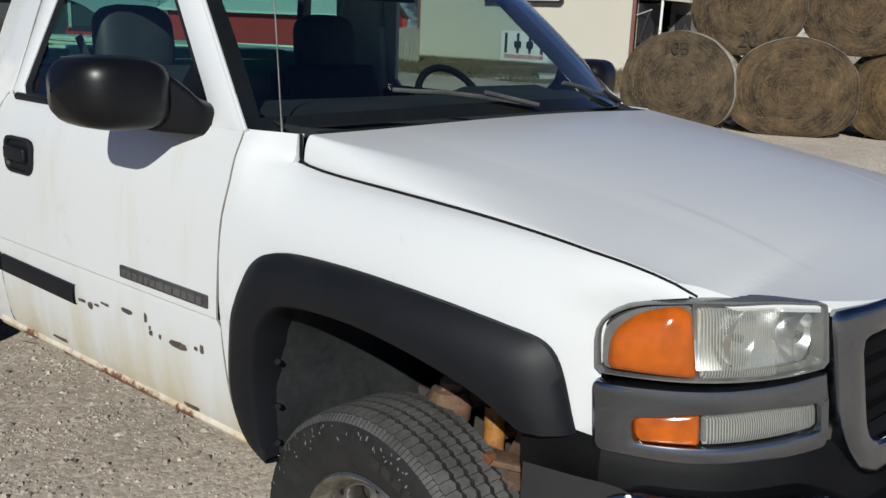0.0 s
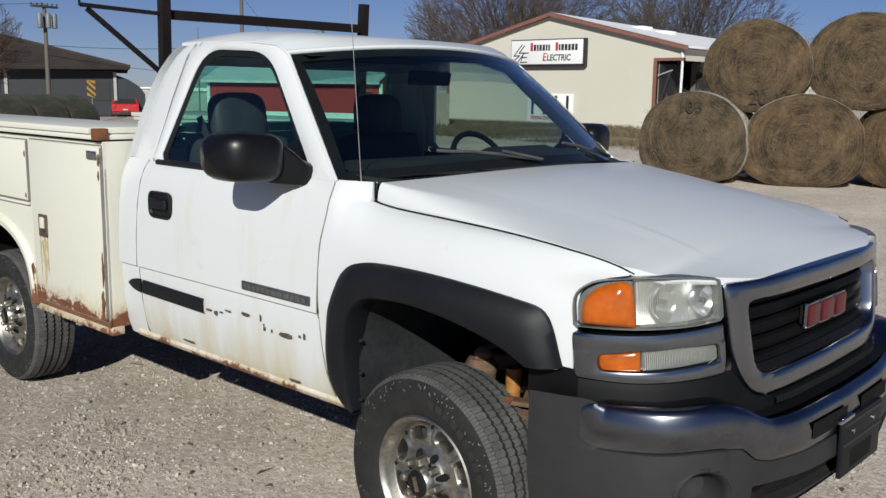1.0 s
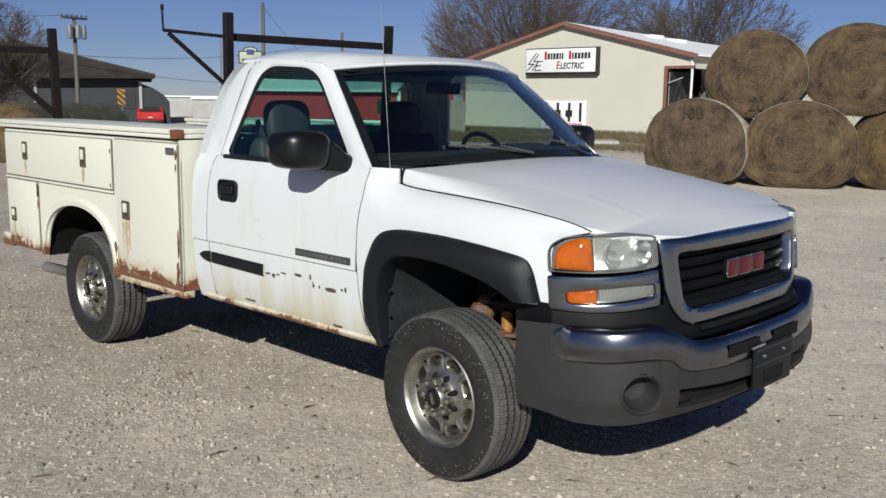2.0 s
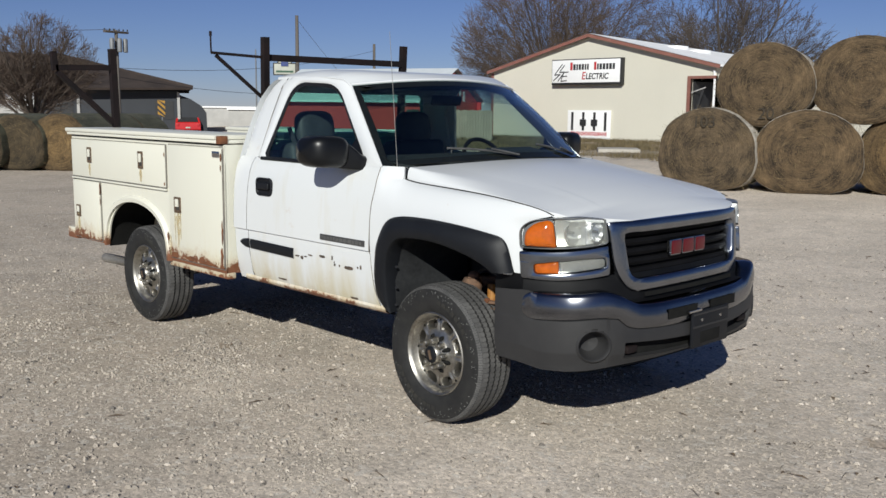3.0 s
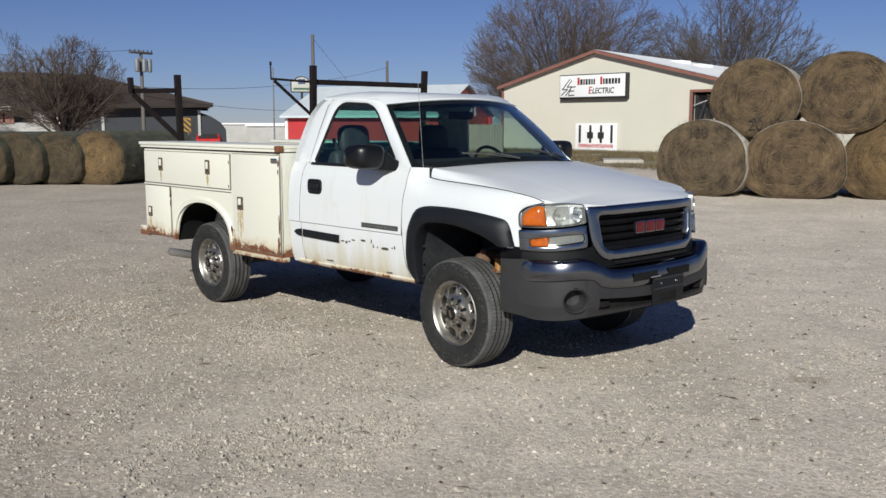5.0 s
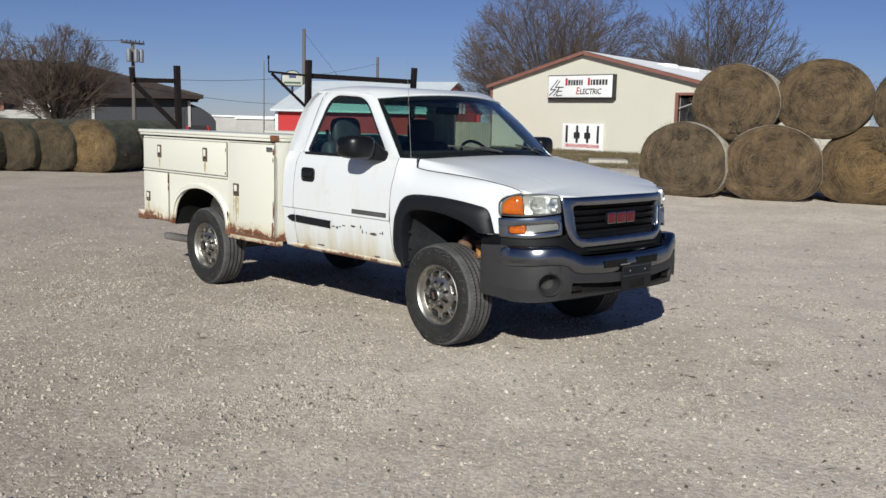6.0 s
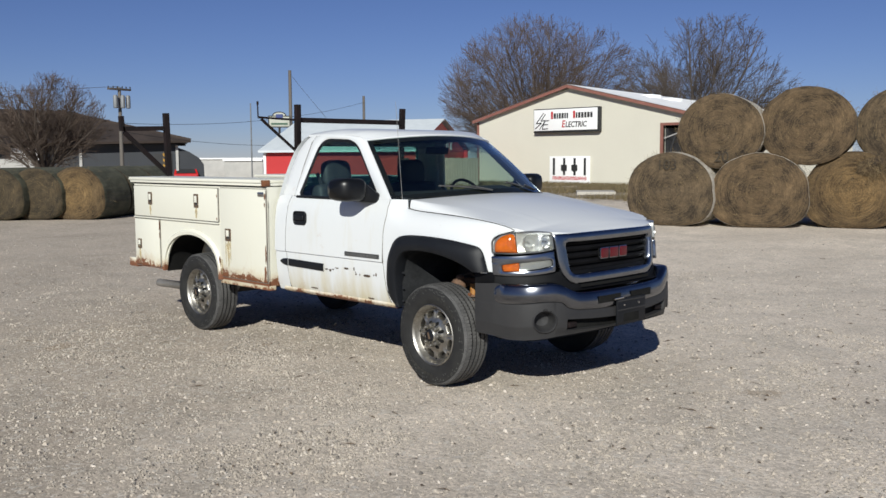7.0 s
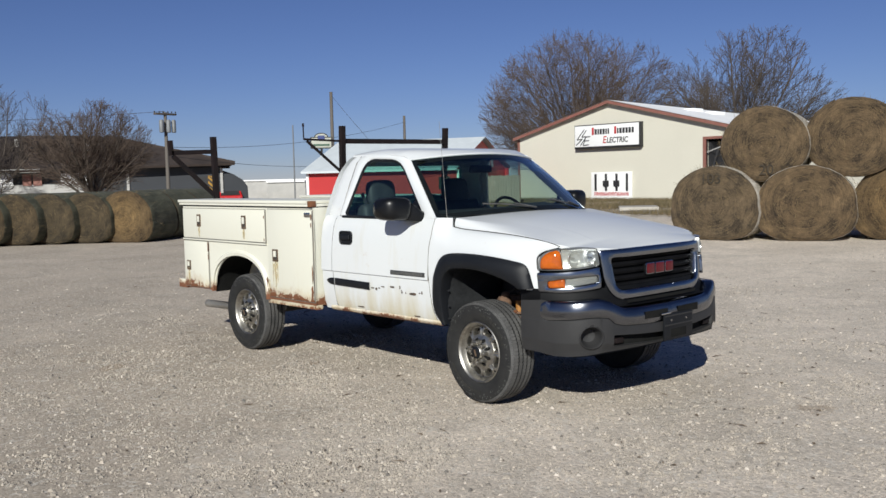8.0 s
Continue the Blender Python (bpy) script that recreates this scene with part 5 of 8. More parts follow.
    cp = lathe([(0.048, 0.131 * s), (0.040, 0.137 * s), (0.0, 0.139 * s)], 28)
    bmesh.ops.transform(cp, matrix=m, verts=cp.verts)
    part("centre_cap", cp, BLACK_PLASTIC, wheel, "black centre cap with a red bar")
    part("cap_mark", box(-0.026, 0.026, -0.003, 0.003, -0.008, 0.008, 0.0, m=m @ pose(0, 0.1395 * s, 0, 0, 70, 0)), LATCH, wheel)
    for k in range(8):
        a = 2 * math.pi * k / 8
        c = m @ Vector((0.077 * math.cos(a), 0.094 * s, 0.077 * math.sin(a)))
        d = m.to_3x3() @ Vector((0, 0.034 * s, 0))
        part("lug_nut", tube([c - d * 0.5, c + d * 0.9, c + d * 1.15], [0.0165, 0.0165, 0.011], 6), ALLOY, wheel)
        # dark pocket between two nuts, and a small vent hole out by the lip
        b = a + math.pi / 8
        radial = [m @ Vector((r * math.cos(b), h * s, r * math.sin(b))) for r, h in ((0.060, 0.097), (0.070, 0.096), (0.086, 0.092), (0.098, 0.084), (0.106, 0.074))]
        part("hub_pocket", tube(radial, [0.005, 0.0085, 0.0125, 0.0135, 0.008], 10), GAP, wheel)
        c = m @ Vector((0.186 * math.cos(a), 0.050 * s, 0.186 * math.sin(a)))
        part("vent_hole", tube([c, c + d * 0.42], 0.0075, 8), GAP, wheel)
    return wheel


SIDEWALL = surface("worn_sidewall_marks", (0.013, 0.0127, 0.0115), (0.027, 0.0255, 0.0215), 9, 60, (0.8, 0.9), 0, 0.1)
build_wheel(truck, (-0.018, -0.822, 0.388), -1, -2.5)
build_wheel(truck, (-0.018, 0.822, 0.388), 1, -2.5)
build_wheel(truck, (-3.390, -0.838, 0.387), -1)
build_wheel(truck, (-3.390, 0.838, 0.387), 1)

# ---- service body: two rows of tool compartments beside an open bed ----
SX0, SX1, SW = -4.555, -2.035, 1.012
sb_arch = table([(-3.905, 0.565), (-3.885, 0.68), (-3.83, 0.79), (-3.73, 0.885), (-3.60, 0.945), (-3.47, 0.970), (-3.28, 0.972), (-3.12, 0.935), (-3.0, 0.86), (-2.92, 0.765), (-2.875, 0.66), (-2.86, 0.565)])


def side_panel():
    bm = bmesh.new()
    xs = lin(SX0, -3.905, 5) + lin(-3.90, -2.865, 30) + lin(-2.86, SX1, 6)
    rows = []
    for x in xs:
        lo = 0.575 if x <= -3.904 or x >= -2.861 else sb_arch(x)
        rows.append([Vector((x, -SW, z)) for z in lin(lo, 1.47, 8)])
    add_grid(bm, rows)
    return thicken(bm, 0.012)


panel = part("side_panel", side_panel(), CREAM, truck, "cream steel side with rust along the lower edge")
flipped_copy(panel)
# flange round the wheel opening
fl = []
for o, dy in ((0.0, 0.004), (0.0, -0.022), (0.030, -0.026), (0.048, -0.010), (0.052, 0.002)):
    row = []
    for k in range(30):
        a = math.pi * k / 29
        row.append(Vector((-3.382 - (0.520 + o) * math.cos(a), -SW + dy, 0.57 + (0.402 + o) * math.sin(a) ** 0.72)))
    fl.append(row)
flange = part("wheel_opening_flange", grid(fl), CREAM, truck)
flipped_copy(flange)
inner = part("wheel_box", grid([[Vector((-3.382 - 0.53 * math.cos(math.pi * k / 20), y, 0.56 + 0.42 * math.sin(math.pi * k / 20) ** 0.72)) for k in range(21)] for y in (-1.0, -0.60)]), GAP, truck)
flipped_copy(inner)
for args in ((SX1 - 0.012, SX1, -SW + 0.001, -0.56, 0.575, 1.47), (SX0, SX0 + 0.012, -SW + 0.001, -0.56, 0.575, 1.47), (SX0 + 0.012, SX1 - 0.012, -0.572, -0.56, 0.70, 1.47)):
    flipped_copy(part("compartment_wall", box(*args), CREAM, truck))
lid = bmesh.new()
add_box(lid, SX0 - 0.03, SX1 - 0.005, -SW - 0.030, -0.54, 1.478, 1.502, 0.006)
add_box(lid, SX0 - 0.045, SX1 - 0.06, -SW - 0.040, -0.53, 1.504, 1.535, 0.008)
lid_ob = part("compartment_lid", lid, CREAM_CLEAN, truck, "cream compartment lid with a rolled edge")
flipped_copy(lid_ob)
gapb = part("lid_seam", box(SX0 + 0.01, SX1 - 0.01, -SW - 0.006, -0.58, 1.466, 1.479), GAP, truck)
flipped_copy(gapb)
part("rust_patch", box(SX1 - 0.050, SX1 + 0.004, -SW - 0.032, -SW + 0.03, 1.476, 1.531, 0.004), RUST, truck, "rusted lid corner")
part("bed_floor", box(SX0, SX1, -0.56, 0.56, 0.86, 0.90), DARK, truck)
part("bulkhead", box(SX1 - 0.03, SX1, -0.56, 0.56, 0.70, 1.50, 0.006), CREAM_CLEAN, truck)
part("tailgate", box(SX0, SX0 + 0.04, -0.555, 0.555, 0.88, 1.38, 0.01), CREAM_CLEAN, truck)
part("rear_step_bumper", box(SX0 - 0.175, SX0 + 0.01, -SW, SW, 0.555, 0.655, 0.012), CREAM, truck, "cream step bumper with rust")
part("body_sill", box(-2.86, SX1 + 0.005, -SW + 0.004, -SW + 0.07, 0.535, 0.578, 0.006), SILL_PAINT, truck, "rusted lower sill")


def tool_door(x0, x1, z0, z1, latches, hinge=None):
    d = part("tool_door", box(x0 + 0.006, x1 - 0.006, -SW - 0.014, -SW - 0.002, z0 + 0.006, z1 - 0.006, 0.004), CREAM, truck, "cream compartment door with a chrome paddle latch")
    fr = bmesh.new()
    for a, b in (((x0, z0), (x1, z0)), ((x1, z0), (x1, z1)), ((x1, z1), (x0, z1)), ((x0, z1), (x0, z0))):
        add_bar(fr, (a[0], -SW - 0.0015, a[1]), (b[0], -SW - 0.0015, b[1]), 0.0045, 0.005, (0, 1, 0))
    part("door_seam", fr, SEAM, d)
    for lx, lz, w, h in latches:
        w, h = w * 1.14, h * 1.12
        bm = bmesh.new()
        ring = rounded([(lx - w, 0, lz - h), (lx + w, 0, lz - h), (lx + w, 0, lz + h), (lx - w, 0, lz + h)], 0.008, 3)
        mid = Vector((lx, 0, lz))
        add_grid(bm, [[Vector((p.x, -SW - y, p.z)) for p in [mid.lerp(q, f) for q in ring]] for f, y in ((1.0, 0.013), (1.0, 0.020), (0.70, 0.020), (0.66, 0.012))], True)
        part("paddle_latch", bm, LATCH, d, "rusty chrome paddle latch")
        part("recess", box(lx - w * 0.76, lx + w * 0.76, -SW - 0.0155, -SW - 0.010, lz - h * 0.78, lz + h * 0.78), DARK, d)
        # cream paint stands in for the bright reflection on the metal paddle
        part("paddle", box(lx - w * 0.56, lx + w * 0.30, -SW - 0.026, -SW - 0.014, lz - h * 0.25, lz + h * 0.74, 0.004), CREAM_CLEAN, d, "paddle coloured pale for its reflection")
    return d


tool_door(-4.545, -2.850, 1.118, 1.445, [(-4.177, 1.313, 0.036, 0.058), (-3.243, 1.313, 0.036, 0.060)])
tool_door(-2.812, -2.045, 0.600, 1.452, [(-2.677, 1.008, 0.042, 0.052)])
tool_door(-4.548, -4.010, 0.585, 1.092, [(-4.440, 0.820, 0.036, 0.046)])
part("hinge_gap", box(-4.54, -2.848, -SW - 0.0145, -SW - 0.002, 1.117, 1.122), SEAM, truck)
part("hinge_gap", box(-2.850, -2.845, -SW - 0.0125, -SW - 0.002, 1.12, 1.44), SEAM, truck)
part("hinge_gap", box(-2.047, -2.041, -SW - 0.0145, -SW - 0.002, 0.62, 1.44), SEAM, truck)
part("hinge_gap", box(-4.006, -3.999, -SW - 0.006, -SW - 0.001, 0.60, 1.085, 0.001), SEAM, truck)
part("door_stop", box(-2.16, -2.07, -SW - 0.024, -SW - 0.012, 1.385, 1.425, 0.004), CHROME_DULL, truck)
part("drip_rail", box(-4.548, -2.845, -SW - 0.020, -SW - 0.003, 1.100, 1.114, 0.003), CREAM, truck)
part("tail_pipe", tube([(-4.63, -0.72, 0.345), (-3.9, -0.70, 0.36), (-3.2, -0.62, 0.42)], 0.042, 14), surface("dull_steel_pipe", (0.22, 0.21, 0.19), (0.38, 0.36, 0.33), 6, 50, (0.45, 0.7), 0.8, 0.2), truck, "dull steel tail pipe")
part("toolbox_bar", box(-2.30, -2.06, -0.50, 0.50, 1.50, 1.545, 0.01), CREAM_CLEAN, truck)

# ---- ladder racks welded to the service body ----
rk = part("front_rack", bar((-2.02, -0.685, 1.50), (-2.005, -0.685, 2.21), 0.046, 0.046, (0, 1, 0)), RACK, truck, "dark red steel ladder rack with an angled arm")
part("rack_post", bar((-2.00, 0.545, 1.50), (-1.96, 0.545, 2.21), 0.044, 0.044, (0, 1, 0)), RACK, rk)
part("cross_bar", bar((-2.03, -0.66, 2.072), (-1.97, 0.525, 2.072), 0.042, 0.044), RACK, rk)
part("side_arm", bar((-2.02, -1.095, 2.085), (-2.015, -0.70, 2.072), 0.018, 0.018), RACK, rk)
part("brace", bar((-2.03, -1.06, 2.07), (-2.03, -0.705, 1.80), 0.020, 0.020, (1, 0, 0)), RACK, rk)
part("end_pin", tube([(-2.02, -1.10, 2.08), (-2.02, -1.102, 2.19), (-2.02, -1.102, 2.20), (-2.02, -1.102, 2.225)], [0.006, 0.006, 0.010, 0.009], 8), RACK, rk)
rk2 = part("rear_rack", bar((-4.50, -0.625, 1.50), (-4.50, -0.640, 2.225), 0.055, 0.055, (0, 1, 0)), RACK, truck, "dark red steel ladder rack arm on a post")
part("rack_stop", bar((-4.50, -1.150, 2.02), (-4.50, -1.160, 2.18), 0.046, 0.046, (0, 1, 0)), RACK, rk2)
part("side_arm", bar((-4.50, -1.15, 2.045), (-4.50, -0.66, 2.060), 0.046, 0.048), RACK, rk2)
part("brace", bar((-4.50, -1.13, 2.01), (-4.50, -0.655, 1.575), 0.042, 0.042, (1, 0, 0)), RACK, rk2)


# rust spots and runs on the service body
def blot(x, z, w, h, seed, mat_=RUST, y=-SW - 0.0165, name="rust_spot", taper=1.0):
    rng = random.Random(seed)
    bm = bmesh.new()
    n = 18
    pts = []
    for k in range(n):
        a = 2 * math.pi * k / n
        dz = math.sin(a) * h / 2 * rng.uniform(0.7, 1.15)
        wide = w / 2 * (1 - (1 - taper) * max(0.0, 0.5 - dz / h))
        pts.append(bm.verts.new((x + math.cos(a) * wide * rng.uniform(0.6, 1.2), y, z + dz)))
    bm.faces.new(pts)
    return part(name, thicken(bm, 0.0006), mat_, truck, smooth=False)


for k, (x, z, w, h) in enumerate(((-4.177, 1.195, 0.050, 0.13), (-3.243, 1.190, 0.056, 0.13), (-2.677, 0.82, 0.070, 0.30), (-4.44, 0.70, 0.06, 0.20), (-2.64, 0.86, 0.030, 0.24), (-2.72, 0.84, 0.024, 0.26), (-3.26, 1.18, 0.022, 0.09), (-2.80, 0.70, 0.05, 0.2))):
    blot(x, z, w, h, k, RUN, name="rust_run", taper=0.35)
for k, (x, z, w, h) in enumerate(((-2.058, 1.38, 0.022, 0.07), (-2.062, 1.31, 0.016, 0.05), (-2.058, 0.86, 0.022, 0.16), (-2.068, 0.70, 0.035, 0.14), (-2.838, 0.74, 0.03, 0.12), (-2.832, 0.65, 0.05, 0.08), (-4.0, 1.03, 0.024, 0.12), (-4.002, 0.93, 0.014, 0.08), (-2.86, 1.37, 0.014, 0.04), (-2.868, 1.15, 0.018, 0.03), (-2.50, 0.628, 0.20, 0.030), (-2.25, 0.622, 0.22, 0.022), (-4.35, 0.60, 0.22, 0.03), (-2.74, 0.63, 0.12, 0.04))):
    blot(x, z, w, h, 20 + k)


# the far half stands a little wider than the near one
def all_parts(ob):
    for c in ob.children:
        yield c
        yield from all_parts(c)


bpy.context.view_layer.update()
for ob in all_parts(truck):
    me = ob.data
    co = np.empty(len(me.vertices) * 3)
    me.vertices.foreach_get("co", co)
    co = co.reshape(-1, 3)
    far = co[:, 1] > 0
    co[far, 1] *= 1.06 if bumper in (ob, ob.parent) else 1.03
    kind = ob.name.split(".")[0]
    if co[:, 1].min() > 0.4 and co[:, 0].min() > 0.45 and kind in ("headlight", "reflector", "amber_housing", "amber_lens", "clear_lens", "high_beam_lens", "bulb_bowl", "bulb", "chrome_trim", "turn_signal"):
        co[:, 0] += 0.018
        co[:, 1] += 0.010
    # lower the cab's upper half a little towards the belt
    up = (co[:, 2] > 1.41) & (co[:, 0] > -2.018) & (co[:, 0] < -0.345)
    if kind not in ("antenna", "side_mirror", "front_rack", "rack_post", "cross_bar", "side_arm", "brace", "end_pin", "bulkhead", "compartment_lid", "toolbox_bar"):
        x, z = co[up, 0], co[up, 2]
        crown = 0.014 * np.clip((z - 1.91) / 0.06, 0, 1) * np.clip((-1.0 - x) / 0.4, 0, 1)
        co[up, 2] = 1.41 + (z - 1.41) * 0.96 + crown
    me.vertices.foreach_set("co", co.ravel())
    me.update()

# ======== the yard ========
GRAVEL_A, GRAVEL_B = (0.700, 0.612, 0.515), (0.540, 0.470, 0.392)


def gravel_material():
    m, nt, p = shader("limestone_gravel")
    co = nt.nodes.new("ShaderNodeTexCoord").outputs["Object"]
    big = noise_node(nt, co, 0.35, 5, 0.6, 0.5)
    patchy = noise_node(nt, co, 1.3, 6, 0.62, 0.8)
    mid = noise_node(nt, co, 5.5, 6, 0.7, 0.4)
    clump = noise_node(nt, co, 19.0, 5, 0.7)
    fine = noise_node(nt, co, 75, 5, 0.7)
    vor = nt.nodes.new("ShaderNodeTexVoronoi")
    vor.inputs["Scale"].default_value = 62
    nt.links.new(co, vor.inputs["Vector"])
    vor2 = nt.nodes.new("ShaderNodeTexVoronoi")
    vor2.inputs["Scale"].default_value = 27
    nt.links.new(co, vor2.inputs["Vector"])
    base = mixed(nt, ramp(nt, big.outputs[0], 0.36, 0.64).outputs[0], GRAVEL_B, GRAVEL_A)
    base = mixed(nt, maths(nt, "MULTIPLY", ramp(nt, patchy.outputs[0], 0.46, 0.66).outputs[0], 0.5), base, (0.44, 0.395, 0.335))
    # darker ground along the truck's near side, with a ragged edge
    sepx = nt.nodes.new("ShaderNodeSeparateXYZ")
    nt.links.new(co, sepx.inputs[0])
    across = maths(nt, "ADD", maths(nt, "MULTIPLY", sepx.outputs["X"], 0.71), maths(nt, "MULTIPLY", sepx.outputs["Y"], 0.70))
    across = maths(nt, "ADD", across, maths(nt, "MULTIPLY", maths(nt, "SUBTRACT", big.outputs[0], 0.5), 6.0))
    darker_side = ramp(nt, maths(nt, "MULTIPLY", maths(nt, "ADD", across, 4.0), 0.125), 0.12, 0.62, (1, 1, 1, 1), (0, 0, 0, 1))
    base = mixed(nt, maths(nt, "MULTIPLY", darker_side.outputs[0], 0.85), base, mixed(nt, 1.0, base, (0.69, 0.67, 0.645), "MULTIPLY"))
    # brown oil and mud stains on the stones
    muddy = (0.30, 0.225, 0.15)
    for px_, py_, rx_, ry_, tone in ((-1.4, -2.1, 2.0, 1.1, (0.40, 0.345, 0.285)), (-2.25, -0.90, 0.42, 0.20, muddy), (1.9, 0.6, 0.5, 0.35, muddy), (-3.6, -2.3, 0.4, 0.5, muddy)):
        off = nt.nodes.new("ShaderNodeMapping")
        off.inputs["Location"].default_value = (-px_ / rx_, -py_ / ry_, 0)
        off.inputs["Scale"].default_value = (1 / rx_, 1 / ry_, 0)
        nt.links.new(co, off.inputs["Vector"])
        ln_ = nt.nodes.new("ShaderNodeVectorMath")
        ln_.operation = "LENGTH"
        nt.links.new(off.outputs[0], ln_.inputs[0])
        spot = ramp(nt, maths(nt, "ADD", ln_.outputs["Value"], maths(nt, "MULTIPLY", mid.outputs[0], 1.3)), 0.85, 1.75, (1, 1, 1, 1), (0, 0, 0, 1))
        base = mixed(nt, maths(nt, "MULTIPLY", spot.outputs[0], 0.55), base, tone)
    base = mixed(nt, maths(nt, "MULTIPLY", ramp(nt, mid.outputs[0], 0.50, 0.68).outputs[0], 0.5), base, (0.37, 0.33, 0.275))
    base = mixed(nt, maths(nt, "MULTIPLY", ramp(nt, clump.outputs[0], 0.58, 0.72).outputs[0], 0.6), base, (0.26, 0.23, 0.19))
    sep = nt.nodes.new("ShaderNodeSeparateColor")
    nt.links.new(vor.outputs["Color"], sep.inputs[0])
    chip = ramp(nt, sep.outputs[0], 0.15, 0.95, (0.55, 0.55, 0.55, 1), (1.45, 1.44, 1.42, 1))
    base = mixed(nt, 0.42, base, mixed(nt, 1.0, base, chip.outputs[0], "MULTIPLY"))
    sep2 = nt.nodes.new("ShaderNodeSeparateColor")
    nt.links.new(vor2.outputs["Color"], sep2.inputs[0])
    pebble = ramp(nt, sep2.outputs[1], 0.82, 0.90)
    core = ramp(nt, vor2.outputs["Distance"], 0.42, 0.30)
    base = mixed(nt, maths(nt, "MULTIPLY", maths(nt, "MULTIPLY", pebble.outputs[0], core.outputs[0]), 0.7), base, (0.62, 0.57, 0.50))
    grit = ramp(nt, fine.outputs[0], 0.3, 0.7, (0.66, 0.66, 0.66, 1), (1.25, 1.25, 1.25, 1))
    base = mixed(nt, 0.60, base, mixed(nt, 1.0, base, grit.outputs[0], "MULTIPLY"))
    nt.links.new(base, p.inputs["Base Color"])
    p.inputs["Roughness"].default_value = 0.95
    p.inputs["Specular IOR Level"].default_value = 0.2
    h = maths(nt, "ADD", maths(nt, "MULTIPLY", vor.outputs["Distance"], -0.4), maths(nt, "MULTIPLY", vor2.outputs["Distance"], -0.7))
    h = maths(nt, "ADD", h, maths(nt, "MULTIPLY", fine.outputs[0], 0.5))
    h = maths(nt, "ADD", h, maths(nt, "MULTIPLY", mid.outputs[0], 0.5))
    h = maths(nt, "ADD", h, maths(nt, "MULTIPLY", clump.outputs[0], 0.5))
    bump(nt, p, h, 0.48, 0.010)
    return m


GRAVEL = gravel_material()


def rise(x, y):
    """The ground lifts a little towards the bales and the shop behind them."""
    t = min(1.0, max(0.0, (-0.55 * x + 0.83 * y - 6.0) / 16.2))
    side = min(1.0, max(0.0, (y + 0.45 * x) / 6.0))
    return 0.46 * t * t * (3 - 2 * t) * side


def lumps(x, y):
    near = 1.0 if abs(x) < 12 and abs(y) < 12 else 0.3
    v = noise.noise(Vector((x * 0.5, y * 0.5, 0))) * 0.014 + noise.noise(Vector((x * 2.3, y * 2.3, 4))) * 0.009 + noise.noise(Vector((x * 6.1, y * 6.1, 9))) * 0.004
    return v * near - 0.006


def axis(lo, hi, fine_lo, fine_hi, step, grow=1.35):
    out = list(np.arange(fine_lo, fine_hi + 1e-6, step))
    s, x = step, fine_hi
    while x < hi:
        s *= grow
        x = min(hi, x + s)
        out.append(x)
    s, x = step, fine_lo
    while x > lo:
        s *= grow
        x = max(lo, x - s)
        out.insert(0, x)
    return out


gx = axis(-600, 600, -9, 6.5, 0.09)
gy = axis(-600, 600, -6, 5, 0.09)
verts = [(x, y, rise(x, y) + lumps(x, y)) for y in gy for x in gx]
nx = len(gx)
faces = [(j * nx + i, j * nx + i + 1, (j + 1) * nx + i + 1, (j + 1) * nx + i) for j in range(len(gy) - 1) for i in range(nx - 1)]
gme = bpy.data.meshes.new("ground")
gme.from_pydata(verts, [], faces)
gme.materials.append(GRAVEL)
gme.polygons.foreach_set("use_smooth", [True] * len(gme.polygons))
tagged(new("ground", gme), "pale limestone gravel yard, trodden and patchy", "ground", kind="structure")


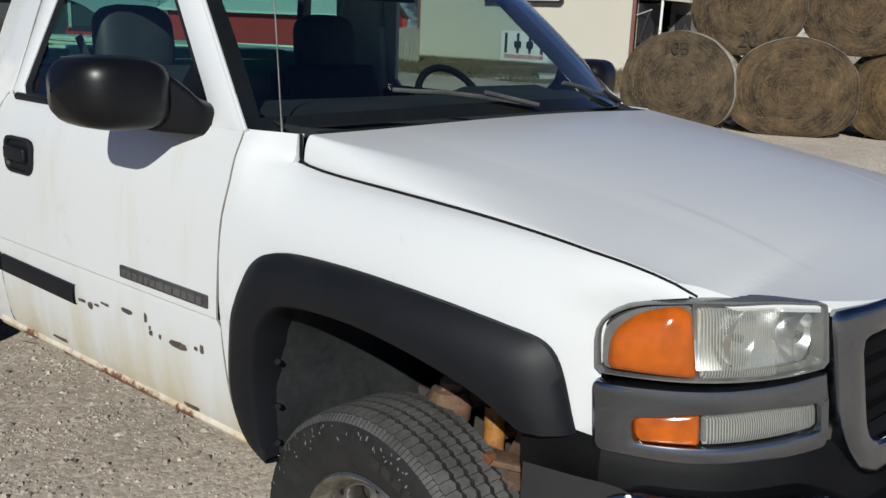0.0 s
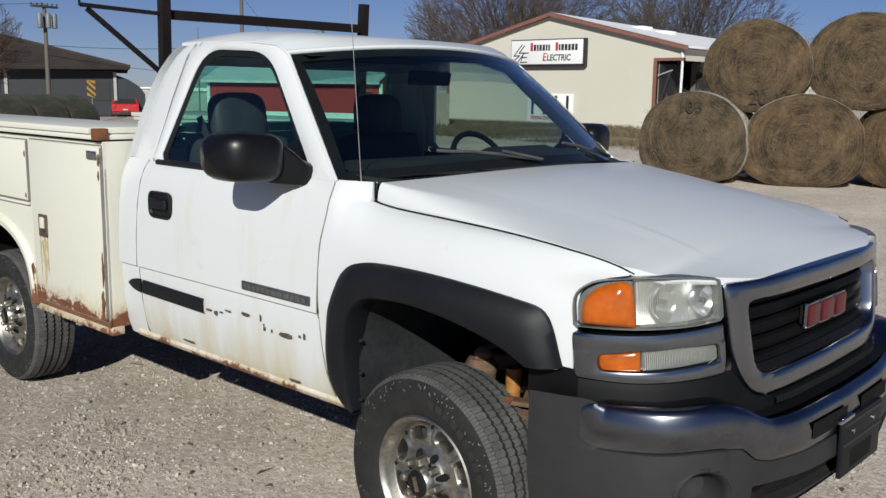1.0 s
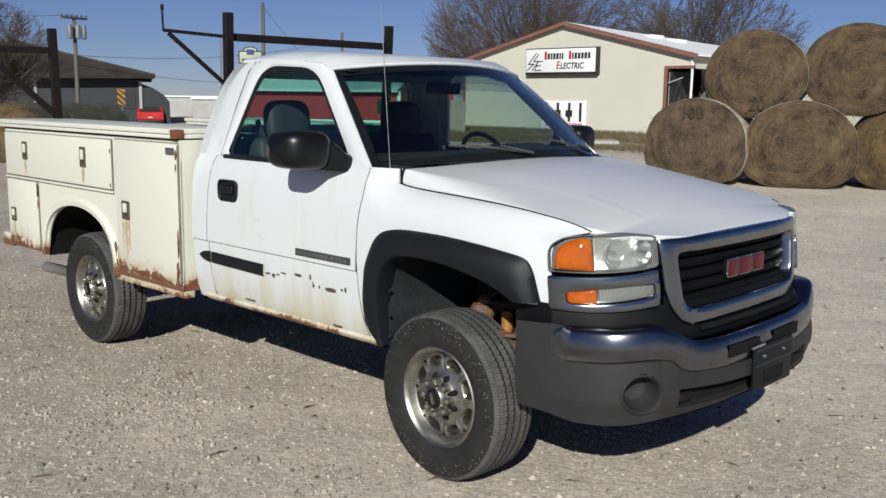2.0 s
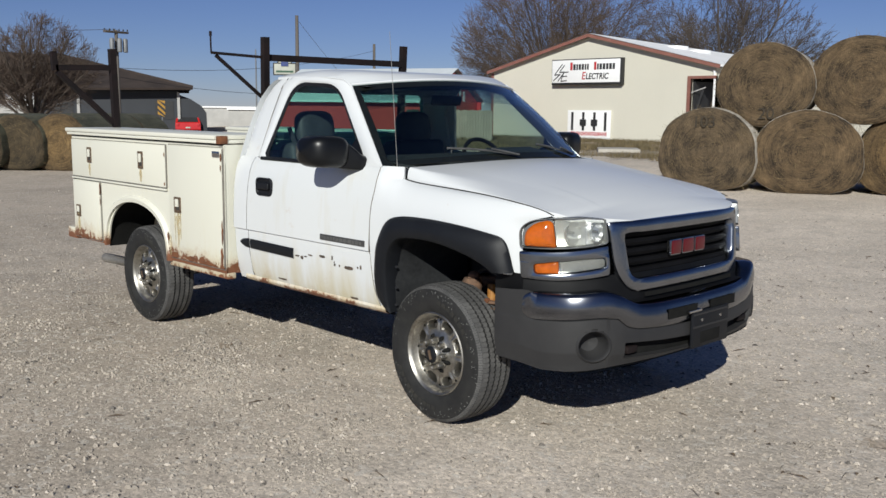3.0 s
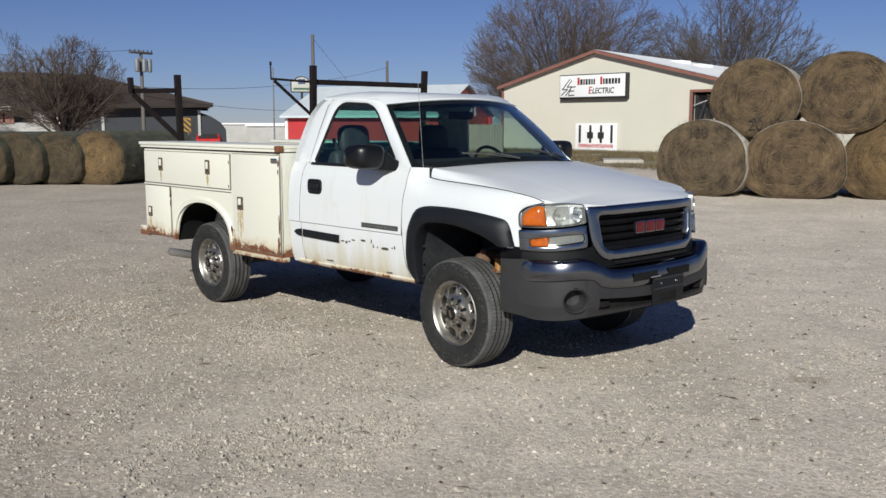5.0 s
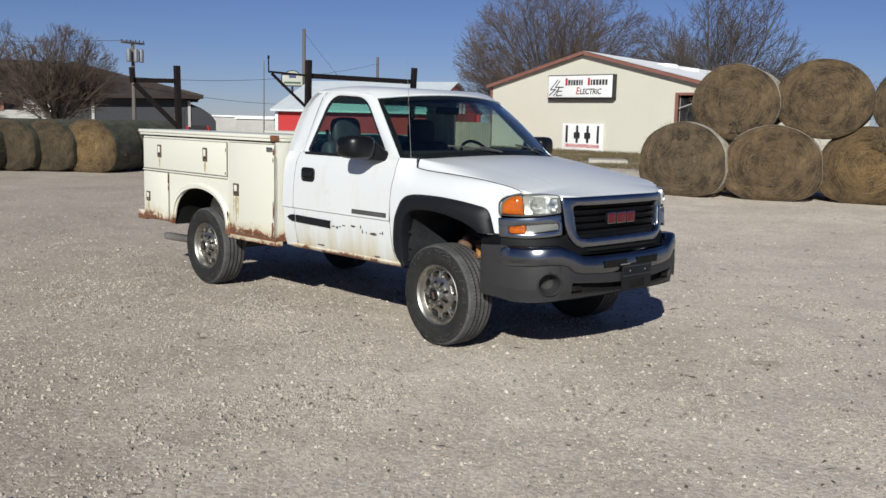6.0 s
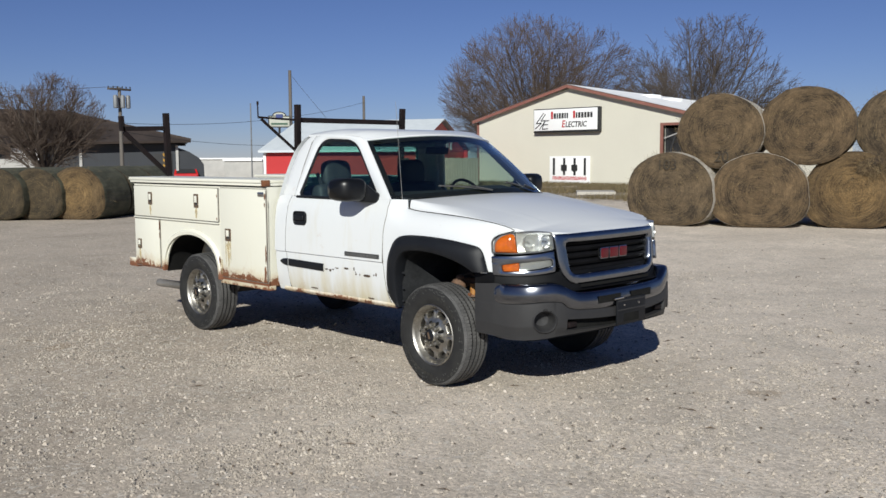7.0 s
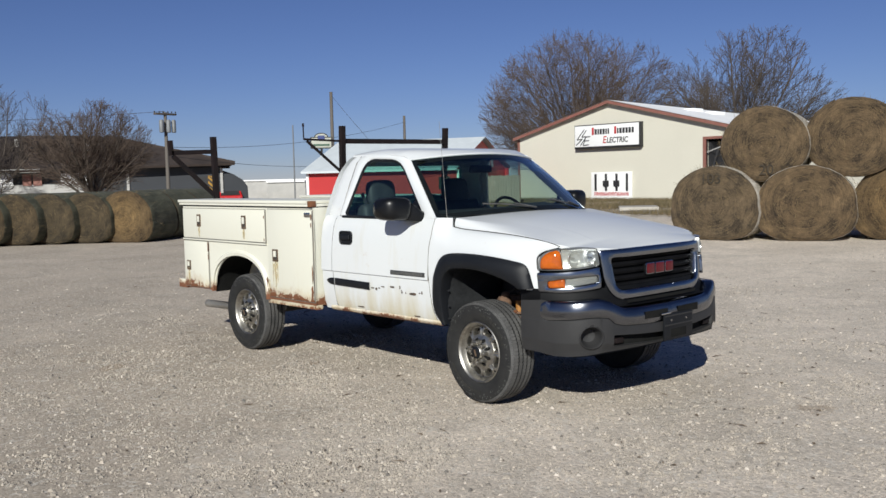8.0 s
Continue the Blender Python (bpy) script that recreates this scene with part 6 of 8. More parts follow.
# ---- round hay bales ----
def hay_material(name, dark, light, face, rim=None):
    m, nt, p = shader(name)
    co = nt.nodes.new("ShaderNodeTexCoord").outputs["Object"]
    if face:
        sep = nt.nodes.new("ShaderNodeSeparateXYZ")
        nt.links.new(co, sep.inputs[0])
        r = maths(nt, "SQRT", maths(nt, "ADD", maths(nt, "MULTIPLY", sep.outputs["X"], sep.outputs["X"]), maths(nt, "MULTIPLY", sep.outputs["Z"], sep.outputs["Z"])))
        ang = maths(nt, "ARCTAN2", sep.outputs["Z"], sep.outputs["X"])
        cmb = nt.nodes.new("ShaderNodeCombineXYZ")
        nt.links.new(maths(nt, "MULTIPLY", r, 42.0), cmb.inputs[0])
        nt.links.new(maths(nt, "MULTIPLY", ang, 9.0), cmb.inputs[1])
        oi = nt.nodes.new("ShaderNodeObjectInfo")
        nt.links.new(maths(nt, "MULTIPLY", oi.outputs["Random"], 40.0), cmb.inputs[2])
        fibres = noise_node(nt, cmb.outputs[0], 1.0, 8, 0.75, 0.9)
        turns = nt.nodes.new("ShaderNodeCombineXYZ")
        nt.links.new(maths(nt, "MULTIPLY", maths(nt, "ADD", r, maths(nt, "MULTIPLY", ang, 0.012)), 34.0), turns.inputs[0])
        nt.links.new(maths(nt, "MULTIPLY", ang, 0.9), turns.inputs[1])
        nt.links.new(maths(nt, "MULTIPLY", oi.outputs["Random"], 90.0), turns.inputs[2])
        layers = noise_node(nt, turns.outputs[0], 1.0, 4, 0.6, 0.5)
        streak = nt.nodes.new("ShaderNodeMath")
        streak.operation = "ADD"
        nt.links.new(maths(nt, "MULTIPLY", fibres.outputs[0], 0.55), streak.inputs[0])
        nt.links.new(maths(nt, "MULTIPLY", layers.outputs[0], 0.45), streak.inputs[1])
    else:
        streak = noise_node(nt, co, 12.0, 8, 0.7, 0.3, (1, 0.15, 1))
    fine = noise_node(nt, co, 44, 6, 0.75)
    blot = noise_node(nt, co, 2.6, 4, 0.6)
    v = maths(nt, "ADD", maths(nt, "MULTIPLY", streak.outputs[0], 0.40), maths(nt, "ADD", maths(nt, "MULTIPLY", fine.outputs[0], 0.24), maths(nt, "MULTIPLY", blot.outputs[0], 0.36)))
    col = ramp(nt, v, 0.42, 0.59, (*dark, 1), (*light, 1))
    pale = ramp(nt, streak.outputs[0], 0.66, 0.74)
    straw_tone = mixed(nt, maths(nt, "MULTIPLY", pale.outputs[0], 0.45), col.outputs[0], tuple(min(1, c * 1.7) for c in light))
    if face:
        if rim:
            # weathered outer layers round a fresher middle
            ragged = maths(nt, "ADD", r, maths(nt, "MULTIPLY", maths(nt, "SUBTRACT", blot.outputs[0], 0.5), 0.9))
            straw_tone = mixed(nt, maths(nt, "MULTIPLY", ramp(nt, ragged, 0.42, 0.74).outputs[0], 0.85), straw_tone, mixed(nt, 1.0, straw_tone, rim, "MULTIPLY"))
        # each bale has its own tone, and damp darker blotches of its own
        straw_tone = mixed(nt, maths(nt, "MULTIPLY", oi.outputs["Random"], 0.55), straw_tone, mixed(nt, 1.0, straw_tone, (1.25, 1.02, 0.72), "MULTIPLY"))
        wet = noise_node(nt, co, 1.5, 3, 0.55)
        straw_tone = mixed(nt, maths(nt, "MULTIPLY", ramp(nt, wet.outputs[0], 0.50, 0.68).outputs[0], 0.55), straw_tone, mixed(nt, 1.0, straw_tone, (0.50, 0.48, 0.46), "MULTIPLY"))
    nt.links.new(straw_tone, p.inputs["Base Color"])
    p.inputs["Roughness"].default_value = 0.95
    bump(nt, p, maths(nt, "ADD", maths(nt, "MULTIPLY", streak.outputs[0], 0.8), maths(nt, "MULTIPLY", fine.outputs[0], 0.4)), 0.9, 0.05)
    return m


HAY_FACE = hay_material("weathered_hay_end", (0.015, 0.0110, 0.0068), (0.165, 0.118, 0.068), True)
HAY_GOLD = hay_material("golden_hay_end", (0.026, 0.0170, 0.0085), (0.235, 0.165, 0.080), True, (0.55, 0.56, 0.62))
HAY_SIDE = hay_material("weathered_hay_side", (0.045, 0.034, 0.020), (0.15, 0.12, 0.075), False)
HAY_PALE = hay_material("bleached_hay_side", (0.30, 0.27, 0.22), (0.58, 0.54, 0.47), False)
HAY_GREEN = hay_material("greenish_hay_side", (0.042, 0.045, 0.028), (0.108, 0.106, 0.070), False)
HAY_DULL = hay_material("dull_hay_end", (0.014, 0.0115, 0.007), (0.092, 0.070, 0.040), True)
STRAW = surface("loose_straw", (0.22, 0.16, 0.08), (0.10, 0.07, 0.038), 9, 90, (0.9, 1.0), 0, 0.1)
SPRAY = surface("dark_spray_paint", (0.020, 0.016, 0.011), (0.060, 0.045, 0.028), 9, 90, (0.8, 0.95), 0, 0.2)


def hay_bale(at, yaw, r, length, seed, face=HAY_FACE, side=HAY_SIDE, number="", n_at=(0, 0), label="", group="", straw=480, sag=0.05, wide=1.05):
    """A round bale lying on its side: its end faces its own -y."""
    rng = random.Random(seed)
    b = thing("hay_bale", label, "hay bale", at, group)
    b.rotation_euler = (0, 0, yaw)

    def outline(a, rr):
        bulge = 1 + 0.022 * noise.noise(Vector((math.cos(a) * 1.3, math.sin(a) * 1.3, seed))) + 0.012 * noise.noise(Vector((math.cos(a) * 6, math.sin(a) * 6, seed)))
        low = sag > 0.03 and math.sin(a) < 0
        x = wide * rr * bulge * math.copysign(abs(math.cos(a)) ** (0.70 if low else 1.0), math.cos(a))
        z = 0.93 * rr * bulge * math.copysign(abs(math.sin(a)) ** (0.62 if low else 1.0), math.sin(a))
        if z < 0:
            z *= 1 - sag * (z / r) ** 2
            x *= 1 + sag * 0.6
        return x, z

    n = 64
    rows = []
    for f in (0.02, 0.10, 0.2, 0.3, 0.4, 0.5, 0.6, 0.7, 0.8, 0.88, 0.94, 0.98, 1.0):
        row = []
        for k in range(n):
            a = 2 * math.pi * k / n
            x, z = outline(a, r * f)
            y = -0.035 * (1 - f * f) + (0.05 * ((f - 0.88) / 0.12) ** 2 if f > 0.88 else 0)
            y += 0.018 * noise.noise(Vector((f * 14, a * 1.3, seed))) + 0.030 * noise.noise(Vector((x * 5, z * 5, seed)))
            row.append(Vector((x, y, z)))
        rows.append(row)
    fb = bmesh.new()
    vs = add_grid(fb, rows, True)
    fb.faces.new(vs[0])
    part("bale_end", fb, face, b)
    rows2 = [rows[-1]]
    for y in lin(0.09, length - 0.05, 12):
        row = []
        for k in range(n):
            a = 2 * math.pi * k / n
            x, z = outline(a, r * (1.008 + 0.012 * noise.noise(Vector((y * 3, a * 2, seed)))))
            row.append(Vector((x, y, z)))
        rows2.append(row)
    rows2.append([Vector((p.x * 0.95, length, p.z * 0.95)) for p in rows2[-1]])
    sb = bmesh.new()
    vs = add_grid(sb, rows2, True)
    sb.faces.new(list(reversed(vs[-1])))
    part("bale_wrap", sb, side, b)
    st = bmesh.new()
    for _ in range(straw):
        a = rng.uniform(0, 2 * math.pi)
        f = math.sqrt(rng.random())
        onrim = rng.random() < 0.35
        if onrim:
            x, z = outline(a, r * 1.0)
            c = Vector((x, rng.uniform(0.0, 0.5), z))
            d = Vector((math.cos(a) + rng.gauss(0, 0.8), rng.gauss(0, 0.7), math.sin(a) + rng.gauss(0, 0.8))).normalized()
        else:
            x, z = outline(a, r * f * 0.97)
            c = Vector((x, -0.035 * (1 - f * f) - 0.004, z))
            d = Vector((-math.sin(a) + rng.gauss(0, 0.35), -abs(rng.gauss(0, 0.25)), math.cos(a) + rng.gauss(0, 0.35))).normalized()
        ln, w = rng.uniform(0.05, 0.17), rng.uniform(0.002, 0.0045)
        s = d.cross(Vector((rng.gauss(0, 1), rng.gauss(0, 1), rng.gauss(0, 1)))).normalized() * w
        p = c + d * ln
        st.faces.new([st.verts.new(q) for q in (c - s, c + s, p + s * 0.4, p - s * 0.4)])
    tagged(part("loose_straw", st, STRAW, b, smooth=False), kind="stuff")
    if number:
        lettering("painted_number", number, 0.31, pose(n_at[0], -0.046, n_at[1]), SPRAY, b, 0.012, "dark sprayed number")
    return b

# stacked bales beside the shop
HB = "weathered round hay bale in a stack on the gravel"
GROUP = "stacked hay bales"
hay_bale((-5.99, 12.11, rise(-6, 12.1) + 0.795), radians(16), 0.885, 1.5, 11, side=HAY_PALE, number="103", n_at=(-0.04, 0.53), label="weathered round hay bale with a sprayed number, at the stack's corner", group=GROUP)
hay_bale((-4.32, 12.96, rise(-4.4, 12.9) + 0.785), radians(24), 0.875, 1.5, 12, side=HAY_PALE, label=HB, group=GROUP, wide=1.12)
torn = hay_bale((-2.76, 14.02, rise(-2.8, 14.0) + 0.79), radians(22), 0.885, 1.5, 13, face=HAY_GOLD, label="golden round hay bale with a torn upper edge", group=GROUP, wide=1.08)
hay_bale((-1.10, 14.92, rise(-1.1, 14.9) + 0.80), radians(22), 0.89, 1.5, 14, label=HB, group=GROUP)
hay_bale((-5.15, 12.74, 2.255), radians(20), 0.865, 1.5, 15, side=HAY_PALE, number="20", n_at=(0.06, -0.56), label="weathered round hay bale with a sprayed number, on the upper row", group=GROUP, sag=0.02)
hay_bale((-3.58, 13.52, 2.34), radians(20), 0.90, 1.5, 16, label="brown round hay bale on the upper row", group=GROUP, sag=0.02, wide=1.07)
hay_bale((-1.94, 14.50, 2.30), radians(20), 0.90, 1.5, 17, label="brown round hay bale on the upper row", group=GROUP, sag=0.02)

# torn layer of hay sagging out of the golden bale's upper edge
flap_rows = []
for f, o in ((0.03, 0.150), (0.35, 0.140), (0.65, 0.105), (0.88, 0.055), (1.0, 0.0)):
    row = []
    for a in lin(0, 2 * math.pi, 29)[:-1]:
        lump = 1 + 0.22 * noise.noise(Vector((math.cos(a) * 2, math.sin(a) * 2, 4 + f)))
        row.append(Vector((0.34 + 0.30 * f * lump * math.cos(a) + 0.10 * f * math.sin(a), -0.01 - o * lump, 0.50 + 0.20 * f * lump * math.sin(a))))
    flap_rows.append(row)
flap = bmesh.new()
flap.faces.new(add_grid(flap, flap_rows, True)[0])
part("torn_flap", flap, HAY_FACE, torn, "torn layer of hay sagging outwards")
tuft = bmesh.new()
rng = random.Random(77)
for _ in range(260):
    c = Vector((0.34 + rng.gauss(0, 0.16), -0.12 + rng.uniform(-0.05, 0.06), 0.50 + rng.gauss(0, 0.10)))
    d = Vector((rng.gauss(0.1, 0.5), -abs(rng.gauss(0.2, 0.3)), rng.gauss(-0.5, 0.5))).normalized()
    w = d.cross(Vector((rng.gauss(0, 1), rng.gauss(0, 1), rng.gauss(0, 1)))).normalized() * 0.004
    p = c + d * rng.uniform(0.08, 0.22)
    tuft.faces.new([tuft.verts.new(q) for q in (c - w, c + w, p + w * 0.4, p - w * 0.4)])
tagged(part("straw_tuft", tuft, STRAW, torn, smooth=False), kind="stuff")

# long rows of bales at the yard's far edge
for k, (x, y) in enumerate(((-23.95, 1.45), (-23.4, 2.33), (-22.95, 3.12), (-22.5, 3.95), (-21.9, 4.80), (-21.1, 5.66))):
    for j in range(3 if k == 5 else 2):
        gold = k == 5 and j == 0
        hay_bale((x - 0.14 - 0.574 * 1.55 * j, y - 0.13 + 0.819 * 1.55 * j, 0.73), radians(35), 0.80 if k < 5 else 0.83, 1.53, 30 + 3 * k + j, face=HAY_GOLD if gold else HAY_DULL, side=HAY_GREEN, label="golden-ended round hay bale with greenish sides" if gold else "round hay bale with greenish sides in a long row", group="rows of hay bales", straw=250 if j == 0 else 60)

# ---- trees: bare, with many fine twigs ----
BARK = surface("grey_brown_bark", (0.055, 0.043, 0.035), (0.10, 0.080, 0.064), 6, 60, (0.85, 0.97), 0, 0.5, 0.01)
TWIG = surface("brown_twigs", (0.055, 0.038, 0.029), (0.098, 0.070, 0.052), 4, 40, (0.85, 0.97), 0, 0.0)
TWIG_DARK = surface("dark_twigs", (0.042, 0.032, 0.026), (0.075, 0.058, 0.046), 4, 40, (0.85, 0.97), 0, 0.0)


def bare_tree(at, height, spread, seed, label, twig=TWIG, limbs=18, sides=(12, 8, 5), low=0.10, thin=1.0, trunk_r=0.20, wide=60, ragged=0.14, reach=0.42, limb_r=(0.18, 0.32)):
    """A short trunk that opens into a fan of limbs, with side branches, twigs and fine tips that fill a rounded crown."""
    rng = random.Random(seed)
    t = thing("tree", label, "tree", at)
    segs = ([], [])
    cz, hz = height * 0.50, height * 0.50

    def room(p, d):
        """The way left from p along d to the crown's uneven edge."""
        k = Vector((1 / spread, 1 / spread, 1 / hz))
        a = Vector((p.x * k.x, p.y * k.y, (p.z - cz) * k.z))
        b = Vector((d.x * k.x, d.y * k.y, d.z * k.z))
        q = b.normalized()
        edge = 1 + ragged * noise.noise(q * 2.1 + Vector((seed, 0, 0))) + ragged * 0.7 * noise.noise(q * 5.0 + Vector((0, seed, 0)))
        bb, ab, aa = b.dot(b), a.dot(b), a.dot(a) - edge * edge
        disc = ab * ab - bb * aa
        return max(0.0, (-ab + math.sqrt(disc)) / bb) if disc > 0 else 0.0

    def branch(p, d, ln, r, level, n):
        pts = []
        for i in range(n):
            d = (d + Vector((rng.gauss(0, 1), rng.gauss(0, 1), rng.gauss(0, 0.8))) * (0.030 + 0.018 * level) + Vector((0, 0, 0.022 if level == 1 else 0.004))).normalized()
            q = p + d * ln / n
            segs[0 if level <= 1 else 1].append((p, q, r * (1 - 0.8 * i / n), r * (1 - 0.8 * (i + 1) / n)))
            p = q
            pts.append((p, d))
        if level > len(sides):
            return
        count = sides[level - 1]
        for k in range(count):
            f = 0.15 + 0.83 * (k + rng.random()) / count
            x = f * len(pts)
            i = min(len(pts) - 1, int(x))
            q, dd = pts[i]
            if i:
                q = pts[i - 1][0].lerp(q, min(1.0, x - i))
            side = Vector((rng.gauss(0, 1), rng.gauss(0, 1), rng.gauss(0.1, 0.7)))
            side = (side - dd * side.dot(dd)).normalized()
            nd = (dd + side * rng.uniform(0.36, 0.85)).normalized()
            way = min(ln * rng.uniform(0.7, 1.15) * reach * (1.25 - 0.5 * f), room(q, nd) * rng.uniform(0.75, 1.02))
            if way > 0.08:
                branch(q, nd, way, max(r * (1 - 0.75 * f) * 0.42, 0.005 * thin), level + 1, max(2, n - 2))

    base = height * low
    segs[0].append((Vector((0, 0, -0.2)), Vector((0, 0, base)), trunk_r, trunk_r * 0.85))
    for k in range(limbs):
        a = k * 2.39996 + rng.uniform(-0.3, 0.3)
        tilt = radians(wide) * math.sqrt((k + 0.5) / limbs) * rng.uniform(0.85, 1.08)
        d = Vector((math.cos(a) * math.sin(tilt), math.sin(a) * math.sin(tilt), math.cos(tilt)))
        p = Vector((0, 0, base * rng.uniform(0.5, 1.0)))
        branch(p, d, room(p, d) * rng.uniform(0.85, 1.0), trunk_r * rng.uniform(*limb_r), 1, 8)
    for name, mat_, some, n_side in (("trunk", BARK, segs[0], 6), ("crown", twig, segs[1], 3)):
        vs, fs = [], []
        for p, q, r0, r1 in some:
            d = (q - p).normalized()
            s = d.cross(Vector((0.3, 0.5, 0.8))).normalized()
            u = d.cross(s)
            b = len(vs)
            for c, r in ((p, r0), (q, r1)):
                r = max(r, 0.005 * thin)
                vs += [c + (s * math.cos(6.2832 * i / n_side) + u * math.sin(6.2832 * i / n_side)) * r for i in range(n_side)]
            fs += [(b + i, b + (i + 1) % n_side, b + n_side + (i + 1) % n_side, b + n_side + i) for i in range(n_side)]
        me = bpy.data.meshes.new(name)
        me.from_pydata(vs, [], fs)
        me.materials.append(mat_)
        ob = new(name, me)
        ob.parent = t
    return t


bare_tree((-31.9, 39.6, 0.4), 10.1, 6.5, 3, "large bare tree with a dense rounded crown behind the shop", limbs=50, sides=(18, 9, 4), thin=1.35, wide=94, reach=0.44, ragged=0.09, limb_r=(0.28, 0.50))
bare_tree((-27.6, 45.5, 0.4), 7.4, 3.4, 8, "smaller bare tree behind the shop roof", limbs=18, sides=(13, 8, 4), thin=1.3, wide=70, reach=0.44, ragged=0.09, limb_r=(0.25, 0.45))
bare_tree((-20.9, 39.5, 0.4), 9.0, 4.9, 14, "bare tree with dark open branches", TWIG_DARK, limbs=30, sides=(16, 9, 4), thin=1.5, trunk_r=0.32, low=0.24, wide=96, ragged=0.17, reach=0.44, limb_r=(0.18, 0.34))
bare_tree((-32.1, 9.0, 0.0), 5.2, 2.7, 21, "bushy bare tree behind the long row of bales", TWIG, limbs=20, sides=(14, 9, 4), thin=0.95, trunk_r=0.26, low=0.26, wide=56, ragged=0.09, reach=0.44)
bare_tree((-50.6, 11.0, 0.0), 7.6, 4.6, 25, "bare tree beside the brown-roofed building", TWIG_DARK, limbs=14, sides=(12, 8, 3), thin=1.4, low=0.2, wide=80, ragged=0.16, reach=0.44, limb_r=(0.25, 0.45))

# ---- the shop with the gable front ----
SIDING = surface("cream_steel_siding", (0.575, 0.550, 0.465), (0.61, 0.585, 0.495), 0.4, 12, (0.5, 0.65), 0, 0.1, 0.004)
BROWN_TRIM = surface("brown_trim", (0.20, 0.085, 0.065), (0.25, 0.11, 0.085), 3, 30, (0.5, 0.7), 0, 0.1)
WHITE_ROOF = surface("white_steel_roof", (0.90, 0.90, 0.89), (0.94, 0.94, 0.93), 0.8, 20, (0.4, 0.55), 0, 0.1)
SIGN_WHITE = surface("white_sign_face", (0.78, 0.78, 0.77), (0.83, 0.83, 0.82), 1.5, 30, (0.4, 0.55), 0, 0.05)
INK = surface("black_sign_ink", (0.015, 0.015, 0.016), (0.025, 0.025, 0.026), 5, 60, (0.5, 0.7), 0, 0.0)
RED_INK = surface("red_sign_ink", (0.45, 0.02, 0.025), (0.38, 0.018, 0.022), 5, 60, (0.5, 0.7), 0, 0.0)
PALE_METAL = surface("dull_pale_metal", (0.22, 0.21, 0.20), (0.30, 0.29, 0.28), 6, 40, (0.5, 0.7), 0.3, 0.1)
GREY_PORCH = surface("dull_grey_porch_wall", (0.10, 0.10, 0.10), (0.16, 0.155, 0.15), 2, 30, (0.7, 0.9), 0, 0.1)
shop = thing("shop_building", "cream metal shop with a brown-trimmed gable and white roof", "building", (-19.7, 26.5, 0.0))
XL, XR, ZB, ZE, ZP, DEP = -5.40, 5.65, 0.30, 3.33, 4.66, 16.0
OX0, OZ = 4.62, 2.93


def slope_z(x):
    return ZE + (ZP - ZE) * (1 - abs(x) / 5.65)


def prism(bm, outline, y0, y1):
    """An upright slab with an outline in x and z."""
    a = [bm.verts.new((x, y0, z)) for x, z in outline]
    b = [bm.verts.new((x, y1, z)) for x, z in outline]
    bm.faces.new(a)
    bm.faces.new(list(reversed(b)))
    for k in range(len(a)):
        bm.faces.new((a[k], b[k], b[(k + 1) % len(a)], a[(k + 1) % len(a)]))
    return bm


wall = prism(bmesh.new(), [(XL, ZB), (OX0, ZB), (OX0, OZ), (XR, OZ), (XR, ZE), (0, ZP), (XL, slope_z(XL))], 0.0, 0.15)
for args in ((XL, XL + 0.15, 0.16, DEP, ZB, ZE), (XR - 0.15, XR, 2.60, DEP, ZB, ZE), (XR - 0.15, XR, 0.16, 2.59, OZ, ZE), (XL, XR, DEP, DEP + 0.15, ZB, ZE)):
    part("wall", box(*args), SIDING, shop, smooth=False)
part("wall", wall, SIDING, shop, smooth=False)
for s, far in ((-1, 5.52), (1, 5.90)):
    rf = bmesh.new()
    rows = [[Vector((s * x, y, z + dz - (1.0 if x == 0 and y > 1 else 0.0))) for y in (-0.22, DEP + 0.2)] for x, z, dz in ((0, ZP, 0.14), (far, ZE - 0.05, 0.14), (far, ZE - 0.05, 0.06), (0, ZP, 0.06))]
    add_grid(rf, rows)
    part("roof", rf, WHITE_ROOF, shop, "white metal roof slope", smooth=False)
    part("rake_trim", bar((0, -0.235, ZP + 0.05), (s * far, -0.235, ZE + 0.01), 0.03, 0.13, (0, 0, 1)), BROWN_TRIM, shop)
part("corner_trim", box(XL - 0.03, XL + 0.10, -0.03, 0.0, ZB, ZE), BROWN_TRIM, shop)
for x, y in ((2.05, 3.0), (2.75, 3.6)):
    part("roof_vent", box(x - 0.32, x + 0.32, y - 0.4, y + 0.4, slope_z(x) - 0.25, slope_z(x) + 0.20, 0.03), WHITE_ROOF, shop, "low white roof vent")
fr = part("door_frame", box(OX0 - 0.12, OX0, -0.06, 0.10, ZB, OZ + 0.1), BROWN_TRIM, shop)
part("door_frame", box(OX0, XR, -0.06, 0.10, OZ, OZ + 0.1), BROWN_TRIM, shop)
part("recess_wall", box(OX0 + 0.01, XR - 0.02, 2.45, 2.58, ZB, OZ), GREY_PORCH, shop, "grey back wall of the open porch")
part("porch_door", box(OX0 + 0.25, OX0 + 0.85, 2.40, 2.44, ZB, OZ - 0.4), INK, shop)
part("downpipe", tube([(XR - 0.07, -0.04, OZ + 0.3), (XR - 0.07, 0.02, OZ - 0.1), (XR - 0.12, 0.06, ZB)], 0.045, 8), SIGN_WHITE, shop, "white downpipe at the corner")
part("recess_door", box(OX0 + 0.02, OX0 + 0.12, 0.12, 1.5, ZB, OZ - 0.1), INK, shop)
part("door_brace", bar((OX0 + 0.05, -0.05, 2.42), (OX0 + 0.5, 0.2, 2.62), 0.04, 0.04), PALE_METAL, shop)
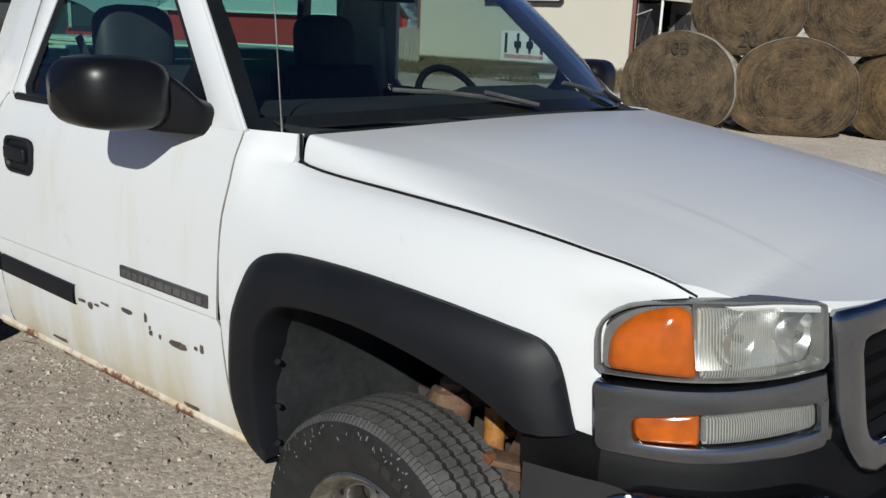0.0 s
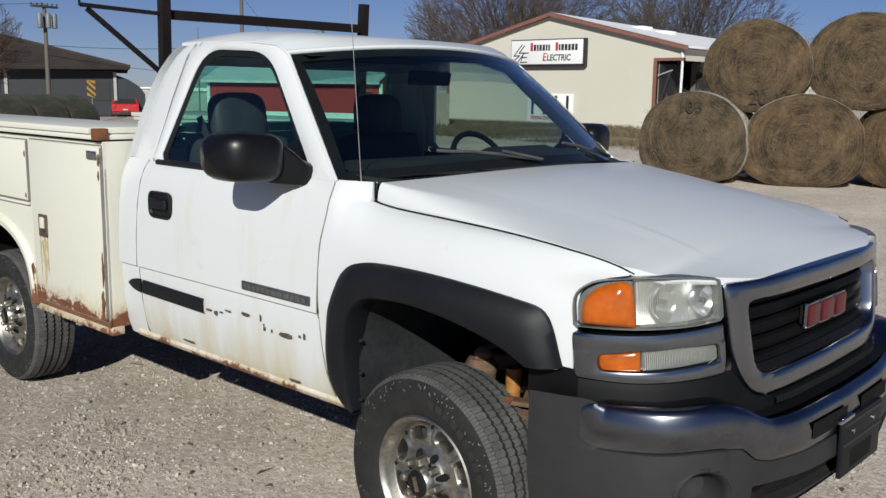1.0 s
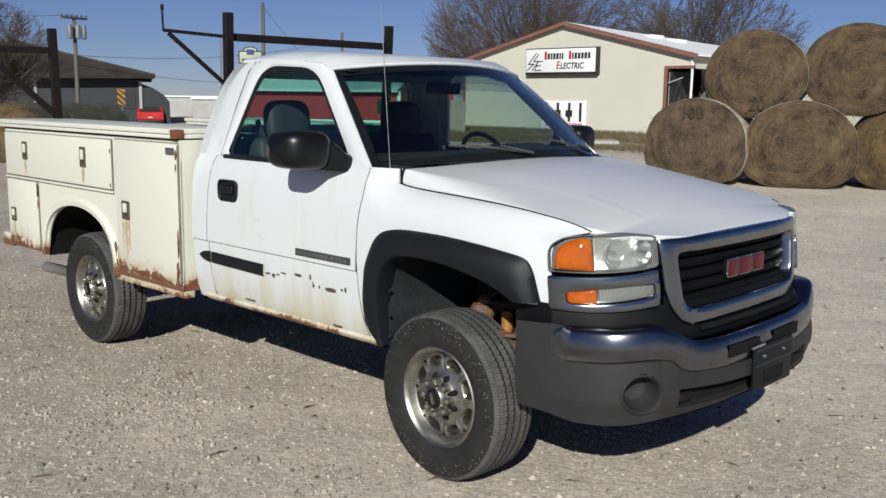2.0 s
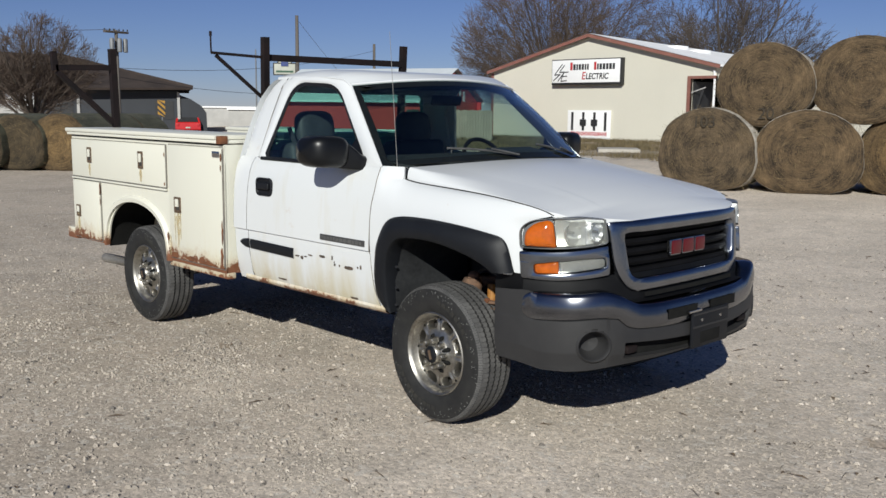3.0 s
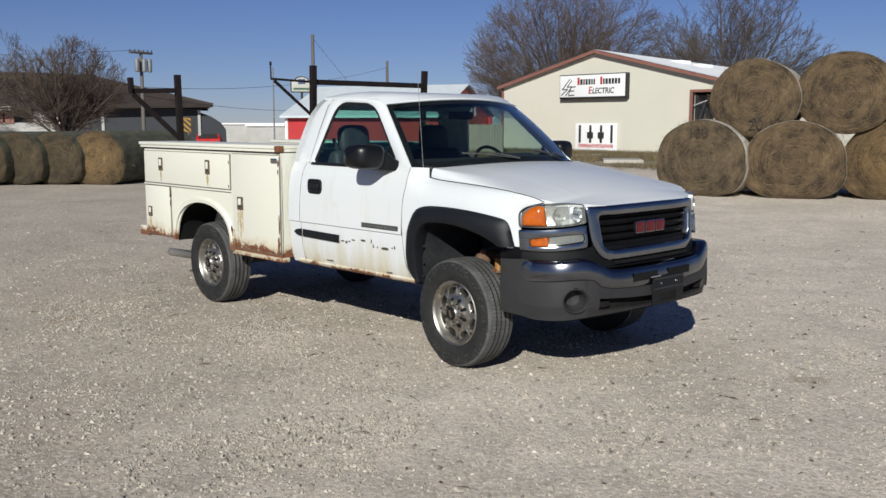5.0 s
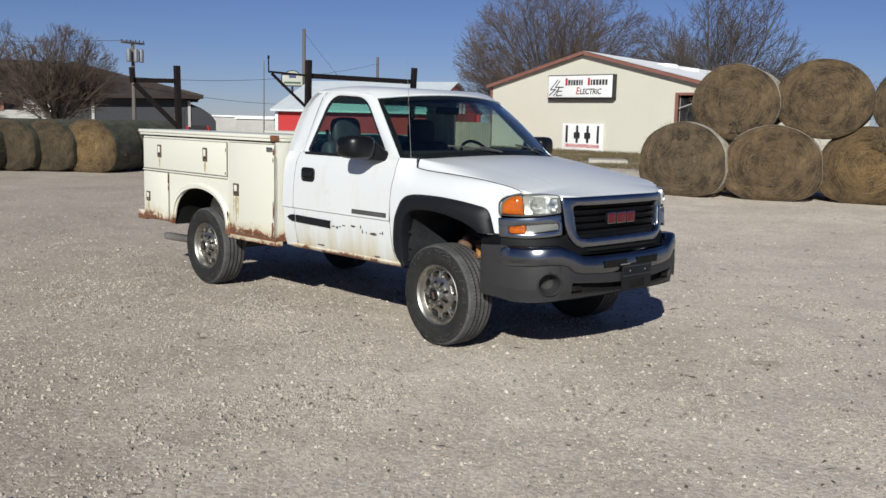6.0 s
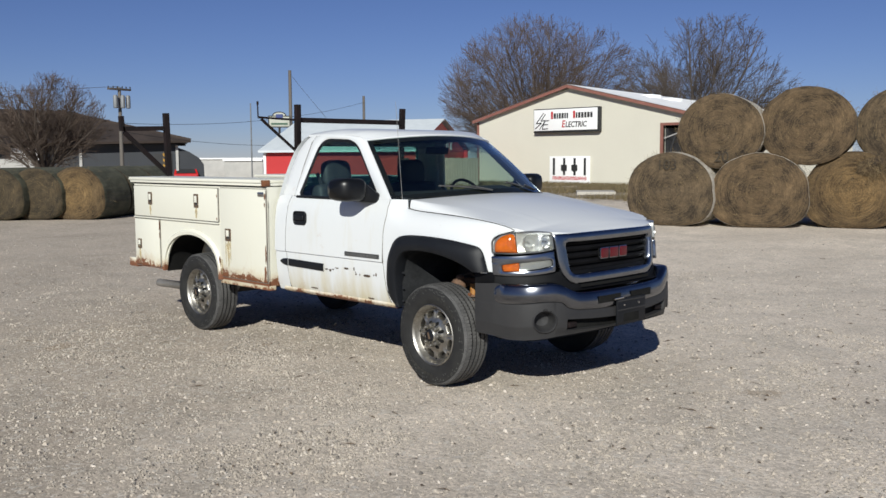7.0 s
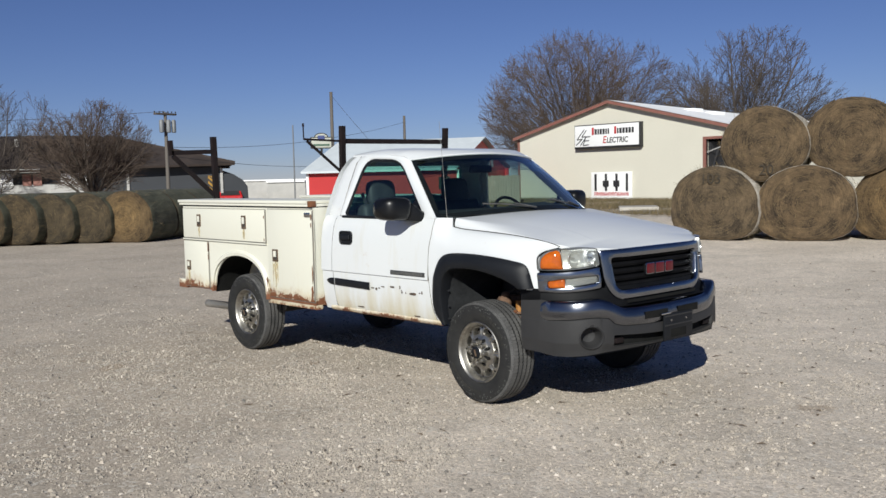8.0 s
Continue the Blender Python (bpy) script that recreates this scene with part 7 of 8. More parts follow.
part("door_brace", bar((OX0 + 0.22, -0.05, 1.5), (OX0 + 0.42, 0.2, 2.55), 0.06, 0.06, (0, 1, 0)), INK, shop)

# sign on the gable
sign = thing("shop_sign", "white box sign with black and red lettering on the gable", "sign", (-19.74, 26.40, 3.29))
sign.scale = (0.93, 1.0, 1.05)
part("sign_box", box(-1.90, 1.86, -0.14, 0.06, -0.50, 0.48, 0.01), INK, sign)
part("sign_face", box(-1.86, 1.78, -0.165, -0.141, -0.42, 0.44, 0.004), SIGN_WHITE, sign)
lg = bmesh.new()
for a, b in (((-1.72, -0.12), (-1.28, 0.30)), ((-1.72, -0.12), (-1.40, -0.10)), ((-1.40, -0.10), (-1.78, -0.34)), ((-1.44, -0.02), (-1.16, 0.26)), ((-1.44, -0.02), (-1.16, 0.0)), ((-1.16, 0.0), (-1.52, -0.36)), ((-1.36, -0.36), (-1.02, -0.34)), ((-1.30, -0.18), (-1.02, -0.17)), ((-1.24, -0.02), (-0.94, -0.01)), ((-1.36, -0.36), (-1.20, -0.02))):
    add_bar(lg, (a[0], -0.168, a[1]), (b[0], -0.168, b[1]), 0.006, 0.04, (0, 0, 1))
part("sign_mark", lg, INK, sign, "zigzag line mark", smooth=False)
rng = random.Random(6)
for x0, n in ((-0.84, 7), (0.44, 7)):
    part("sign_bar", box(x0, x0 + 0.12, -0.170, -0.164, 0.05, 0.35), RED_INK, sign, smooth=False)
    xx = x0 + 0.160
    for k in range(1, n):
        w = rng.choice((0.085, 0.12, 0.13))
        part("sign_bar", box(xx, xx + w, -0.170, -0.164, 0.06, 0.28), INK, sign, smooth=False)
        xx += w + 0.042
lettering("sign_lettering", "LECTRIC", 0.31, pose(0.60, -0.168, -0.20), INK, sign, 0.003, bold=0.007, slant=0.15)
lettering("sign_initial", "E", 0.40, pose(-0.12, -0.168, -0.18), RED_INK, sign, 0.003, bold=0.006, slant=0.15)

# banner below it
banner = thing("banner", "white banner with dark bars and red lettering on the wall", "banner", (-19.62, 26.44, 1.10))
part("banner_sheet", box(-1.10, 1.06, -0.03, 0.0, -0.70, 0.64, 0.003), SIGN_WHITE, banner)
for x in (-0.86, -0.30, 0.26, 0.80):
    part("banner_bar", box(x - 0.06, x + 0.06, -0.034, -0.030, -0.18, 0.56), INK, banner, smooth=False)
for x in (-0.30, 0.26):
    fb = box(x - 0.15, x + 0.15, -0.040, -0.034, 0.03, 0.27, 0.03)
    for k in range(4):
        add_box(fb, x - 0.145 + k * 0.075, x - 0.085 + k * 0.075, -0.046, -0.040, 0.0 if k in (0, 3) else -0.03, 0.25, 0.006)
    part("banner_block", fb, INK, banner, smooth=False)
tb2 = bmesh.new()
rng = random.Random(2)
x = -0.93
while x < 0.86:
    w = rng.uniform(0.07, 0.10)
    if rng.random() > 0.10:
        add_box(tb2, x, x + 0.028, -0.034, -0.030, -0.38, -0.23)
        add_box(tb2, x + w - 0.028, x + w, -0.034, -0.030, -0.38, -0.23)
        zz = rng.choice((-0.26, -0.32, -0.38))
        add_box(tb2, x + 0.028, x + w - 0.028, -0.034, -0.030, zz, zz + 0.03)
    x += w + 0.022
part("banner_lettering", tb2, RED_INK, banner, smooth=False)
part("banner_line", box(-0.78, 0.76, -0.034, -0.030, -0.55, -0.50), INK, banner)

# ---- long red shed with a pale roof ----
RED_WALL = surface("red_steel_siding", (0.40, 0.028, 0.030), (0.46, 0.035, 0.034), 0.6, 14, (0.45, 0.6), 0, 0.1)
# pale roof metal, greyed and blued to carry the slope's shade
SHED_ROOF_SHADED = surface("pale_grey_roof_metal", (0.50, 0.54, 0.56), (0.58, 0.62, 0.64), 2, 40, (0.45, 0.6), 0, 0.1)
shed = thing("red_shed", "long red metal shed with a pale roof greyed for shade and a pale skirt", "shed", (-25.9, 18.8, 0.2))
shed.rotation_euler = (0, 0, radians(24))
HL = 3.6
part("wall", box(-HL, HL, 0.0, 0.15, 0.72, 1.84), RED_WALL, shed, "red siding")
part("skirt", box(-HL, HL, -0.02, 0.15, 0.0, 0.71), SIGN_WHITE, shed, "white lower wall")
for x in (-HL, HL - 0.15):
    eb = bmesh.new()
    eb.faces.new([eb.verts.new(p) for p in ((x, 0.16, 0.0), (x, 5.9, 0.0), (x, 5.9, 1.84), (x, 3.0, 3.05), (x, 0.16, 1.84))])
    part("end_wall", thicken(eb, 0.12), RED_WALL, shed, smooth=False)
part("wall", box(-HL, HL, 5.9, 6.05, 0, 1.84), RED_WALL, shed)
for y0, y1 in ((-0.30, 3.0), (6.3, 3.0)):
    part("roof", grid([[Vector((x, y, z + d)) for x in (-HL - 0.15, HL + 0.03)] for y, z, d in ((y0, 1.76, 0.0), (y0, 1.76, 0.09), (y1, 3.10, 0.09), (y1, 3.10, 0.0))]), SHED_ROOF_SHADED, shed, "pale metal roof slope, greyed for its shade", smooth=False)
part("corner_post", box(-HL - 0.04, -HL + 0.08, -0.05, 0.0, 0.0, 1.80), SIGN_WHITE, shed)
part("corner_post", box(HL - 0.08, HL + 0.04, -0.05, 0.0, 0.0, 1.80), SIGN_WHITE, shed)
part("shed_window", box(2.7, 3.2, -0.04, 0.0, 1.0, 1.5), INK, shed)
for k in range(5):
    part("gable_stripe", box(HL + 0.0, HL + 0.02, 1.9 + k * 0.45, 2.12 + k * 0.45, 1.85, 2.25 + 0.15 * (2 - abs(k - 2))), SIGN_WHITE, shed)
FENCE = surface("weathered_fence_wood", (0.30, 0.27, 0.22), (0.40, 0.365, 0.30), 3, 40, (0.8, 0.95), 0, 0.4, 0.01, stretch=(1, 1, 0.1))
fence = thing("wooden_fence", "weathered grey board fence between the shed and the shop", "fence", (-23.9, 22.5, 0.25))
for k in range(25):
    part("board", box(-1.20 + k * 0.15, -1.065 + k * 0.15, 0, 0.025, 0, 1.44 + 0.015 * math.sin(k * 2.3)), FENCE, fence)
part("rail", box(-1.20, 2.53, 0.03, 0.07, 0.35, 0.43), FENCE, fence)
part("rail", box(-1.20, 2.53, 0.03, 0.07, 1.10, 1.18), FENCE, fence)

# ---- brown-roofed building at the far left ----
GREY_WALL = surface("blue_grey_siding", (0.021, 0.024, 0.0295), (0.029, 0.033, 0.040), 0.8, 16, (0.6, 0.8), 0, 0.15)
SHINGLE = surface("brown_shingles", (0.024, 0.0165, 0.0135), (0.047, 0.033, 0.026), 1.2, 22, (0.85, 0.95), 0, 0.5, 0.02)
PALE = surface("pale_block_wall", (0.34, 0.335, 0.32), (0.44, 0.43, 0.41), 1.5, 18, (0.7, 0.85), 0, 0.2)
hall = thing("brown_roof_hall", "wide grey building with a low brown shingle roof", "building", (-48.5, 14.0, 0.0))
hm = pose(0, 0, 0, 0, 0, 62)


def hbox(*a, **k):
    return box(*a, m=hm, **k)


part("wall", hbox(-13.0, 8.6, 0.0, 0.2, 0.0, 2.55), GREY_WALL, hall, "blue-grey wall")
part("wall", hbox(8.4, 8.6, 0.2, 9.0, 0.0, 2.55), GREY_WALL, hall)
part("wall", hbox(-24.0, 1.4, -0.25, -0.02, 0.0, 1.75), PALE, hall, "pale lower wall")
part("fascia", hbox(-24.0, -1.2, -0.9, -0.6, 2.42, 2.62), PALE, hall)
rfb = bmesh.new()
add_grid(rfb, [[hm @ Vector((x, y, z)) for x, y, z in row] for row in (((-24, -0.95, 2.55), (-2.4, -0.95, 2.55), (9.4, -0.8, 2.75)), ((-24, 5.2, 4.6), (-1.0, 5.2, 4.75), (1.8, 5.2, 4.65)), ((-24, 10.5, 2.6), (-1, 10.5, 2.6), (9.4, 10.5, 2.7)))])
add_grid(rfb, [[hm @ Vector(p) for p in ((9.4, -0.8, 2.75), (1.8, 5.2, 4.65))], [hm @ Vector(p) for p in ((9.4, 10.5, 2.7), (1.8, 5.2, 4.65))]])
part("roof", thicken(rfb, 0.12), SHINGLE, hall, "brown shingle roof", smooth=False)
for x, y, z in ((-3, 3.2, 4.1), (1.0, 2.4, 3.8), (-8, 3.0, 4.0)):
    part("roof_vent", hbox(x - 0.12, x + 0.12, y - 0.12, y + 0.12, z - 0.3, z + 0.35), PALE, hall)
part("dormer", hbox(-0.8, 0.6, 1.4, 2.4, 3.25, 3.75, bevel=0.05), SHINGLE, hall)
ax = [(8.7, 2.35), (9.3, 2.12), (9.85, 1.76), (10.12, 1.38), (10.16, 0.0)]
annex = bmesh.new()
add_grid(annex, [[hm @ Vector((x, y, z)) for x, z in ax] for y in (0.0, 8.0)])
part("annex", annex, GREY_WALL, hall, "grey lean-to end section")
an2 = bmesh.new()
an2.faces.new([an2.verts.new(hm @ Vector((x, 0.02, z))) for x, z in ax + [(8.7, 0.0)]])
part("annex_front", an2, GREY_WALL, hall)
for x in (-5.0, 2.6, 7.85):
    part("window", hbox(x - 0.5, x + 0.5, -0.03, 0.0, 1.0, 2.0), INK, hall)
    part("downpipe", hbox(x + 0.7, x + 0.85, -0.08, -0.01, 0.0, 2.5), PALE, hall)
for x0, x1, mt in ((-4.6, -2.7, SIGN_WHITE), (-2.2, -1.75, BROWN_TRIM), (-1.65, -1.2, BROWN_TRIM), (-0.2, 1.2, SIGN_WHITE)):
    part("wall_panel", hbox(x0, x1, -0.30, -0.26, 1.70, 2.36), mt, hall)

# white low sheds in the distance
for x, y, w, d, h, a, mt in ((-46.5, 28.6, 4.4, 4.0, 1.45, 58, PALE), (-58.0, 33.5, 9.0, 6.0, 1.55, 58, PALE), (-63.0, 30.0, 7.0, 5.0, 1.40, 58, PALE)):
    s = thing("storage_shed", "low pale metal storage shed far behind the yard", "shed", (x, y, 0.1))
    s.rotation_euler = (0, 0, radians(a))
    part("wall", box(-w / 2, w / 2, 0, d, 0, h, 0.02), mt, s)
    part("roof", box(-w / 2 - 0.1, w / 2 + 0.1, -0.12, d + 0.1, h, h + 0.10), WHITE_ROOF, s)

# ---- poles and wires ----
POLE = surface("weathered_pole_wood", (0.095, 0.083, 0.072), (0.15, 0.135, 0.118), 2, 40, (0.85, 0.95), 0, 0.3, stretch=(1, 1, 0.1))
TANK = surface("grey_transformer_paint", (0.13, 0.138, 0.145), (0.19, 0.198, 0.205), 4, 40, (0.4, 0.6), 0, 0.1)
WIRE = surface("black_wire", (0.02, 0.02, 0.02), (0.03, 0.03, 0.03), 5, 40, (0.6, 0.8), 0, 0.0)
pole = thing("utility_pole", "wooden utility pole with grey transformers and a crossarm", "utility pole", (-38.2, 15.2, 0))
part("post", tube([(0, 0, 0), (0, 0, 5.16)], [0.105, 0.075], 12), POLE, pole)
part("crossarm", box(-0.10, 0.10, -0.62, 0.62, 5.02, 5.11, 0.01, m=pose(0, 0, 0, 0, 0, 12)), BARK, pole)
for y in (-0.55, -0.3, -0.1, 0.15, 0.35, 0.55):
    part("insulator", tube([(0, y, 5.12), (0, y, 5.17), (0, y, 5.21)], [0.03, 0.038, 0.02], 8), WIRE, pole)
for x, y in ((0.18, -0.30), (0.24, 0.04), (0.18, 0.34)):
    part("transformer", tube([(x, y, 4.15), (x, y, 4.18), (x, y, 4.72), (x, y, 4.78)], [0.08, 0.11, 0.11, 0.07], 14), TANK, pole, "grey transformer can")
for (x, y), h, r, nm_ in (((-43.75, 29.2), 7.2, 0.13, "plain wooden utility pole"), ((-52.4, 42.5), 6.6, 0.13, "distant wooden utility pole"), ((-45.2, 27.2), 5.15, 0.05, "thin grey steel mast")):
    q = thing("utility_pole" if r > 0.1 else "mast", nm_, "pole", (x, y, 0))
    part("post", tube([(0, 0, 0), (0, 0, h)], [r, r * 0.75], 10), POLE if r > 0.1 else TANK, q)


def wire(a, b, sag, n=16):
    pts = [Vector(a).lerp(Vector(b), t) - Vector((0, 0, sag * 4 * t * (1 - t))) for t in lin(0, 1, n)]
    w = thing("overhead_wire", "black overhead wire between poles", "wire", (0, 0, 0))
    part("cable", tube(pts, 0.011, 5), WIRE, w)


wire((-38.2, 15.2, 3.45), (-43.75, 29.2, 4.30), 0.22)
wire((-38.2, 15.2, 3.05), (-52.4, 42.5, 3.4), 0.7)
wire((-43.75, 29.2, 7.0), (-39.6, 29.8, 3.2), 0.05)
wire((-41.9, 26.5, 4.05), (-52.4, 42.5, 6.1), 0.15)
wire((-38.2, 15.2, 5.2), (-62.0, -14.0, 5.6), 0.6)

# pole sign behind the cab, hazard marker, red pickup
ps = thing("pole_sign", "small arched sign on a post, its cream darkened for shade, with a dark edge", "sign", (-38.09, 24.37, 0.0))
# cream greyed down: the board's shade is in this colour
SHADED_CREAM = surface("weathered_cream_sign", (0.36, 0.37, 0.31), (0.46, 0.47, 0.41), 3, 40, (0.5, 0.7), 0, 0.1)
ps.scale = (1.25, 1.25, 1.25)
fm = pose(0, 0, 0, 0, 0, 55)
part("post", tube([(0, 0, 0), (0, 0, 2.8)], 0.05, 8), WIRE, ps)
part("sign_board", box(-0.45, 0.45, -0.05, 0.05, 2.75, 3.22, 0.02, m=fm), SHADED_CREAM, ps)
for x0, x1, z0, z1 in ((-0.48, 0.48, 2.72, 2.765), (-0.48, 0.48, 3.20, 3.24), (-0.485, -0.44, 2.766, 3.20), (0.44, 0.485, 2.766, 3.20)):
    part("sign_edge", box(x0, x1, -0.06, 0.06, z0, z1, m=fm), INK, ps)
for name, rad, hi, y0, y1, mat_ in (("sign_top", 0.31, 0.18, -0.06, 0.06, INK), ("sign_panel", 0.26, 0.135, -0.072, -0.062, SHADED_CREAM)):
    arch = prism(bmesh.new(), [(rad * math.cos(a), 3.241 + hi * math.sin(a)) for a in lin(0, math.pi, 12)], y0, y1)
    bmesh.ops.transform(arch, matrix=fm, verts=arch.verts)
    part(name, arch, mat_, ps, smooth=False)
part("sign_bar", box(-0.36, 0.36, -0.056, -0.051, 2.84, 2.92, m=fm), surface("dark_green_ink", (0.03, 0.08, 0.05), (0.04, 0.10, 0.06), 5, 40), ps)
part("sign_bar", box(-0.15, 0.15, -0.080, -0.051, 3.10, 3.30, m=fm), surface("dark_blue_ink", (0.03, 0.05, 0.16), (0.04, 0.06, 0.2), 5, 40), ps)
hz = thing("hazard_marker", "yellow and black striped hazard marker on a post", "road sign", (-26.9, 11.45, 0.50))
hz.scale = (0.74, 0.74, 0.74)
YEL = surface("yellow_sign_paint", (0.30, 0.155, 0.016), (0.38, 0.20, 0.020), 4, 40)
part("post", tube([(0, 0.03, -0.7), (0, 0.03, 1.9)], 0.03, 6), TANK, hz)
zm = pose(0, 0, 0, 0, 0, 62)
part("plate", box(-0.17, 0.17, -0.02, 0.0, 1.15, 1.95, m=zm), YEL, hz)
st = bmesh.new()
for k in range(-1, 4):
    z = 1.10 + k * 0.27
    ring = [(-0.17, z + 0.32), (0.17, z), (0.17, z + 0.13), (-0.17, z + 0.45)]
    ring = [(x_, min(1.95, max(1.15, z_))) for x_, z_ in ring]
    if max(q[1] for q in ring) - min(q[1] for q in ring) > 0.02:
        st.faces.new([st.verts.new(zm @ Vector((x_, -0.024, z_))) for x_, z_ in ring])
part("stripes", st, INK, hz, smooth=False)

CAR_RED = surface("red_car_paint", (0.42, 0.012, 0.012), (0.48, 0.016, 0.014), 2, 30, (0.25, 0.4), 0, 0.0, coat=0.5)
car = thing("red_car", "low red car parked with its rear to the yard", "car", (-45.5, 22.7, 0.0))
car.rotation_euler = (0, 0, radians(152))
car.scale = (0.80, 0.80, 0.80)
prof = [(-2.15, 0.40), (-2.22, 0.60), (-2.15, 1.02), (-1.70, 1.45), (-1.40, 1.50), (0.45, 1.50), (1.0, 1.02), (2.1, 0.92), (2.25, 0.5)]
cb = grid([[Vector((x, y * (0.86 if z > 1.3 else 1.0), z)) for x, z in prof] for y in (-0.85, 0.85)])
for sgn in (-1, 1):
    cb.faces.new([v for v in cb.verts if v.co.y * sgn > 0])
part("body", cb, CAR_RED, car, smooth=False)
part("rear_window", grid([[Vector((-2.115, y * 0.70, 1.08)), Vector((-1.765, y * 0.62, 1.40))] for y in (-1, 1)]), INK, car)
part("rear_bumper", box(-2.30, -2.16, -0.80, 0.80, 0.34, 0.52, 0.03), INK, car)
part("plate", box(-2.240, -2.222, -0.16, 0.16, 0.64, 0.74, 0.004), SHADED_CREAM, car, "pale blank plate")
for y in (-0.70, 0.70):
    part("tail_lamp", box(-2.23, -2.12, y - 0.09, y + 0.09, 0.80, 0.98, 0.02), RED_INK, car)
for x in (-1.5, 1.5):
    for y in (-0.8, 0.8):
        part("wheel", lathe([(0.0, -0.1), (0.3, -0.1), (0.36, -0.08), (0.36, 0.08), (0.3, 0.1), (0.0, 0.1)], 20, "y", (x, y, 0.36)), RUBBER, car)

# ---- dry grass strip in front of the shop, loose gravel ----
GRASS = surface("dry_grass", (0.062, 0.055, 0.024), (0.21, 0.155, 0.085), 2, 40, (0.9, 1.0), 0, 0.2)


def scatter(name, label, category, mat_, count, place, shape):
    vs, fs = [], []
    rng = random.Random(len(name))
    for _ in range(count):
        shape(rng, place(rng), vs, fs)
    me = bpy.data.meshes.new(name)
    me.from_pydata(vs, [], fs)
    me.materials.append(mat_)
    return tagged(new(name, me), label, category, kind="stuff")


def blade(rng, p, vs, fs):
    a, h, w = rng.uniform(0, 6.28), rng.uniform(0.05, 0.22), rng.uniform(0.006, 0.014)
    b = len(vs)
    dx, dy = math.cos(a), math.sin(a)
    lx, ly = rng.gauss(0, 0.08), rng.gauss(0, 0.08)
    vs += [(p[0] - dx * w, p[1] - dy * w, p[2]), (p[0] + dx * w, p[1] + dy * w, p[2]), (p[0] + lx, p[1] + ly, p[2] + h)]
    fs.append((b, b + 1, b + 2))


BANK = surface("trodden_dirt", (0.080, 0.066, 0.036), (0.40, 0.335, 0.25), 0.55, 7, (0.9, 1.0), 0, 0.5, 0.03)


def grass_place(rng):
    while True:
        x, y = rng.uniform(-26, -8), 26.4 - 10.0 * rng.random() ** 1.3
        if math.hypot(x + 12.7, y - 18.7) < 1.6:
            continue
        if noise.noise(Vector((x * 0.6, y * 0.6, 5))) + 0.5 * noise.noise(Vector((x * 1.9, y * 1.9, 1))) > rng.uniform(-0.35, 0.25) - 0.35 * max(0, (y - 24) / 2.4):
            return (x, y, rise(x, y) + 0.03)


scatter("dry_grass", "dry brown and green grass along the shop wall", "grass", GRASS, 40000, grass_place, blade)
bank = grid([[Vector((x, y + 0.5 * noise.noise(Vector((x * 0.7, y, 8))) * (1 if y < 26 else 0), rise(x, y) + dz + 0.05 * noise.noise(Vector((x, y, 3))))) for x in lin(-27, -7.5, 50)] for y, dz in ((16.4, -0.06), (17.2, -0.01), (18.5, 0.02), (20.5, 0.03), (22.4, 0.04), (24.5, 0.06), (26.3, 0.07))])
tagged(mesh_object("grass_bank", bank, BANK), "low bank of dry grass and dirt", "grass", kind="structure")

PAD = surface("pale_concrete", (0.36, 0.335, 0.29), (0.46, 0.43, 0.38), 2, 30, (0.85, 0.95), 0, 0.3)
pad = box(-0.62, 0.62, -0.75, 0.75, -0.10, 0.075, 0.02, m=pose(-13.2, 19.4, rise(-13.2, 19.4) + 0.06, 0, 0, 38))
tagged(mesh_object("concrete_pad", pad, PAD), "pale worn concrete pad in the dry grass", "pad")


def stone_material():
    m, nt, p = shader("loose_stone")
    geo = nt.nodes.new("ShaderNodeNewGeometry")
    r = nt.nodes.new("ShaderNodeValToRGB")
    cr = r.color_ramp
    cr.elements[0].position, cr.elements[0].color = 0.0, (0.13, 0.118, 0.104, 1)
    cr.elements[1].position, cr.elements[1].color = 1.0, (0.55, 0.495, 0.43, 1)
    e = cr.elements.new(0.14)
    e.color = (0.26, 0.23, 0.195, 1)
    e = cr.elements.new(0.90)
    e.color = (0.43, 0.376, 0.312, 1)
    nt.links.new(geo.outputs["Random Per Island"], r.inputs[0])
    co = nt.nodes.new("ShaderNodeTexCoord").outputs["Object"]
    n = noise_node(nt, co, 90, 4, 0.7)
    nt.links.new(mixed(nt, 0.35, r.outputs[0], mixed(nt, 1.0, r.outputs[0], ramp(nt, n.outputs[0], 0.3, 0.7, (0.6, 0.6, 0.6, 1), (1.3, 1.3, 1.3, 1)).outputs[0], "MULTIPLY")), p.inputs["Base Color"])
    p.inputs["Roughness"].default_value = 0.92
    return m


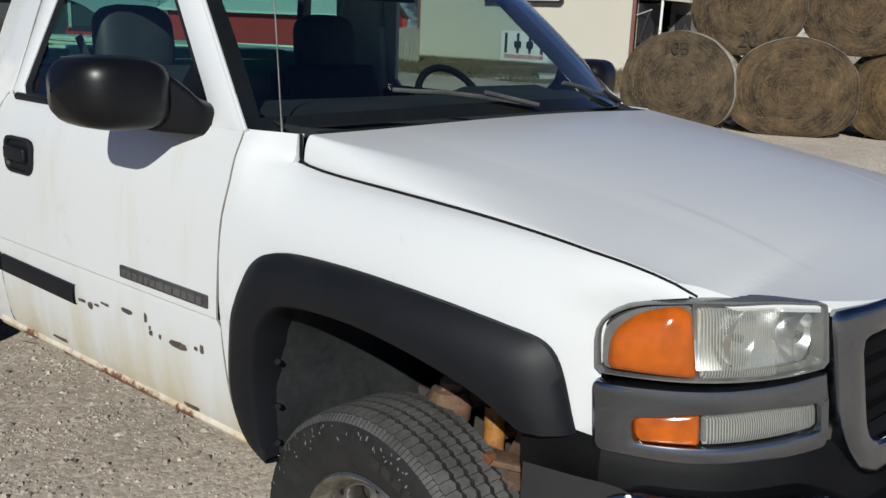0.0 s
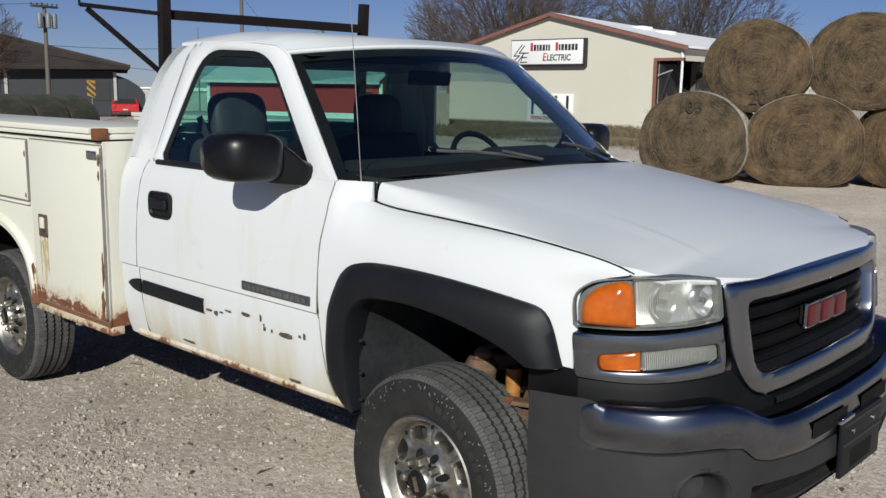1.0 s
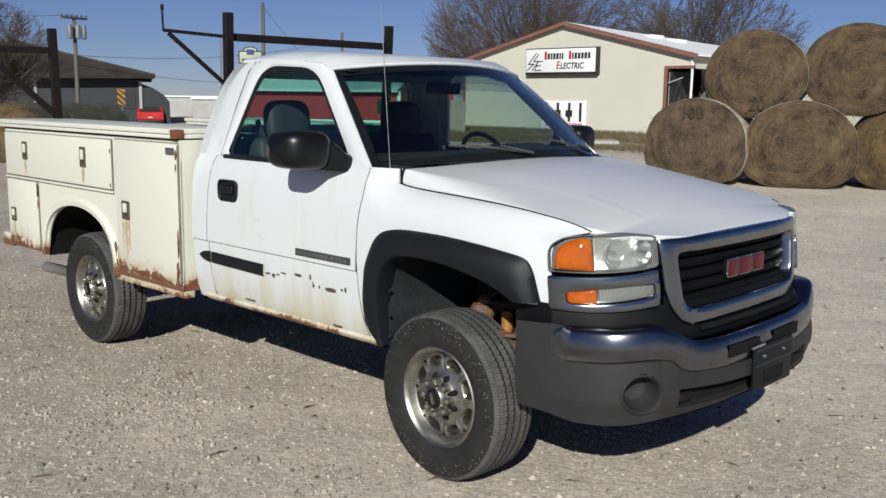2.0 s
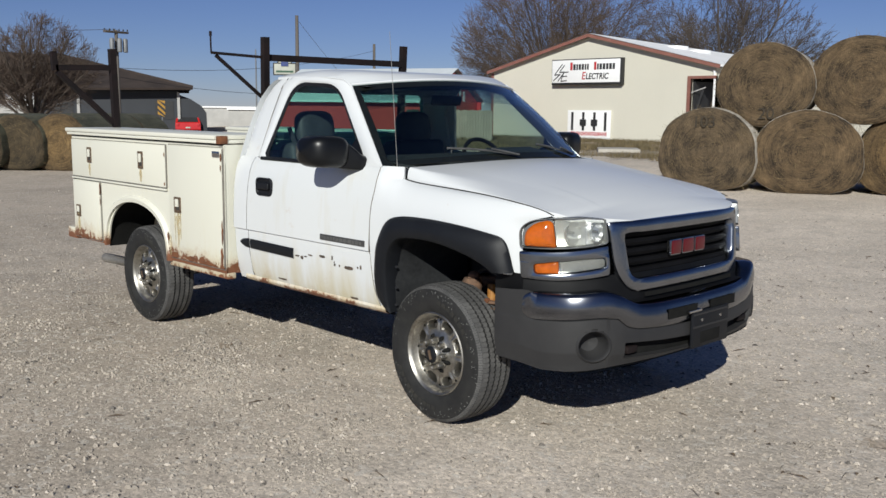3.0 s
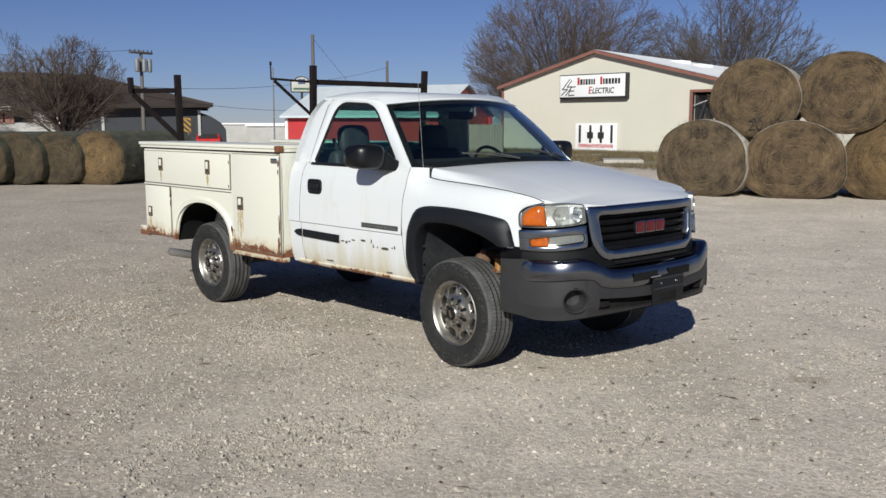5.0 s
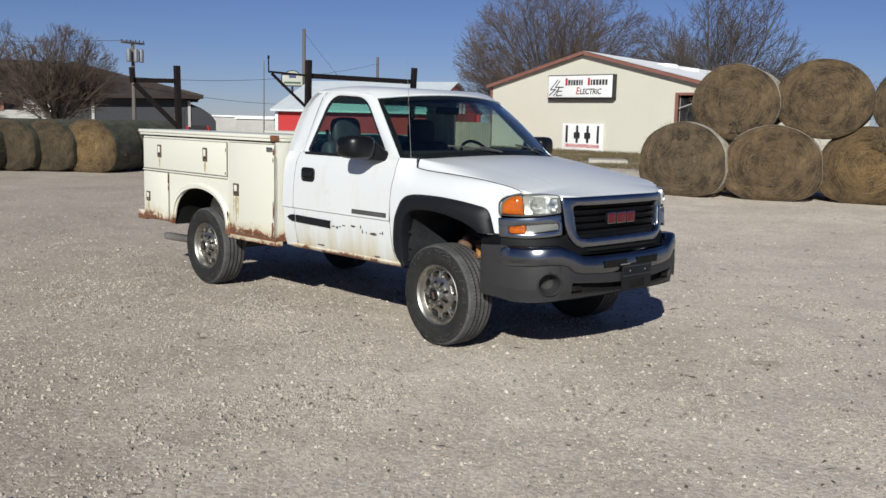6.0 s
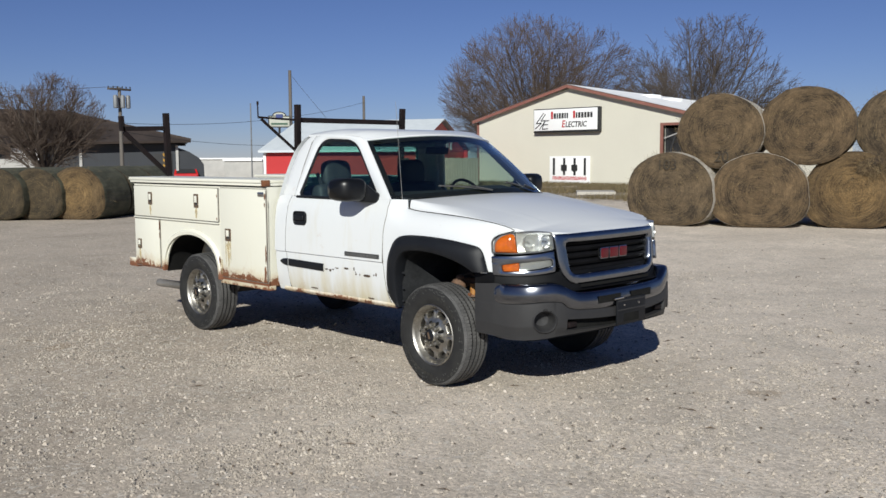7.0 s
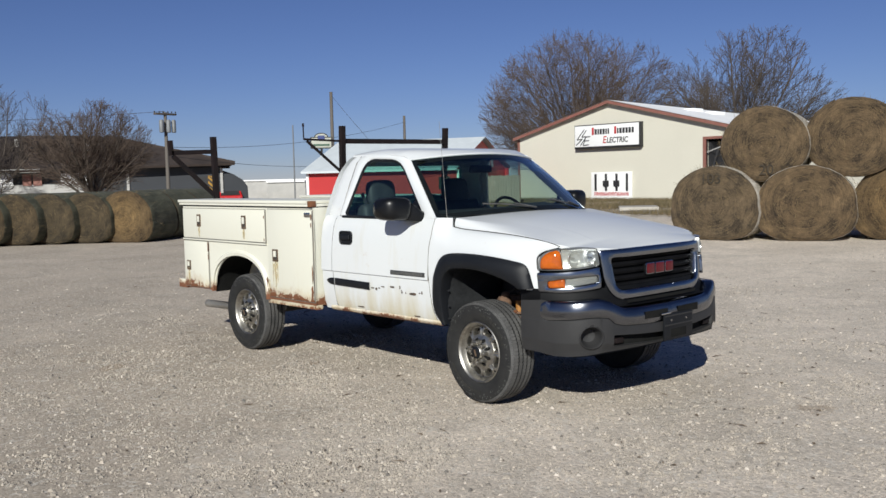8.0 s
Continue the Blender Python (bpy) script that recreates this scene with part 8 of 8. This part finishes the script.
def stone(rng, p, vs, fs):
    s = min(0.0036 + 0.0031 * rng.expovariate(1.0), 0.018)
    b = len(vs)
    a = rng.uniform(0, 6.28)
    ca, sa = math.cos(a), math.sin(a)
    sx, sy, sz = s * rng.uniform(0.8, 1.5), s * rng.uniform(0.7, 1.0), s * rng.uniform(0.75, 1.25)
    for x, y, z in ((1, 0, 0), (0.3, 0.9, 0.1), (-0.8, 0.5, 0), (-0.8, -0.6, 0.1), (0.3, -0.9, 0), (0.42, 0.08, 0.9), (-0.28, 0.40, 0.82), (-0.22, -0.42, 1.0)):
        x, y, z = x * rng.uniform(0.75, 1.2) * sx, y * rng.uniform(0.75, 1.2) * sy, z * sz * rng.uniform(0.8, 1.1)
        vs.append((p[0] + x * ca - y * sa, p[1] + x * sa + y * ca, p[2] + z - 0.002))
    for f in ((0, 1, 5), (1, 6, 5), (1, 2, 6), (2, 3, 6), (3, 7, 6), (3, 4, 7), (4, 0, 7), (0, 5, 7), (5, 6, 7)):
        fs.append(tuple(b + i for i in f))


def stone_place(rng):
    while True:
        if rng.random() < 0.55:
            x, y = rng.gauss(-0.3, 2.9), rng.gauss(-1.8, 2.2)
        else:
            x, y = rng.gauss(0.0, 7.0), rng.gauss(1.5, 6.0)
        c = noise.noise(Vector((x * 0.8, y * 0.8, 7))) + 0.6 * noise.noise(Vector((x * 2.7, y * 2.7, 2)))
        if rng.random() < 0.16 + 1.0 * max(0, c):
            return (x, y, rise(x, y) + lumps(x, y))


scatter("loose_gravel", "loose pale limestone chips scattered on the yard", "gravel", stone_material(), 150000, stone_place, stone)


def scrap(rng, p, vs, fs):
    """A curled leaf scrap or a bit of twig."""
    a, b = rng.uniform(0, 6.28), len(vs)
    ca, sa = math.cos(a), math.sin(a)
    ln, w = (rng.uniform(0.008, 0.024), rng.uniform(0.005, 0.011)) if rng.random() < 0.7 else (rng.uniform(0.03, 0.09), 0.0022)
    for u, v, h in ((-1, 0, 0.004), (-0.3, -1, 0.010), (0.5, -0.8, 0.008), (1, 0.1, 0.003), (0.4, 0.9, 0.012), (-0.4, 0.8, 0.006)):
        x, y = u * ln, v * w
        vs.append((p[0] + x * ca - y * sa, p[1] + x * sa + y * ca, p[2] + h * rng.uniform(0.6, 1.6)))
    fs += [(b, b + 1, b + 5), (b + 1, b + 2, b + 4, b + 5), (b + 2, b + 3, b + 4)]


def scrap_place(rng):
    x, y = rng.gauss(1.0, 5.0), rng.gauss(1.0, 4.5)
    return (x, y, rise(x, y) + lumps(x, y))


SCRAP = surface("dry_leaf_brown", (0.050, 0.038, 0.027), (0.15, 0.105, 0.066), 30, 90, (0.85, 0.95), 0, 0.1)
scatter("leaf_litter", "dark dry leaf scraps and twigs on the gravel", "leaf litter", SCRAP, 1000, scrap_place, scrap)
